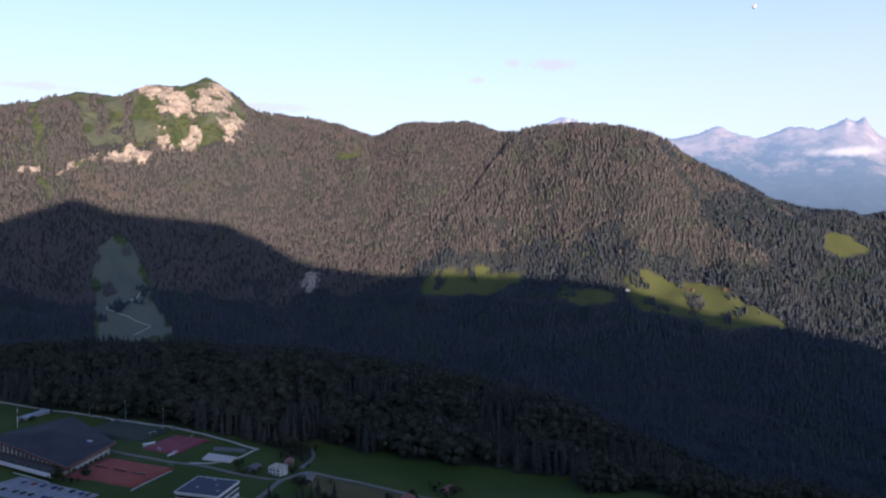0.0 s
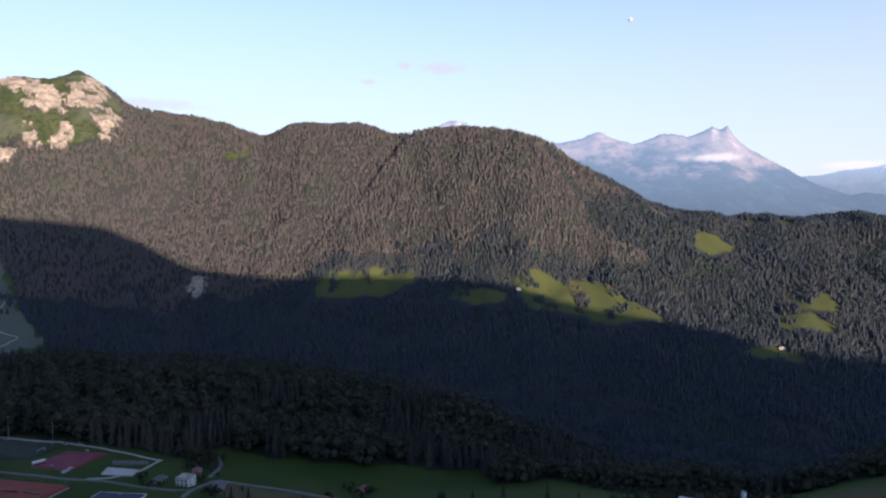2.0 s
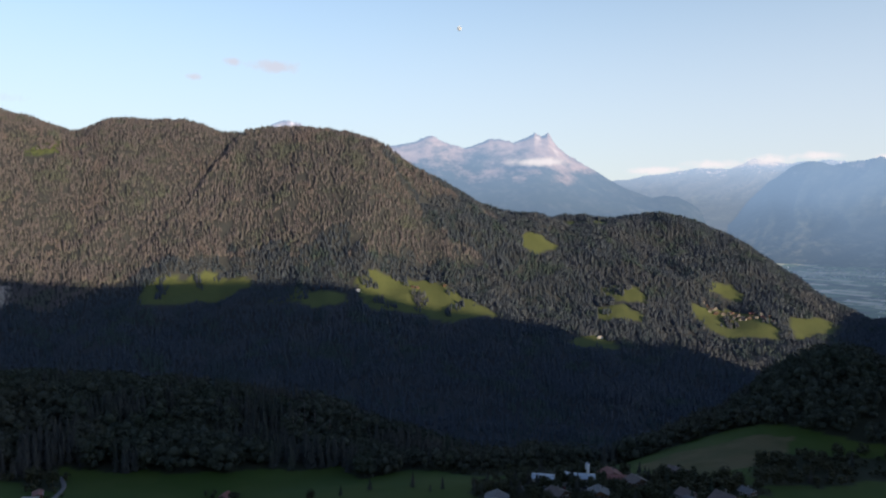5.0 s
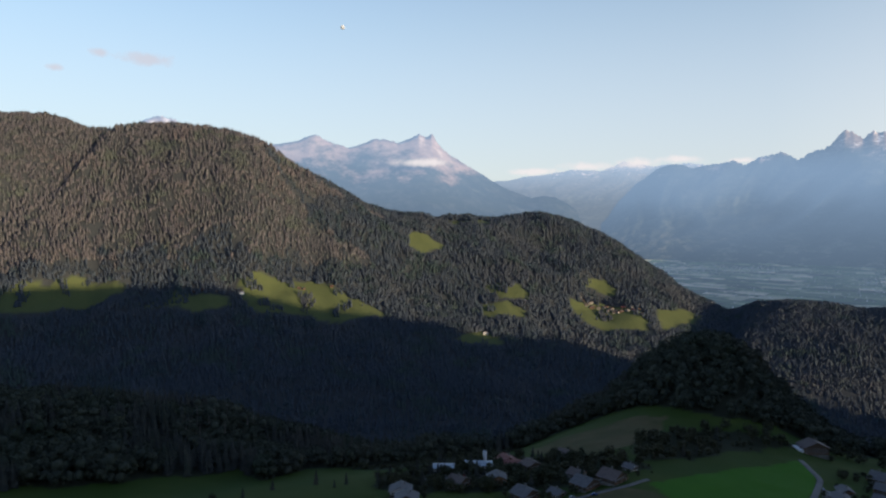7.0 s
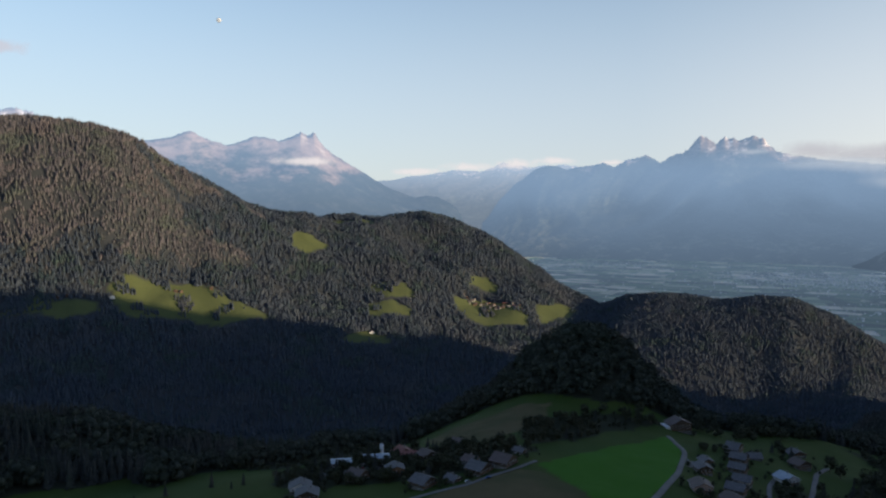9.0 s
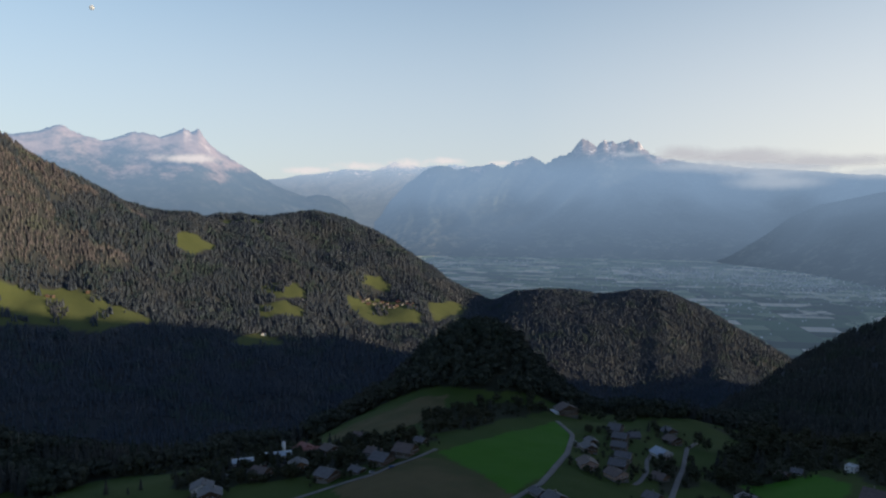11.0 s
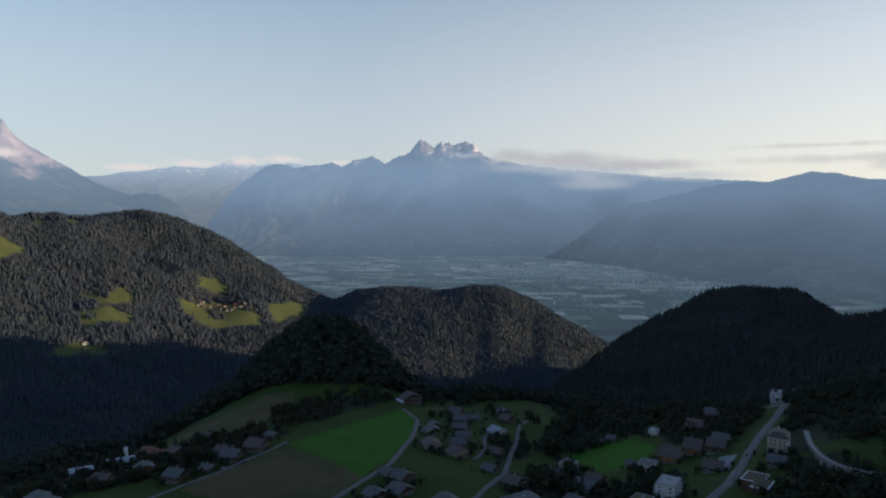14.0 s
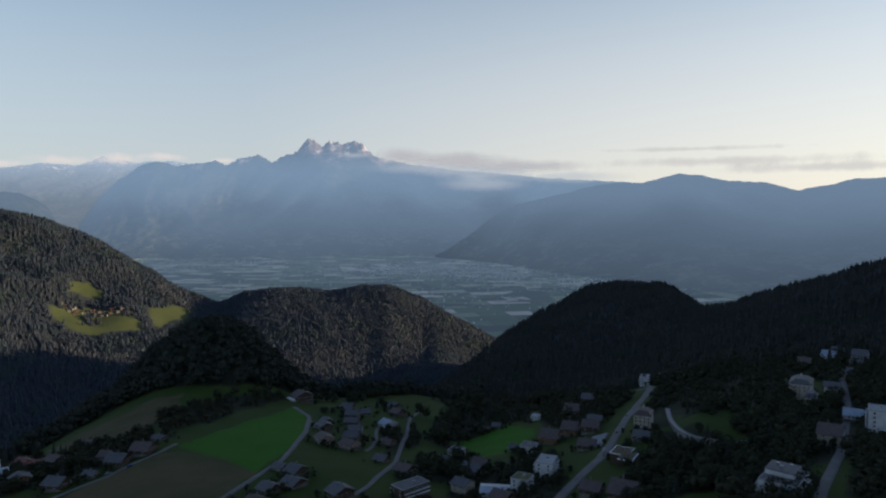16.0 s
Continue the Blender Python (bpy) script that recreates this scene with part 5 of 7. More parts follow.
sheet("hotel_drive", 478, 545, 22, 30, 50, MAT_ASPHALT, "paved turning place in front of the white hotel", category="yard")
sheet("lay_by", 66, 505, 9, 26, -8, MAT_ASPHALT, "paved lay-by beside the lane", category="yard")

# ---- chalets by the lane ----
WALLS = {"t": MAT_TIMBER, "w": MAT_TIMBER_WARM, "p": MAT_RENDER, "b": MAT_RENDER_BEIGE, "s": MAT_RENDER_PINK}
ROOFS = {"s": MAT_SLATE, "b": MAT_BROWN_ROOF, "r": MAT_RED_ROOF, "p": MAT_PALE_ROOF}
WALL_WORDS = {"t": "dark timber chalet", "w": "warm brown timber chalet", "p": "white rendered house", "b": "beige rendered house", "s": "salmon rendered house"}
ROOF_WORDS = {"s": "grey slate roof", "b": "brown tiled roof", "r": "red tiled roof", "p": "pale metal roof"}


def hamlet(rows, place, group):
    for x, y, w, d, storeys, yaw, look_code in rows:
        text = f"{WALL_WORDS[look_code[0]]} with {ROOF_WORDS[look_code[1]]} {place}"
        chalet(x, y, w, d, storeys, yaw, WALLS[look_code[0]], ROOFS[look_code[1]], text, group=group)


hamlet([(79, 520, 9, 10, 1, 12, "ts"), (71, 486, 11, 12, 2, 10, "ts"), (61, 434, 13, 13, 2, 8, "sb"), (113, 577, 17, 11, 2, 60, "ts"), (128, 566, 12, 10, 1, 95, "ts"),
        (110, 541, 13, 12, 2, 62, "ts"), (102, 508, 12, 12, 2, 64, "ts"), (98, 474, 12, 12, 2, 66, "bs"), (88, 448, 13, 12, 2, 64, "ts"), (80, 418, 13, 13, 2, 30, "sb")],
       "above the green field", "chalets of the upper hamlet")
hamlet([(140, 512, 14, 13, 2, 25, "pp"), (168, 574, 14, 12, 2, 30, "tb"), (179, 624, 14, 11, 1, 20, "ts"), (118, 436, 12, 10, 1, 45, "tb"), (156, 393, 8, 8, 1, 40, "ps"), (98, 380, 11, 10, 1, 40, "ts"), (107, 345, 14, 12, 2, 35, "tb"),
        (14, 350, 8, 9, 1, 35, "ts"), (24, 341, 13, 11, 1, 35, "ts"), (19, 317, 14, 12, 1, 35, "ts"), (2, 312, 12, 11, 1, 35, "ts"), (-8, 292, 12, 11, 1, 38, "tb")],
       "beside the curving lane", "chalets by the lane")
hamlet([(-230, 394, 15, 12, 2, 20, "ps"), (-218, 378, 15, 13, 2, 20, "ts"), (-194, 421, 14, 12, 2, 70, "tb"), (-167, 433, 13, 12, 2, 25, "ws"), (-137, 399, 15, 13, 2, 60, "ts"),
        (-116, 406, 9, 9, 1, 60, "ps"), (-99, 421, 16, 13, 2, 62, "ts"), (-109, 449, 12, 11, 1, 65, "wb"), (-82, 435, 17, 14, 2, 65, "tb"), (-72, 464, 8, 8, 1, 60, "ps"), (-177, 494, 16, 12, 2, 40, "tr"), (-150, 470, 12, 11, 2, 50, "tb")],
       "among garden trees", "chalets of the lower hamlet")
hamlet([(340, 491, 20, 14, 3, 50, "tb"), (400, 555, 19, 14, 3, 50, "ts"), (292, 413, 22, 14, 3, 48, "wb"), (262, 398, 22, 15, 3, 48, "wb"), (265, 341, 16, 13, 2, 48, "tb"), (303, 396, 17, 14, 3, 48, "tb"), (322, 418, 17, 13, 2, 45, "ts"), (289, 300, 13, 11, 2, 45, "ts")],
       "beside the main road", "chalets by the main road")
hamlet([(139, 306, 13, 12, 3, 30, "bs"), (166, 352, 20, 15, 2, 35, "ts"), (180, 368, 14, 12, 2, 40, "tb"), (46, 294, 15, 12, 2, 20, "ts"), (197, 226, 15, 12, 2, 40, "tb"), (201, 196, 22, 15, 2, 40, "tb"), (150, 262, 14, 12, 2, 30, "tb"), (228, 402, 9, 8, 1, 40, "ts"), (243, 503, 10, 8, 1, 40, "tb"), (257, 507, 9, 8, 1, 60, "ps")],
       "in the village", "houses of the village centre")
hamlet([(471, 284, 12, 11, 3, 40, "ps"), (660, 448, 22, 14, 3, 30, "pp"), (662, 410, 24, 14, 3, 30, "ps"), (562, 336, 15, 12, 2, 30, "bs"), (338, 171, 20, 13, 3, 35, "bb"), (406, 210, 15, 12, 2, 40, "pp"), (620, 380, 15, 12, 2, 35, "ts"), (590, 420, 14, 12, 3, 35, "tb"), (700, 470, 16, 13, 3, 35, "ts")],
       "on the wooded hillside", "houses on the hillside")

hilltop = chalet(72, 634, 22, 14, 3, 20, MAT_TIMBER, MAT_BROWN_ROOF, "large timber chalet with white verandas at the lane's end", group="")
part("veranda", boxes((-15.2, -11.15, -6.5, 6.5, -3.0, 5.6), (-15.6, -11.15, -6.9, 6.9, 5.65, 5.95)), MAT_FRAME, hilltop, "white glazed veranda")

# ---- larger houses ----
flat_block(202, 296, 19, 13, 4, 48, MAT_RENDER, "white rendered apartment house with rows of windows")
flat_block(230, 379, 17, 13, 2, 48, MAT_RENDER, "low white house with shallow grey roof", False, MAT_SLATE, "house")
flat_block(174, 280, 14, 12, 3, 40, MAT_RENDER, "white house with a mossy flat roof", False, surface("moss_roof", (0.07, 0.08, 0.03), (0.15, 0.13, 0.06), 0.3, 0.95))
flat_block(96, 297, 24, 13, 3, 22, MAT_TIMBER, "dark timber apartment house with white balconies", True, MAT_SLATE)
flat_block(177, 417, 13, 12, 2, 40, MAT_RENDER_BEIGE, "square grey house with a flat pyramid roof", False, MAT_SLATE, "house")
flat_block(302, 503, 9, 8, 2, 40, MAT_RENDER, "small white house with pale roof beside the meadow", False, MAT_PALE_ROOF, "house")
corner = thing("flat_house", 246, 262, ground_z(246, 262), 40, "dark flat-roofed house with brown gravel roof and white edge", "house")
L_OUTLINE = [(-13, -9), (4, -9), (4, -4), (13, -4), (13, 9), (-4, 9), (-4, 1), (-13, 1)]


def slab(outline, z0, z1, grow=0.0):
    """A level slab from an outline of the plan."""
    bm = bmesh.new()
    low = [bm.verts.new((x * (1 + grow), y * (1 + grow), z0)) for x, y in outline]
    top = [bm.verts.new((v.co.x, v.co.y, z1)) for v in low]
    bm.faces.new(low[::-1])
    bm.faces.new(top)
    for i in range(len(low)):
        j = (i + 1) % len(low)
        bm.faces.new((low[i], low[j], top[j], top[i]))
    return bm


part("wall", slab(L_OUTLINE, -5, 5.6), MAT_TIMBER, corner)
part("roof_edge", slab(L_OUTLINE, 5.62, 6.2, 0.05), MAT_FRAME, corner, "white roof edge")
part("roof", slab(L_OUTLINE, 6.21, 6.3, -0.03), surface("brown_gravel", (0.075, 0.055, 0.030), (0.13, 0.095, 0.055), 0.6, 0.95), corner, "brown gravel roof")
for px in (-11, -7.5, -3.5, 0.5):
    add_window(px, -9.06, 1.0, 1.6, 1.5, "y-", corner)
    add_window(px, -9.06, 3.5, 1.6, 1.5, "y-", corner)
for py in (-1.5, 2.5, 6.5):
    add_window(13.06, py, 1.0, 1.6, 1.5, "x+", corner)
part("skylight", boxes((6, 7.2, 2, 3.2, 6.31, 6.7)), MAT_GLASS, corner)
big_block = flat_block(238, 113, 26, 18, 4, 30, MAT_RENDER, "large white apartment block with glazed corner and roof plant", True, MAT_SLATE)
part("upper_storey", boxes((-2.5, 12.4, -5.5, 8.4, 11.84, 14.2)), MAT_RENDER, big_block)
part("upper_roof", boxes((-2.9, 12.8, -5.9, 8.8, 14.22, 14.5)), MAT_SLATE, big_block)
part("glazed_corner", boxes((-13.4, -8.6, -9.4, -3.5, -3.0, 11.2)), surface("pale_glass", (0.16, 0.22, 0.26), (0.26, 0.33, 0.37), 0.4, 0.2), big_block, "pale blue glazed stair corner")
for px, py, ph in ((2, 1, 1.3), (6.5, 4, 0.9), (9, -2, 0.7)):
    part("roof_plant", boxes((px, px + 1.8, py, py + 1.4, 14.51, 14.5 + ph)), MAT_METAL, big_block)
flat_block(378, 168, 17, 14, 6, 40, MAT_RENDER, "tall white apartment block beside the hillside road")
flat_block(515, 600, 24, 13, 4, 50, MAT_RENDER, "white hotel block with balconies at the road's end")
flat_block(535, 590, 15, 12, 3, 50, MAT_RENDER, "small white hotel annex beside the road")
hip_hotel(315, 333, 19, 14, 4, 47, MAT_RENDER_BEIGE, MAT_BROWN_ROOF, "tall beige hotel with dark hipped roof and many windows")
hip_hotel(451, 297, 28, 17, 4, 38, MAT_RENDER_BEIGE, MAT_SLATE, "long old hotel with hipped slate roof and balconied front")
hip_hotel(432, 270, 18, 10, 2, 38, MAT_RENDER_BEIGE, MAT_SLATE, "low wing in front of the old hotel")
hall(156, 285, 15, 22, 4.5, 62, MAT_RENDER, MAT_PALE_ROOF, "white hall with pale metal roof")
hall(-222, 462, 11, 17, 4.5, 110, MAT_RENDER, MAT_PALE_ROOF, "works hall with pale metal roof in the yard")
hall(-192, 474, 11, 16, 4.5, 110, MAT_RENDER, MAT_PALE_ROOF, "small works hall with pale metal roof")
hall(-206, 472, 8, 12, 4.0, 20, MAT_RENDER, MAT_PALE_ROOF, "low shed with pale metal roof in the yard")
hall(-168, 482, 12, 18, 4.5, 105, MAT_RENDER, MAT_RED_ROOF, "low barn with dark red roof", 18, "barn")
hall(-130, 520, 10, 16, 3.5, 70, MAT_TIMBER, MAT_BROWN_ROOF, "old timber cow barn beside the field", 20, "barn")
silo = thing("silo", -194, 487, ground_z(-194, 487), 0, "tall white silo in the works yard", "silo")
bm = bmesh.new()
tube(bm, 1.7, 1.7, -2, 13, 14)
part("shell", bm, MAT_FRAME, silo)
bm = bmesh.new()
tube(bm, 1.75, 0.4, 13.02, 14.0, 14)
part("cap", bm, MAT_METAL, silo)
tent = thing("party_tent", 534, 431, ground_z(534, 431), 30, "white tent roof standing in the meadow", "tent")
part("canopy", prism([(-5, 2.4), (5, 2.4), (0, 4.8)], -4, 4), MAT_FRAME, tent)
for px in (-4.6, 4.6):
    for py in (-3.6, 3.6):
        part("pole", boxes((px - 0.06, px + 0.06, py - 0.06, py + 0.06, -1.0, 2.38)), MAT_METAL, tent)

# ---- the rack railway's viaduct ----
rail_line = np.array([(366, 367), (332, 320), (310, 282), (299, 257), (296, 236), (304, 214), (322, 196)], float)
rs = np.concatenate([[0], np.cumsum(np.hypot(*np.diff(rail_line, axis=0).T))])
rt = np.linspace(0, rs[-1], 160)
rx, ry = np.interp(rt, rs, rail_line[:, 0]), np.interp(rt, rs, rail_line[:, 1])
for _ in range(60):
    rx[1:-1], ry[1:-1] = (rx[:-2] + 2 * rx[1:-1] + rx[2:]) / 4, (ry[:-2] + 2 * ry[1:-1] + ry[2:]) / 4
gz = land_height(rx, ry)
deck_z = np.maximum(np.linspace(gz[0] + 0.8, gz[-1] + 1.2, len(rx)) - 2.5 * np.sin(np.linspace(0, math.pi, len(rx))), gz + 0.7)
for _ in range(40):
    deck_z[1:-1] = np.maximum((deck_z[:-2] + 2 * deck_z[1:-1] + deck_z[2:]) / 4, gz[1:-1] + 0.5)
nx, ny = -np.gradient(ry), np.gradient(rx)
nl = np.hypot(nx, ny)
nx, ny = nx / nl, ny / nl
span = rs[-1] / 13
phase = (rt % span) / span * 2 - 1
arch = deck_z - 1.3 - np.where(np.abs(phase) > 0.78, 30.0, (1 - np.sqrt(np.clip(1 - (phase / 0.78) ** 2, 0, 1))) * span * 0.36)
under = np.maximum(arch, gz - 3)
ring = []
for k, (o, zz) in enumerate(((-2.0, under), (-2.0, deck_z), (2.0, deck_z), (2.0, under), (-2.0, under))):
    ring.append((rx + nx * o, ry + ny * o, zz))
viaduct = thing("viaduct", rx[80], ry[80], gz[80], 0, "curved stone railway viaduct with round arches", "bridge")
stone_ob = grid_mesh("arches", *(np.stack([r[i] for r in ring], 1) for i in range(3)), MAT_STONE)
stone_ob.data.polygons.foreach_set("use_smooth", np.zeros(len(stone_ob.data.polygons), bool))
stone_ob.parent, stone_ob.matrix_parent_inverse = viaduct, pose(rx[80], ry[80], gz[80]).inverted()
for side in (-1, 1):
    o = ((1.75, 0.004), (1.75, 0.95), (2.15, 0.95), (2.15, 0.004), (1.75, 0.004))
    rail_ob = grid_mesh("parapet", *(np.stack(c, 1) for c in zip(*[(rx + nx * side * a, ry + ny * side * a, deck_z + b) for a, b in o])), MAT_STONE)
    rail_ob.parent, rail_ob.matrix_parent_inverse = viaduct, pose(rx[80], ry[80], gz[80]).inverted()
bed = grid_mesh("track_bed", *(np.stack(c, 1) for c in zip(*[(rx + nx * a, ry + ny * a, deck_z + 0.12) for a in (-1.6, -0.6, 0.6, 1.6)])), MAT_GRAVEL)
bed.parent, bed.matrix_parent_inverse = viaduct, pose(rx[80], ry[80], gz[80]).inverted()

# ---- the sports ground ----
MAT_CLAY = surface("red_clay", (0.20, 0.038, 0.026), (0.29, 0.062, 0.042), 0.12, 0.95)
MAT_PURPLE = surface("plum_court", (0.15, 0.017, 0.030), (0.22, 0.029, 0.046), 0.12, 0.8)
MAT_SAND = surface("pale_sand", (0.36, 0.33, 0.30), (0.50, 0.46, 0.42), 0.3, 0.95)
MAT_TURF = surface("dark_turf", (0.024, 0.034, 0.022), (0.042, 0.052, 0.036), 0.08, 0.95)
MAT_SOLAR = surface("solar_cells", (0.010, 0.016, 0.045), (0.022, 0.034, 0.075), 0.6, 0.5)
MAT_ARENA_ROOF = surface("arena_roof", (0.030, 0.030, 0.038), (0.052, 0.050, 0.060), 0.07, 0.9, bump=0.05)
MAT_RED_TRIM = surface("red_fascia", (0.13, 0.040, 0.036), (0.20, 0.066, 0.056), 0.4, 0.7)
MAT_ARENA_ROOF.node_tree.nodes["Principled BSDF"].inputs["Specular IOR Level"].default_value = 0.2
MAT_LINE = surface("dusty_line", (0.30, 0.14, 0.11), (0.42, 0.26, 0.22), 0.8, 0.95)
MAT_SOLAR.node_tree.nodes["Principled BSDF"].inputs["Specular IOR Level"].default_value = 0.15
COURT_TURN = 33.0
sheet("tennis_ground", -539, 105, 62, 42, COURT_TURN, MAT_CLAY, "red clay surface of the tennis courts", 0.35, category="court")
sheet("plum_court", -580, 156, 36, 45, COURT_TURN, MAT_PURPLE, "plum-coloured hard court with goals", 0.35, category="court")
sheet("beach_court", -533, 176, 22, 16, COURT_TURN + 20, MAT_SAND, "pale sand court for beach volleyball", 0.4, category="court")
MAT_CINDER = surface("grey_cinder", (0.07, 0.068, 0.066), (0.13, 0.125, 0.12), 0.3, 0.95)
sheet("bike_track", -549, 190, 26, 9, COURT_TURN + 40, MAT_CINDER, "grey gravel practice track beside the sand court", 0.5, category="track")
sheet("turf_pitch", -640, 132, 62, 36, COURT_TURN, MAT_TURF, "dark artificial turf pitch beside the hall", 0.3, category="pitch")


def local(cx, cy, u, v, turn=COURT_TURN):
    c, s = math.cos(radians(turn)), math.sin(radians(turn))
    return cx + u * c - v * s, cy + u * s + v * c


def surface_z(ob, x, y):
    best = min(ob.data.vertices, key=lambda q: (q.co.x - x) ** 2 + (q.co.y - y) ** 2)
    return best.co.z


tennis_ground, plum_ground, turf_ground = (bpy.data.objects[n] for n in ("tennis_ground", "plum_court", "turf_pitch"))
# courts: white lines and nets
for k in (-1, 0, 1):
    x, y = local(-539, 105, k * 18, 0)
    z = surface_z(tennis_ground, x, y)
    lines = thing("court_lines", x, y, z + 0.05, COURT_TURN, "white painted lines of a tennis court", "lines", "tennis courts")
    for a in ((-5.5, -5.44, -11.9, 11.9), (5.44, 5.5, -11.9, 11.9), (-5.44, 5.44, -11.9, -11.84), (-5.44, 5.44, 11.84, 11.9), (-4.2, -4.15, -11.84, 11.84), (4.15, 4.2, -11.84, 11.84), (-0.03, 0.03, -6.4, 6.4)):
        part("line", boxes((*a, 0.0, 0.04)), MAT_LINE, lines)
    net = thing("tennis_net", x, y, z, COURT_TURN, "dark tennis net between two posts", "net", "tennis nets")
    for px in (-6.3, 6.3):
        bm = bmesh.new()
        tube(bm, 0.06, 0.06, -0.4, 1.1, 8, px)
        part("post", bm, MAT_METAL, net)
    part("netting", boxes((-6.2, 6.2, -0.02, 0.02, 0.15, 0.95)), MAT_TURF, net)
    part("tape", boxes((-6.2, 6.2, -0.035, 0.035, 0.955, 1.03)), MAT_FRAME, net)


def fence(cx, cy, w, d, h, turn, on, label):
    x, y = cx, cy
    z = surface_z(on, x, y)
    ob = thing("fence", x, y, z, turn, label, "fence")
    for a, b in (((-w / 2, -d / 2), (w / 2, -d / 2)), ((w / 2, -d / 2), (w / 2, d / 2)), ((w / 2, d / 2), (-w / 2, d / 2)), ((-w / 2, d / 2), (-w / 2, -d / 2))):
        n = int(math.hypot(b[0] - a[0], b[1] - a[1]) / 4)
        for k in range(n):
            px, py = a[0] + (b[0] - a[0]) * k / n, a[1] + (b[1] - a[1]) * k / n
            bm = bmesh.new()
            tube(bm, 0.045, 0.045, -3.0, h, 6, px, py)
            part("post", bm, MAT_METAL, ob)
        for level in (0.1, h * 0.5, h - 0.06):
            m = Matrix.Translation(((a[0] + b[0]) / 2, (a[1] + b[1]) / 2, level)) @ Matrix.Rotation(math.atan2(b[1] - a[1], b[0] - a[0]), 4, "Z")
            bm = bmesh.new()
            length = math.hypot(b[0] - a[0], b[1] - a[1])
            box(bm, -length / 2, length / 2, -0.02, 0.02, -0.02, 0.02, m)
            part("rail", bm, MAT_METAL, ob)
    return ob


fence(-539, 105, 61, 41, 3.0, COURT_TURN, tennis_ground, "thin steel fence round the clay courts")
for u, v in ((-14, 0), (14, 0)):
    x, y = local(-580, 156, 0, v + u * 1.35)
    goal = thing("goal", x, y, surface_z(plum_ground, x, y), COURT_TURN, "white handball goal on the hard court", "goal", "goals")
    for px in (-1.5, 1.5):
        part("post", boxes((px - 0.06, px + 0.06, -0.06, 0.06, 0, 2.0)), MAT_FRAME, goal)
    part("crossbar", boxes((-1.56, 1.56, -0.06, 0.06, 2.0, 2.12)), MAT_FRAME, goal)
    part("netting", boxes((-1.44, 1.44, 0.7, 0.74, 0, 1.9)), MAT_METAL, goal)
x, y = local(-640, 132, 27, 0)
goal = thing("goal", x, y, surface_z(turf_ground, x, y), COURT_TURN + 90, "white football goal on the dark turf", "goal", "goals")
for px in (-3.6, 3.6):
    part("post", boxes((px - 0.08, px + 0.08, -0.08, 0.08, 0, 2.4)), MAT_FRAME, goal)
part("crossbar", boxes((-3.68, 3.68, -0.08, 0.08, 2.4, 2.56)), MAT_FRAME, goal)
for x, y in ((-702, 112), (-668, 136), (-634, 160)):
    mast = thing("floodlight_mast", x, y, ground_z(x, y), 40, "tall grey floodlight mast beside the pitch", "floodlight", "floodlights")
    bm = bmesh.new()
    tube(bm, 0.28, 0.14, -1, 18, 8)
    part("pole", bm, MAT_METAL, mast)
    part("lamp_head", boxes((-0.8, 0.8, -0.15, 0.15, 18.02, 18.4)), MAT_FRAME, mast)

# ---- the sports hall ----
hz = ground_z(-600, 75)
HALL_TURN = 27.1
arena = thing("sports_hall", -554, 73, hz, HALL_TURN, "wide sports hall with low dark roof and red-brown fascia", "building")
EAVE = [(0.0, 0.0, 6.2), (-12.5, 50.2, 7.4), (-91.4, 70.5, 11.6), (-96.0, 0.0, 14.4)]
INNER = [(-3.0, 4.0, 5.6), (-15.0, 46.5, 6.8), (-88.0, 66.0, 11.0), (-92.0, 4.0, 13.6)]
bm = bmesh.new()
lower, upper = [bm.verts.new((x, y, -6)) for x, y, z in INNER], [bm.verts.new(p) for p in INNER]
for i in range(4):
    bm.faces.new((lower[i], lower[(i + 1) % 4], upper[(i + 1) % 4], upper[i]))
bm.faces.new(upper)
part("wall", bm, MAT_RENDER_BEIGE, arena)
bm = bmesh.new()
under, over = [bm.verts.new(p) for p in EAVE], [bm.verts.new((x, y, z + 1.0)) for x, y, z in EAVE]
top = [bm.verts.new(p) for p in ((-28.0, 27.0, 11.2), (-68.0, 33.0, 15.2))]
bm.faces.new(under[::-1])
for i in range(4):
    bm.faces.new((under[i], under[(i + 1) % 4], over[(i + 1) % 4], over[i]))
for f in ((over[0], over[1], top[0]), (over[1], over[2], top[1], top[0]), (over[2], over[3], top[1]), (over[3], over[0], top[0], top[1])):
    bm.faces.new(f)
roof = part("roof", bm, MAT_ARENA_ROOF, arena)


def along(a, b, u0, u1, v0, v1, z0, z1, slope=True):
    """A block beside the line from a to b: u along it, v to its outer side; its top follows the line's slope."""
    (ax, ay, az_), (bx, by, bz_) = a, b
    length = math.hypot(bx - ax, by - ay)
    bm = bmesh.new()
    box(bm, u0, u1, -v1, -v0, z0, z1)
    for v in bm.verts:
        rise = az_ + (bz_ - az_) * v.co.x / length
        if slope == "both" or (slope and abs(v.co.z - z1) < 1e-6):
            v.co.z += rise
    bm.transform(Matrix.Translation((ax, ay, 0)) @ Matrix.Rotation(math.atan2(by - ay, bx - ax), 4, "Z"))
    return bm


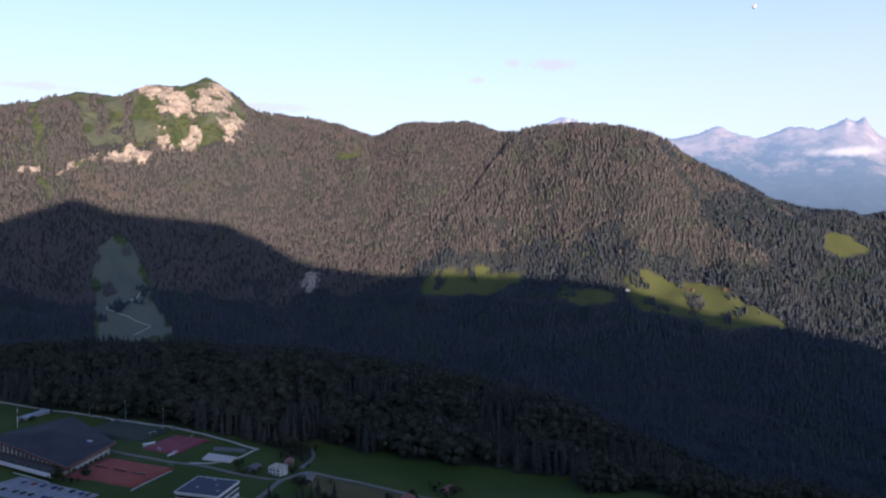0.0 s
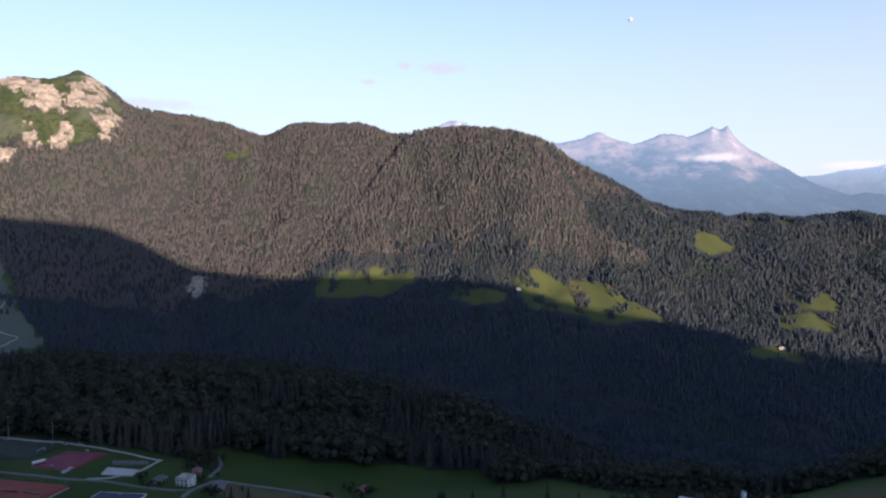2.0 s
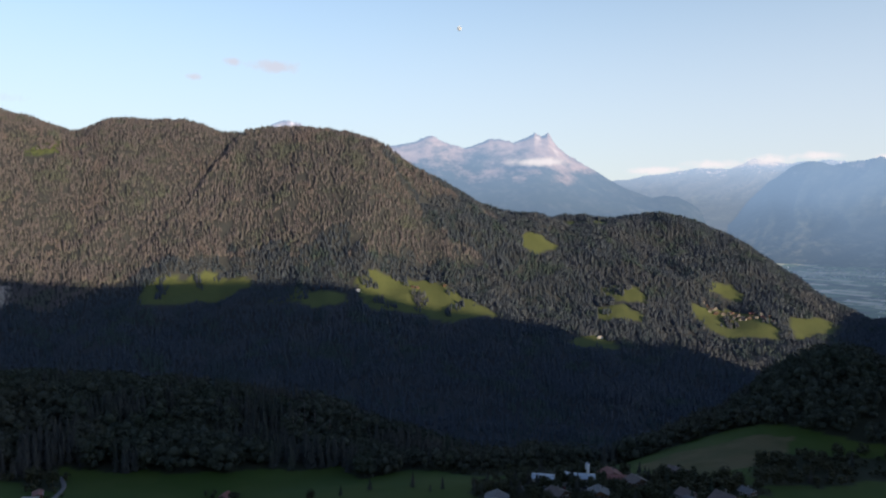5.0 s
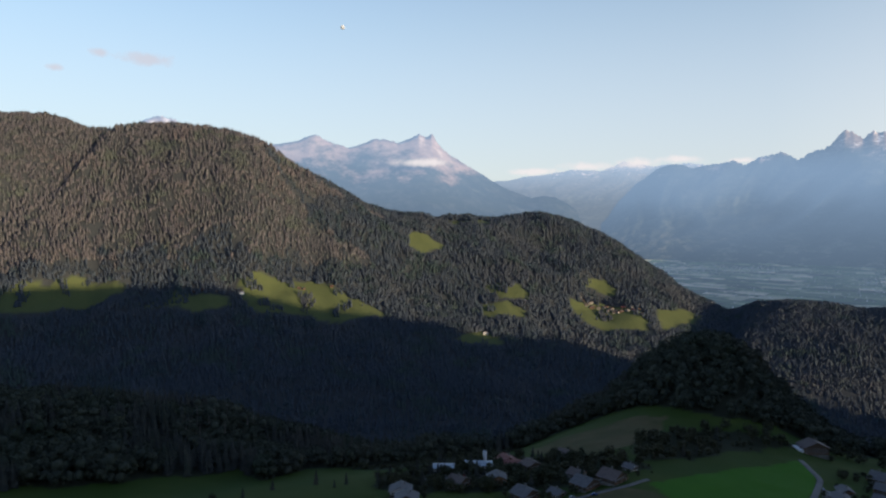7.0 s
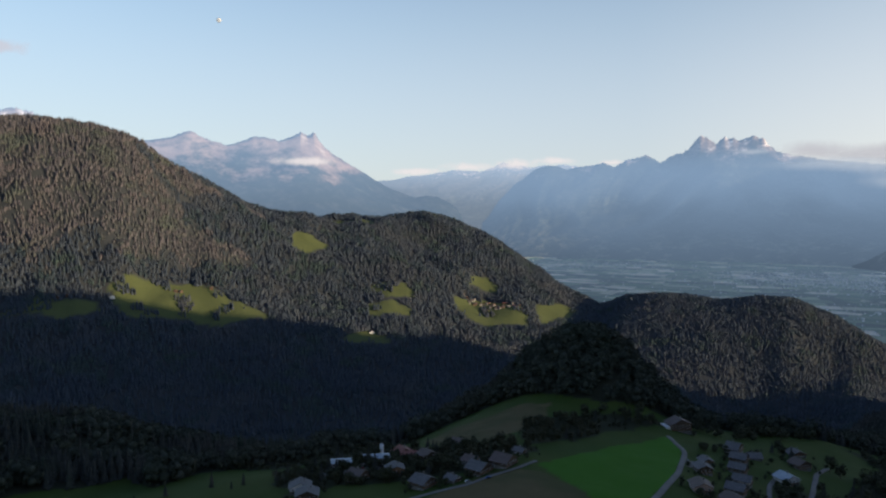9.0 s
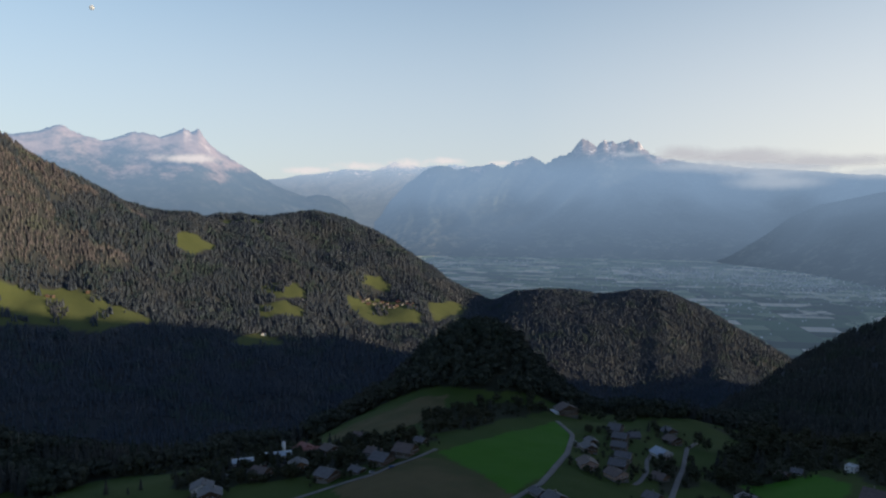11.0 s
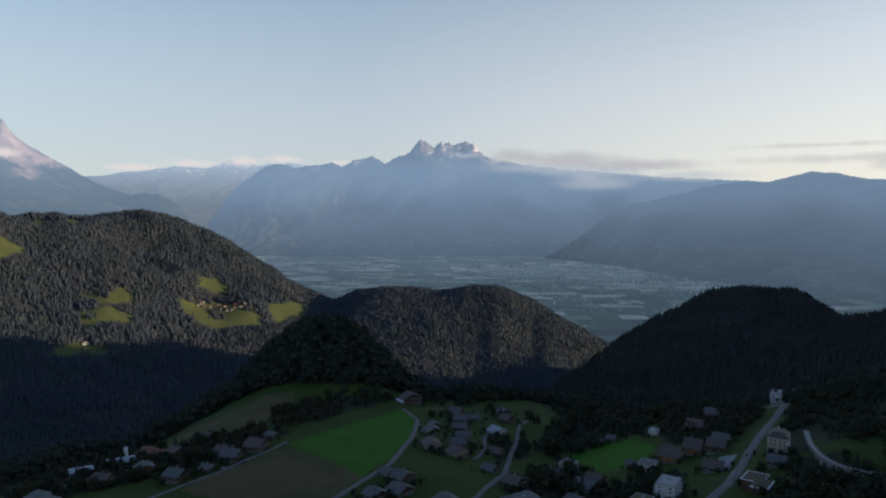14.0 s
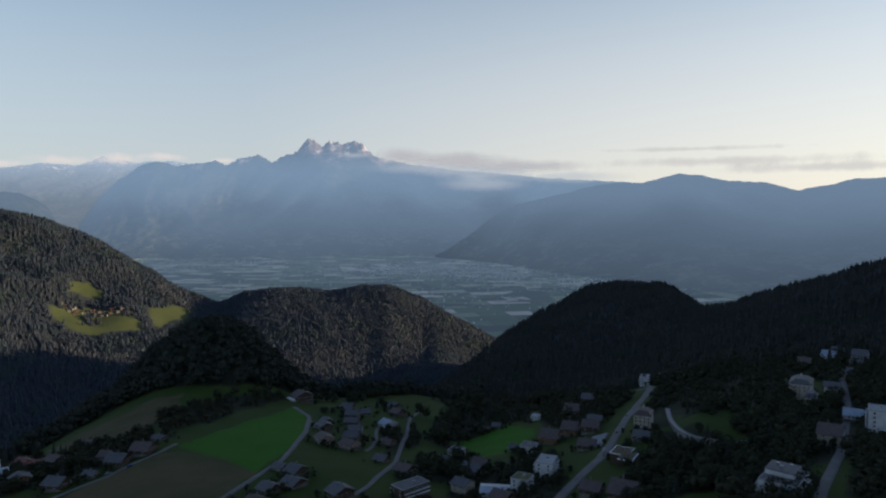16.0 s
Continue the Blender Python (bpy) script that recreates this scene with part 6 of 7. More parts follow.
for a, b in ((EAVE[0], EAVE[1]), (EAVE[3], EAVE[0])):
    length = math.dist(a[:2], b[:2])
    part("fascia", along(a, b, 0.0, length, 0.04, 0.3, -0.5, 1.25, "both"), MAT_RED_TRIM, roof, "red-brown fascia board")
    part("gutter", along(a, b, 0.0, length, 0.32, 0.5, 0.95, 1.15, "both"), MAT_METAL, roof)
part("roof_hatch", boxes((-30, -25, 37, 39.5, 9.4, 11.0)), MAT_PALE_ROOF, roof)
front, flank = (INNER[3], INNER[0]), (INNER[0], INNER[1])
for k in range(17):
    u = 1 + k * 5.2
    part("column", along(*front, u, u + 0.9, 0.3, 1.2, 4.62, -0.1), MAT_FRAME, arena)
    if k < 16:
        w = part("window", along(*front, u + 1.2, u + 4.9, 0.02, 0.12, 4.7, -1.0), MAT_GLASS, arena)
        part("mullion", along(*front, u + 2.9, u + 3.2, 0.13, 0.2, 4.7, -1.0), MAT_FRAME, w)
for k in range(7):
    u = 2 + k * 5.8
    part("window", along(*flank, u, u + 4.6, 0.02, 0.12, 0.4, 3.2, False), MAT_GLASS, arena)
    part("column", along(*flank, u + 4.9, u + 5.4, 0.2, 0.7, -3, 0.0), MAT_FRAME, arena)
part("awning", along(*flank, 4, 40, 0.72, 2.6, 3.5, 3.8, False), MAT_FRAME, arena, "white canopy over the side windows")
terrace = thing("terrace_wing", -554, 73, hz, HALL_TURN, "white terraces with balconies in front of the hall", "building")
MAT_DECK = surface("terrace_deck", (0.050, 0.048, 0.044), (0.095, 0.090, 0.082), 0.4, 0.9)
part("wall", boxes((-86, -4, -9.5, 3.2, -5, 4.16)), MAT_RENDER_BEIGE, terrace)
slab = part("balcony", boxes((-88, -2, -11.5, 3.4, 4.2, 4.6)), MAT_DECK, terrace, "long upper balcony with white parapet")
part("parapet", boxes((-88, -2, -11.8, -11.52, 3.4, 6.3)), MAT_FRAME, slab)
slab = part("balcony", boxes((-40, 1, -14.6, -9.54, 0.0, 0.4)), MAT_DECK, terrace, "lower balcony with white parapet")
part("parapet", boxes((-40, 1, -14.9, -14.62, -1.0, 2.2)), MAT_FRAME, slab)
part("lower_wall", boxes((-38, 0, -13.2, -9.56, -5, -0.04)), MAT_RENDER, terrace)
for k in range(16):
    part("window", boxes((-84 + k * 5.0, -80.4 + k * 5.0, -9.62, -9.52, 1.2, 3.6)), MAT_GLASS, terrace)
for k in range(7):
    part("window", boxes((-37 + k * 5.2, -33.4 + k * 5.2, -13.32, -13.22, -3.0, -0.8)), MAT_GLASS, terrace)
shrub_v, shrub_f = clump_shape(31, 5, 60)
for k in range(22):
    me = bpy.data.meshes.new("terrace_shrub")
    u, w = -84 + k * 3.8, 2.0 + 0.8 * math.sin(k * 2.3)
    me.from_pydata([(u + x * w * 2.4, -9.6 + y * w * 1.6, 4.45 + z * w) for x, y, z in shrub_v], [], shrub_f.tolist())
    me.materials.append(MAT_GARDEN)
    ob = new("terrace_shrub", me)
    ob.parent = terrace

# ---- the school with solar roof ----
sz = ground_z(-462, 144)
school = thing("solar_building", -462, 144, sz, 39, "modern low building with solar panels on its flat roof", "building")
part("wall", boxes((-16, 16, -13, 13, -5, 8.0)), MAT_RENDER, school)
for level in (1.2, 4.6):
    part("window_band", boxes((-16.08, 16.08, -13.08, 13.08, level, level + 1.9)), MAT_GLASS, school, "dark ribbon of glass")
part("roof", boxes((-16.1, 16.1, -13.1, 13.1, 8.02, 8.4)), MAT_ARENA_ROOF, school)
for edge in ((-16.5, 16.5, -13.5, -13.12), (-16.5, 16.5, 13.12, 13.5), (-16.5, -16.12, -13.1, 13.1), (16.12, 16.5, -13.1, 13.1)):
    part("roof_edge", boxes((*edge, 8.02, 8.6)), MAT_FRAME, school)
for px, py in ((-6, -4.4), (5, 1.6), (11, -6.8), (-1, 9.4)):
    part("skylight", boxes((px, px + 1.8, py, py + 0.7, 8.84, 9.3)), MAT_PALE_ROOF, school)
for i in range(5):
    for j in range(6):
        x0, y0 = -15.4 + i * 6.25, -12.4 + j * 4.2
        bm = boxes((x0, x0 + 6.0, y0, y0 + 3.9, 8.75, 8.82))
        part("solar_panel", bm, MAT_SOLAR, school)
sx, sy = -432, 152
annex = thing("school_annex", sx, sy, ground_z(sx, sy), 39, "lower wing with solar panels beside the school", "building")
part("wall", boxes((-11, 11, -9, 9, -5, 4.6)), MAT_RENDER, annex)
part("roof", boxes((-11.4, 11.4, -9.4, 9.4, 4.62, 5.0)), MAT_FRAME, annex)
part("window_band", boxes((-11.08, 11.08, -9.08, 9.08, 1.6, 3.4)), MAT_GLASS, annex)
for i in range(4):
    for j in range(4):
        part("solar_panel", boxes((-10.6 + i * 5.3, -5.9 + i * 5.3, -8.6 + j * 4.3, -5.0 + j * 4.3, 5.2, 5.27)), MAT_SOLAR, annex)

flat_block(-489, 206, 11, 9, 2, 30, MAT_RENDER, "small white house with a flat pale roof", False, MAT_RENDER_BEIGE, "house")
hall(-503, 192, 7, 9, 2.6, 30, MAT_TIMBER, MAT_SLATE, "dark timber shed with grey roof", 20, "shed")
hall(-509, 224, 6, 10, 2.6, 60, MAT_TIMBER_WARM, MAT_RED_ROOF, "small shed with red roof beside the lane", 20, "shed")
hall(-425, 319, 7, 9, 3.0, 20, MAT_TIMBER, MAT_RED_ROOF, "timber hay barn with dull red roof in the meadow", 30, "barn")
hall(-412, 272, 9, 13, 3.0, 40, MAT_TIMBER, MAT_RED_ROOF, "low farm building with dark red roof", 22, "barn")
hall(-470, 222, 8, 14, 2.4, 50, MAT_TIMBER, MAT_SLATE, "grey-roofed garden shed beside the lane", 18, "shed")
hall(-760, 28, 9, 13, 3.2, 40, MAT_RENDER, MAT_FRAME, "white clubhouse beside the gravel road", 18, "shed")
hall(-720, 70, 8, 24, 2.4, 33, MAT_CONCRETE, MAT_PALE_ROOF, "low roofed stand beside the pitch", 6, "stand")
for k in range(9):
    x, y = np.interp(k / 8, [0, 0.5, 1], [-690, -655, -615]), np.interp(k / 8, [0, 0.5, 1], [112, 141, 175])
    park_car(x + car_turn.uniform(-1, 1), y, 40 + car_turn.uniform(-8, 8), car_turn.choice((0, 1, 1, 0)), 0.4)
car_park = bpy.data.objects["car_park"]
for k in range(16):
    u, v = -32 + (k % 8) * 8.5 + car_turn.uniform(-2, 2), -8 if k < 8 else 7
    x, y = local(-521, 58, u, v)
    park_car(x, y, COURT_TURN + 90 + car_turn.uniform(-5, 5), car_turn.choice((0, 2, 3, 4, 2, 3)), surface_z(car_park, x, y) - ground_z(x, y) + 0.02)
yard = bpy.data.objects["yard"]
for k in range(10):
    x, y = local(-206, 455, -27 + k * 5.2, -12 + (k % 3) * 3, 20)
    park_car(x, y, car_turn.uniform(0, 180), None, surface_z(yard, x, y) - ground_z(x, y) + 0.02)
for x, y, yaw in ((66, 496, 85), (67, 508, 85), (64, 515, 80), (455, 506, 45), (430, 480, 45), (345, 400, 45), (300, 350, 48), (262, 312, 45), (118, 360, 60), (-90, 405, 35), (-104, 400, 30), (330, 158, 40), (350, 172, 40), (395, 210, 40)):
    park_car(x, y, yaw)

# ---- small things round the courts ----
def bench_stand(x, y, yaw, length, rows, label):
    ob = thing("bleachers", x, y, ground_z(x, y), yaw, label, "bleachers", "bleachers")
    for k in range(rows):
        part("seat", boxes((-length / 2, length / 2, k * 0.8, k * 0.8 + 0.5, 0.5 + k * 0.45, 0.62 + k * 0.45)), MAT_FRAME, ob)
        for u in (-length / 2 + 0.3, 0, length / 2 - 0.3):
            part("support", boxes((u - 0.08, u + 0.08, k * 0.8 + 0.1, k * 0.8 + 0.4, -1.0, 0.49 + k * 0.45)), MAT_METAL, ob)
    return ob


bench_stand(-554, 147, COURT_TURN + 90, 11, 3, "low white bleachers beside the hard court")
shelter = thing("team_shelter", -588, 137, ground_z(-588, 137), COURT_TURN + 60, "white team shelter beside the hard court", "shelter")
part("back_wall", boxes((-4.5, 4.5, 1.0, 1.2, -0.6, 2.3)), MAT_FRAME, shelter)
for u in (-4.5, 4.3):
    part("side_wall", boxes((u, u + 0.2, -0.9, 0.98, -0.6, 2.3)), MAT_FRAME, shelter)
part("roof", boxes((-4.8, 4.8, -1.1, 1.4, 2.32, 2.5)), MAT_FRAME, shelter)
pole = thing("flagpole", -690, 54, ground_z(-690, 54), 20, "tall flagpole with hanging white and red flags", "flagpole")
bm = bmesh.new()
tube(bm, 0.14, 0.08, -1, 19, 8)
part("pole", bm, MAT_FRAME, pole)
for k, m in enumerate((MAT_FRAME, MAT_RED_TRIM, MAT_FRAME, MAT_FRAME)):
    bm = boxes((0.16, 1.3, -0.05, 0.05, 14.6 - k * 3.2, 17.0 - k * 3.2))
    bmesh.ops.subdivide_edges(bm, edges=bm.edges[:], cuts=2, use_grid_fill=True)
    for v in bm.verts:
        v.co.y += 0.18 * math.sin(v.co.x * 5 + v.co.z * 2)
    part("flag", bm, m, pole)
for line, wide, label in (([(-522, 137), (-510, 119), (-497, 103)], 1.3, "pale concrete kerb path at the edge of the clay courts"), ([(-531, 152), (-523, 165), (-530, 190), (-548, 214)], 2.2, "trodden gravel path round the sand court")):
    draped("path", line, wide, MAT_GRAVEL, label, "path", 0.4)

# ---- single trees of the terrace ----
def tree_models():
    made = []
    for k in range(4):
        ob = thing("broadleaf_tree", 0, 0, 0, 0, "round dark-green broadleaf tree on the grass", "tree", "village trees")
        bm = bmesh.new()
        tube(bm, 0.42, 0.16, -1.5, 7.0, 7)
        for j in range(4):
            a = j * 1.6 + k
            m = Matrix.Translation((0, 0, 4.5 + j * 0.6)) @ Matrix.Rotation(a, 4, "Z") @ Matrix.Rotation(radians(48), 4, "Y")
            bmesh.ops.create_cone(bm, cap_ends=True, segments=5, radius1=0.15, radius2=0.05, depth=4.0, matrix=m @ Matrix.Translation((0, 0, 2.0)))
        part("trunk", bm, MAT_BARK, ob)
        v, f = clump_shape(100 + k, 18, 240, 1.1)
        me = bpy.data.meshes.new("crown")
        me.from_pydata([(x * 13.0, y * 13.0, 1.2 + z * 12.5) for x, y, z in v], [], f.tolist())
        me.materials.append(MAT_GARDEN)
        crown = new("crown", me)
        crown.parent = ob
        made.append(ob)
    for k in range(2):
        ob = thing("spruce_tree", 0, 0, 0, 0, "tall dark spruce standing between houses", "tree", "village spruces")
        bm = bmesh.new()
        tube(bm, 0.36, 0.08, -1.5, 14.0, 7)
        part("trunk", bm, MAT_BARK, ob)
        v, f = conifer_shape(10, 12, 200 + k)
        me = bpy.data.meshes.new("crown")
        me.from_pydata([(x * 17, y * 17, z * 17.5) for x, y, z in v], [], f.tolist())
        me.materials.append(MAT_SPRUCE)
        crown = new("crown", me)
        crown.parent = ob
        made.append(ob)
    return made


models = tree_models()
model_used = [False] * len(models)
grove = random.Random(11)
TAKEN = [(o.matrix_world.translation.x, o.matrix_world.translation.y, 11.0) for o in scene.objects if o.parent is None and o.get("category") in ("house", "building")]
LANES = [[(-60, 270), (-26, 310), (18, 371), (50, 467), (66, 544), (58, 598)], [(40, 280), (69, 313), (108, 376), (153, 491), (179, 564)], [(140, 200), (191, 249), (241, 286), (341, 393), (423, 479), (464, 523)], [(190, 50), (248, 100), (325, 152), (440, 243), (575, 361)], [(-170, 350), (-135, 379), (-101, 398), (-69, 428)], [(-440, 165), (-474, 203), (-490, 231), (-472, 249), (-444, 273), (-422, 290)], [(366, 367), (332, 320), (310, 282), (299, 257), (296, 236), (304, 214)]]
GREEN_FIELD = [(-55, 439), (4, 517), (57, 595), (66, 556), (46, 456), (20, 389), (-4, 350), (-22, 386)]


def near_lane(x, y, gap):
    for lane in LANES:
        if lane is LANES[-1]:
            gap = gap + 9
        for (ax, ay), (bx, by) in zip(lane, lane[1:]):
            t = max(0, min(1, ((x - ax) * (bx - ax) + (y - ay) * (by - ay)) / ((bx - ax) ** 2 + (by - ay) ** 2)))
            if math.hypot(x - ax - t * (bx - ax), y - ay - t * (by - ay)) < gap:
                return True
    return False


def set_tree(x, y, k, size):
    for tx, ty, r in TAKEN:
        if (x - tx) ** 2 + (y - ty) ** 2 < r * r:
            return False
    if near_lane(x, y, 5.5):
        return False
    m = pose(x, y, ground_z(x, y), 0, 0, grove.uniform(0, 360)) @ Matrix.Diagonal((size, size, size * grove.uniform(0.85, 1.15), 1))
    if model_used[k]:
        copy_thing(models[k], m).matrix_basis = m
    else:
        model_used[k] = True
        models[k].matrix_basis = m
    return True


wood_spots = []


def grow(outline, count, sizes, spruces=0.25, far=False):
    """Single trees in a patch of the plan; far ones are kept for one joined wood."""
    xs, ys = zip(*outline)
    done = tries = 0
    while done < count and tries < count * 12:
        tries += 1
        x, y = grove.uniform(min(xs), max(xs)), grove.uniform(min(ys), max(ys))
        if inside(np.array([x]), np.array([y]), outline)[0] and not inside(np.array([x]), np.array([y]), GREEN_FIELD)[0]:
            if far:
                if not near_lane(x, y, 5.5) and all((x - tx) ** 2 + (y - ty) ** 2 > 90 for tx, ty, r in TAKEN):
                    wood_spots.append((x, y))
                    done += 1
                continue
            k = 4 + grove.randrange(2) if grove.random() < spruces else grove.randrange(4)
            done += set_tree(x, y, k, grove.uniform(*sizes))


for outline, count, sizes, spruces in (
        (GROVES[16], 16, (0.35, 0.7), 0.1), (GROVES[0], 95, (0.45, 0.95), 0.2), ([(262, 290), (300, 330), (318, 312), (294, 280)], 9, (0.4, 0.7), 0.1), (GROVES[2], 26, (0.6, 1.0), 0.1), (GROVES[3], 18, (0.45, 0.8), 0.2), ([(74, 548), (98, 560), (100, 580), (80, 575)], 5, (0.4, 0.6), 0.0), ([(150, 600), (178, 575), (186, 610), (160, 625)], 5, (0.6, 0.9), 0.4), ([(188, 560), (214, 560), (214, 585), (192, 590)], 2, (0.9, 1.1), 0.0), (GROVES[4], 24, (0.6, 1.1), 0.2), (GROVES[5], 40, (0.9, 1.35), 0.12),
        (GROVES[6], 10, (0.7, 1.1), 0.2), (GROVES[7], 30, (0.45, 0.8), 0.15), (GROVES[8], 60, (0.65, 1.0), 0.1), (GROVES[9], 16, (0.65, 1.05), 0.15), (GROVES[10], 6, (0.6, 1.0), 0.15),
        ([(-545, 62), (-538, 62), (-538, 67), (-545, 67)], 1, (0.7, 0.9), 0.0), ([(-470, 175), (-430, 170), (-400, 240), (-440, 230)], 12, (0.4, 0.8), 0.5), (GROVES[11], 6, (0.8, 1.2), 0.9), (GROVES[12], 10, (0.7, 1.05), 0.1), (GROVES[13], 8, (0.6, 1.0), 0.15), ([(-245, 436), (-180, 446), (-180, 456), (-240, 450)], 12, (0.5, 0.9), 0.6), ([(-440, 300), (-360, 360), (-300, 440), (-260, 430), (-330, 340)], 8, (0.4, 0.7), 0.4)):
    grow(outline, count, sizes, spruces)
for outline, count in ((GROVES[14], 110), (GROVES[15], 40), (GROVES[17], 24), (GROVES[18], 30), (GROVES[19], 50), (GROVES[9], 90), (GROVES[10], 60), (GROVES[13], 60), (GROVES[6], 60), (GROVES[12], 40), (GROVES[5], 70),
                       ([(430, 490), (470, 520), (540, 640), (620, 690), (670, 600), (730, 570), (830, 500), (740, 430), (660, 465), (560, 440), (520, 400)], 240),
                       ([(345, 300), (375, 268), (425, 285), (445, 300), (400, 320), (365, 320)], 26), ([(330, 420), (350, 440), (440, 545), (430, 560), (340, 450)], 24),
                       ([(0, 620), (72, 655), (140, 640), (205, 700), (300, 725), (200, 735), (60, 690), (-20, 660)], 40)):
    grow(outline, count, (1, 1), far=True)
wood_x, wood_y = np.array([p[0] for p in wood_spots]), np.array([p[1] for p in wood_spots])
plant("village_wood", clump_shape(44, 6, 130, 1.4), (wood_x, wood_y, land_height(wood_x, wood_y)), (8, 15), (0.8, 1.2), MAT_GARDEN, "dark broadleaf trees crowding the slopes round the village", "trees")
for k, used in enumerate(model_used):
    if not used:
        models[k].matrix_basis = pose(300 + 12 * k, 620, ground_z(300 + 12 * k, 620))

# shrubs and smaller garden trees between them, too many to count
DEEP = [GROVES[k] for k in (0, 1, 4, 5, 6, 7, 8, 9, 10, 12, 13, 14, 15, 18, 19)]
bx, by = [], []
for outline in GROVES:
    ox, oy = (np.array(c, float) for c in zip(*outline))
    n = int((ox.max() - ox.min()) * (oy.max() - oy.min()) / (42 if outline in DEEP else 85))
    qx, qy = rng.uniform(ox.min(), ox.max(), n), rng.uniform(oy.min(), oy.max(), n)
    ok = soft_inside(qx, qy, outline, 6, 14) & ~inside(qx, qy, GREEN_FIELD)
    bx.append(qx[ok])
    by.append(qy[ok])
for tx_, ty_, r_ in TAKEN:
    turn_, far_ = rng.uniform(0, 6.28, 7), rng.uniform(10.6, 17.0, 7)
    bx.append(tx_ + far_ * np.cos(turn_))
    by.append(ty_ + far_ * np.sin(turn_))
bx, by = np.concatenate(bx), np.concatenate(by)
free = np.ones(len(bx), bool)
for tx_, ty_, r_ in TAKEN:
    free &= (bx - tx_) ** 2 + (by - ty_) ** 2 > 10.5 ** 2
for lane in LANES:
    for (ax, ay), (qx, qy) in zip(lane, lane[1:]):
        t = np.clip(((bx - ax) * (qx - ax) + (by - ay) * (qy - ay)) / ((qx - ax) ** 2 + (qy - ay) ** 2), 0, 1)
        free &= np.hypot(bx - ax - t * (qx - ax), by - ay - t * (qy - ay)) > (13.0 if lane is LANES[-1] else 4.5)
bx, by = bx[free], by[free]
plant("garden_shrubs", clump_shape(8, 3, 32, 1.7), (bx, by, land_height(bx, by)), (2.5, 7.0), (0.9, 1.5), MAT_GARDEN, "dark shrubs and small trees between the gardens", "shrubs")

# ---- bare pale trunks in the thinned wood ----
MAT_BARE = surface("bare_trunk", (0.10, 0.085, 0.075), (0.24, 0.21, 0.19), 0.4, 0.9)
bare = random.Random(12)
for x, y in ((-507, 493), (-491, 485), (-488, 496), (-510, 530), (-510, 551), (-463, 533), (-529, 502), (-497, 505), (-482, 512), (-475, 540), (-520, 515), (-500, 476)):
    tall = bare.uniform(19, 25)
    ob = thing("bare_tree", x, y, ground_z(x, y), bare.uniform(0, 360), "tall bare pale-barked tree at the edge of the spruces", "tree", "bare trees")
    bm = bmesh.new()
    tube(bm, 0.34, 0.07, -1, tall, 8)
    part("trunk", bm, MAT_BARE, ob)
    for k in range(7):
        h, a = tall * bare.uniform(0.45, 0.95), bare.uniform(0, 6.28)
        bm = bmesh.new()
        box(bm, 0.1, bare.uniform(1.0, 2.4), -0.05, 0.05, -0.05, 0.05, Matrix.Translation((0, 0, h)) @ Matrix.Rotation(a, 4, "Z") @ Matrix.Rotation(-0.35, 4, "Y"))
        part("limb", bm, MAT_BARE, ob)

# ---- hamlets across the valley ----
def far_house(x, y, w, d, yaw, wall, roof, label):
    ob = thing("farmhouse", x, y, ground_z(x, y), yaw, label, "house", "houses across the valley")
    part("wall", prism([(-w / 2, -6), (w / 2, -6), (w / 2, 5), (0, 8.4), (-w / 2, 5)], -d / 2, d / 2), wall, ob)
    half = w / 2 + 1
    part("roof", prism([(-half, 4.35), (-half, 4.75), (0, 8.85), (half, 4.75), (half, 4.35), (0, 8.45)], -d / 2 - 1, d / 2 + 1), roof, ob)
    for k in (-0.25, 0.25):
        part("window", boxes((k * w - 0.8, k * w + 0.8, -d / 2 - 0.1, -d / 2 + 0.02, 1.6, 3.4)), MAT_GLASS, ob)
    return ob


for x, y, w, yaw in ((-1663, 2097, 17, 40), (-1523, 2273, 15, 30), (-1508, 2282, 12, 60), (-1423, 2357, 13, 30), (-1832, 1973, 12, 20), (-1760, 2036, 13, 30), (-1740, 2046, 12, 50), (-1780, 2022, 14, 10), (-1808, 2004, 11, 35), (-809, 2458, 20, 20)):
    far_house(x, y, w, w * 0.9, yaw, MAT_RENDER if w > 16 else MAT_TIMBER, MAT_SLATE if w < 14 else MAT_BROWN_ROOF, "small farmhouse with pitched roof on the mountain meadow")
far_turn = random.Random(3)
for k in range(34):
    x, y = -545 + k * 8.2 + far_turn.uniform(-14, 14), 3020 + far_turn.uniform(-38, 45) + (30 if k > 20 else 0)
    far_house(x, y, far_turn.uniform(11, 17), far_turn.uniform(10, 15), far_turn.uniform(0, 180), far_turn.choice((MAT_TIMBER, MAT_TIMBER, MAT_FOOT, MAT_FOOT)), far_turn.choice((MAT_RED_ROOF, MAT_BROWN_ROOF, MAT_BROWN_ROOF)), "red-roofed house of the village across the valley")

# ---- the towns of the plain ----
town = np.random.RandomState(21)
az_t, r_t = [], []
for az0, r0, da, dr, n in ((17, 10400, 4.0, 700, 900), (25, 9300, 2.6, 600, 620), (3, 11600, 2.5, 400, 300), (33, 8400, 3, 500, 320), (10, 8800, 7, 900, 160), (22, 6900, 2, 500, 60), (-2, 11200, 2.0, 400, 200), (20, 10000, 5.0, 600, 700)):
    az_t.append(town.normal(az0, da, n))
    r_t.append(town.normal(r0, dr, n))
az_t, r_t = np.radians(np.concatenate(az_t)), np.concatenate(r_t)
tx, ty = HUB[0] + r_t * np.sin(az_t), HUB[1] + r_t * np.cos(az_t)
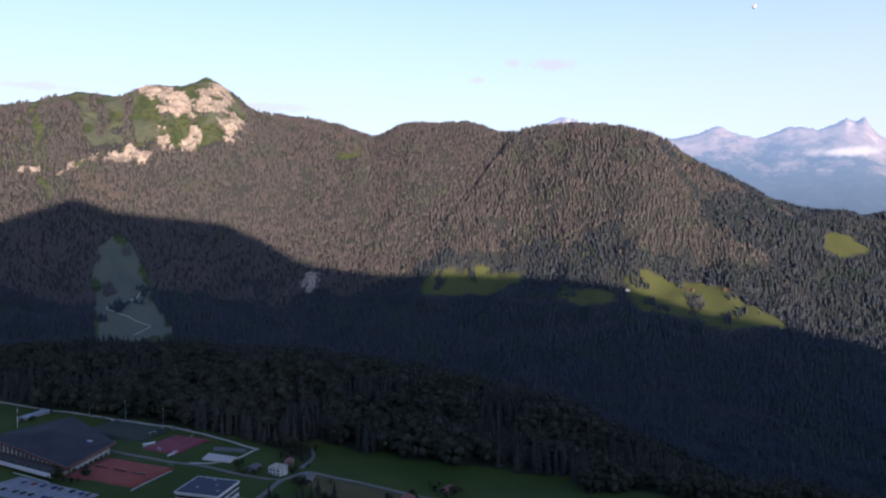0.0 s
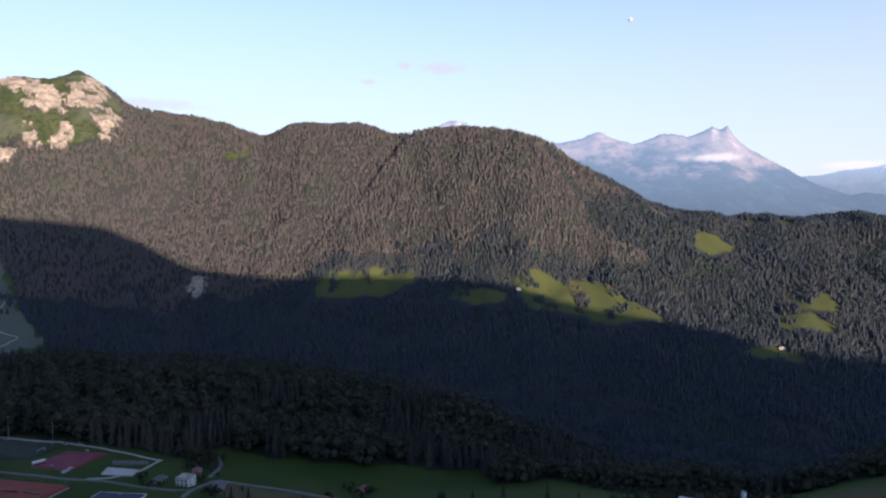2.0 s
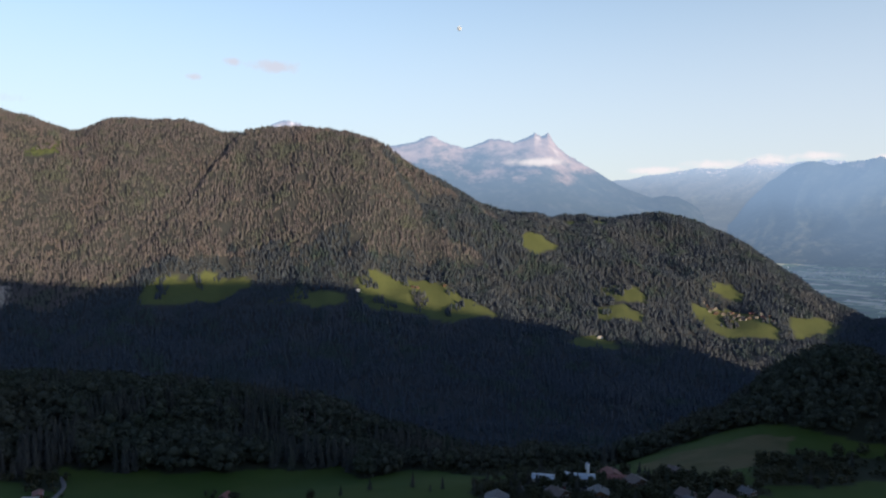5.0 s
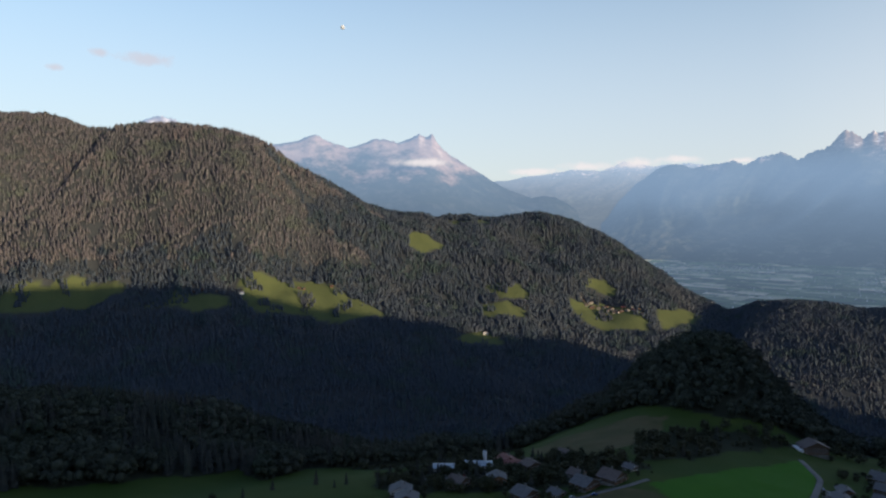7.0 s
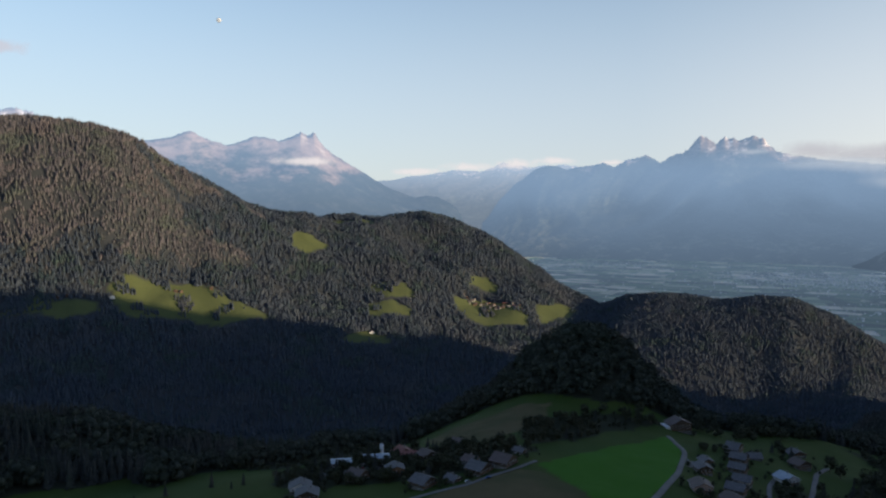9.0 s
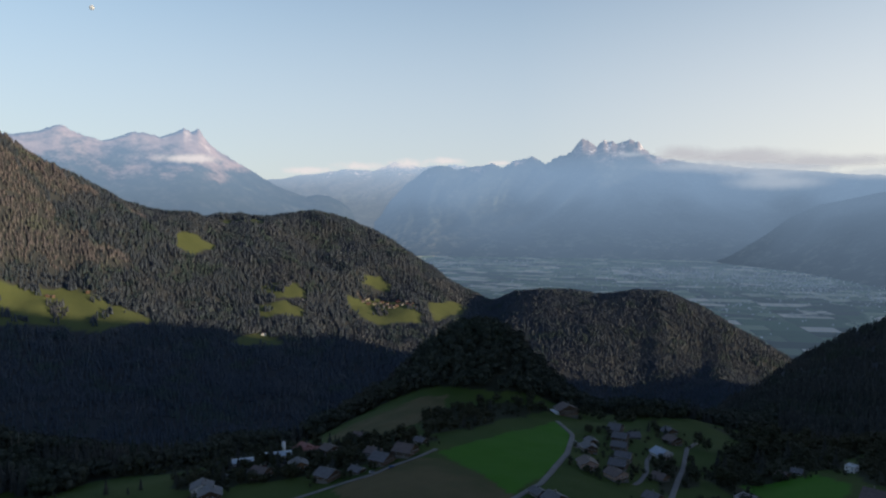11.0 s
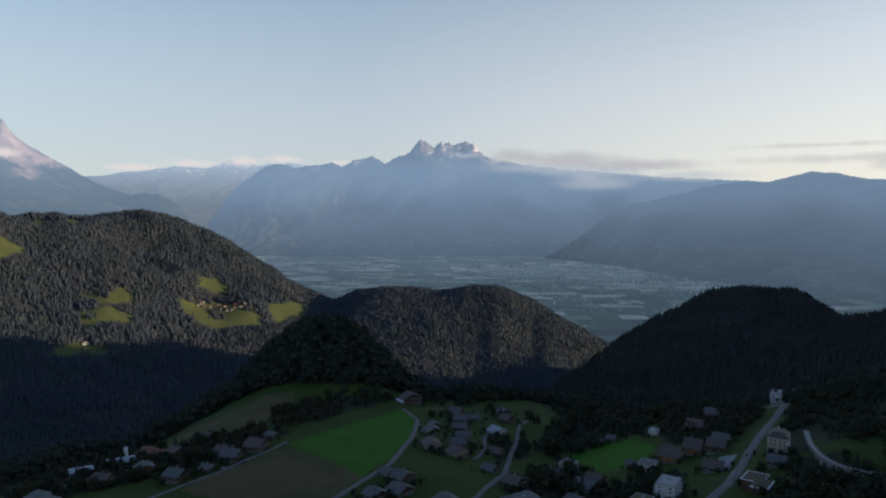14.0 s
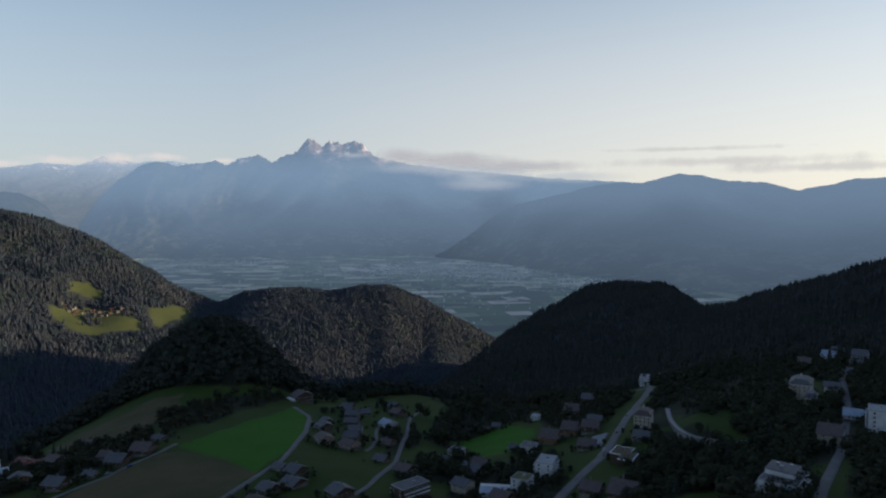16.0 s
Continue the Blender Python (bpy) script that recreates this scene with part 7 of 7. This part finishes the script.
cube = np.array([(x, y, z) for z in (-0.2, 1) for x, y in ((-0.5, -0.5), (0.5, -0.5), (0.5, 0.5), (-0.5, 0.5))] + [(0, -0.5, 1.4), (0, 0.5, 1.4)])
cube_f = np.array([(0, 1, 5), (0, 5, 4), (1, 2, 6), (1, 6, 5), (2, 3, 7), (2, 7, 6), (3, 0, 4), (3, 4, 7), (4, 5, 8), (6, 7, 9), (5, 6, 9), (5, 9, 8), (7, 4, 8), (7, 8, 9)])
n_t = len(tx)
big = town.uniform(7, 15, n_t)
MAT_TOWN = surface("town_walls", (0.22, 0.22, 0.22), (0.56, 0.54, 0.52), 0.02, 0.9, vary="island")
# the plain's haze is painted on the town walls as emission too
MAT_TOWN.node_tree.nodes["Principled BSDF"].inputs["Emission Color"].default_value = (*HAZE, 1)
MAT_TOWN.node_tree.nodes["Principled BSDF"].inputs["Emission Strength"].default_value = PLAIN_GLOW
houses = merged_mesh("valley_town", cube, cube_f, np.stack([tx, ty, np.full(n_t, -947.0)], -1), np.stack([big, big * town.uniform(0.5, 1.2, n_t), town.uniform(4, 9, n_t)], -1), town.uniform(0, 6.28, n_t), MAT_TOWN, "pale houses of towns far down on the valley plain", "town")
co = np.empty(len(houses.data.vertices) * 3, np.float32)
houses.data.vertices.foreach_get("co", co)
co = co.reshape(-1, 3).astype(float)
houses.data.vertices.foreach_set("co", np.stack(draw_in(co[:, 0], co[:, 1], co[:, 2] + 3), -1).astype(np.float32).ravel())
houses.data.update()

# ---- pylons on the bench ----
for x, y in ((-1185, 2370), (-730, 2760)):
    mast = thing("power_pylon", x, y, ground_z(x, y), 20, "grey steel power pylon at the meadow's edge", "pylon", "pylons")
    bm = bmesh.new()
    for sx, sy in ((-1, -1), (1, -1), (1, 1), (-1, 1)):
        v = box(bm, sx * 1.9 - 0.25, sx * 1.9 + 0.25, sy * 1.9 - 0.25, sy * 1.9 + 0.25, -4, 30)
        for q in v:
            if q.co.z > 0:
                q.co.x *= 0.25
                q.co.y *= 0.25
    part("tower", bm, MAT_METAL, mast)
    for z in (20, 25):
        part("arm", boxes((-5, 5, -0.3, 0.3, z, z + 0.6)), MAT_METAL, mast)


# ---- sky things ----
def spot(az, el, d):
    a, e = radians(az), radians(el)
    return Vector((HUB[0] + d * math.sin(a) * math.cos(e), HUB[1] + d * math.cos(a) * math.cos(e), HUB[2] + d * math.sin(e)))


def cloud(name, az, el, wide, high, d, material, label):
    """A thin sheet of cloud: wide and high in degrees."""
    u, v = np.meshgrid(np.linspace(-1, 1, 33), np.linspace(-1, 1, 9), indexing="ij")
    A, E = np.radians(az + u * wide / 2), np.radians(el + v * high / 2)
    D = d - 12 * (1 - u * u) * (1 - v * v)
    X, Y, Z = HUB[0] + D * np.sin(A) * np.cos(E), HUB[1] + D * np.cos(A) * np.cos(E), HUB[2] + D * np.sin(E)
    ob = grid_mesh(name, X, Y, Z, material, {"across": np.stack([u, v, 0 * u], -1)})
    return tagged(ob, label, "cloud", kind="structure")


PINK_CLOUD = cloud_material("pink_cloud", (0.41, 0.37, 0.395), 0.6, 0.010, 1.0)
WHITE_CLOUD = cloud_material("white_cloud", (0.56, 0.52, 0.515), 0.85, 0.010, 1.0)
GREY_CLOUD = cloud_material("grey_cloud", (0.36, 0.36, 0.385), 0.9, 0.0016, 1.0)
SOFT_CLOUD = cloud_material("soft_cloud", (0.40, 0.39, 0.40), 0.6, 0.004, 1.0)
for az, el, wide, high, d in ((-43.6, 11.1, 5.4, 1.3, 4816), (-46.9, 11.3, 1.8, 0.8, 4816), (-49.8, 10.0, 1.6, 0.7, 4816)):
    cloud("backdrop_cloud", az, el, wide, high, d, PINK_CLOUD, "small pale pink evening cloud")
for az, el, wide, high, d in ((-66, 7.7, 11, 1.2, 4810), (-83, 8.4, 12, 1.0, 4810)):
    cloud("backdrop_cloud", az, el, wide, high, d, SOFT_CLOUD, "faint grey evening cloud behind the ridge")
# glowing sheets added to blur the massif's crest line as haze would
MIST = cloud_material("pale_mist", (0.33, 0.37, 0.425), 0.6, 0.0012, 1.0)
for az, el, wide, high, d in ((18, 3.2, 12, 1.5, 4776), (24, 2.8, 12, 1.5, 4775.5), (30, 2.4, 12, 1.3, 4775), (13.0, 4.2, 3.5, 0.7, 4777), (24, 1.9, 9, 1.6, 4774)):
    cloud("backdrop_cloud", az, el, wide, high, d, MIST, "pale mist along the shoulder of the massif")
cloud("backdrop_cloud", -22.4, 3.75, 7.2, 0.95, 4690, WHITE_CLOUD, "white band of cloud across the rocky range")
for az, el, wide, high, d in ((16.8, 4.15, 7.0, 1.9, 4780), (21.0, 3.8, 13, 1.8, 4779), (27, 3.3, 17, 1.5, 4778)):
    cloud("backdrop_cloud", az, el, wide, high, d, GREY_CLOUD, "long grey cloud bank trailing from the massif")
for az, el, wide, high, d in ((42, 3.5, 26, 1.1, 4812), (40, 4.5, 18, 0.6, 4812), (50, 2.9, 20, 1.0, 4812)):
    cloud("backdrop_cloud", az, el, wide, high, d, SOFT_CLOUD, "faint streak of cloud over the far ridge")
for az, el, wide, high, d in ((-5.2, 3.55, 4.4, 1.1, 4804), (-2.0, 3.8, 4.4, 0.9, 4806), (-9.2, 3.35, 5.6, 1.0, 4804), (-13.2, 3.0, 6.0, 0.8, 4804), (2.4, 3.6, 2.5, 0.6, 4806)):
    cloud("backdrop_cloud", az, el, wide, high, d, WHITE_CLOUD, "small white cumulus over the far snow peaks")
MAT_MOON = surface("moon_dust", (0.22, 0.22, 0.21), (0.36, 0.36, 0.35), 0.05, 1.0)
# bluish glow stands in for the bright sky before its dark side
MAT_MOON.node_tree.nodes["Principled BSDF"].inputs["Emission Color"].default_value = (0.62, 0.72, 0.78, 1)
MAT_MOON.node_tree.nodes["Principled BSDF"].inputs["Emission Strength"].default_value = 0.22
bm = bmesh.new()
bmesh.ops.create_uvsphere(bm, u_segments=24, v_segments=14, radius=15)
me = bpy.data.meshes.new("moon")
bm.to_mesh(me)
bm.free()
me.materials.append(MAT_MOON)
moon = new("moon", me)
moon.location = spot(-28.93, 14.27, 4818)
tagged(moon, "pale gibbous moon in the evening sky", "moon", kind="structure")
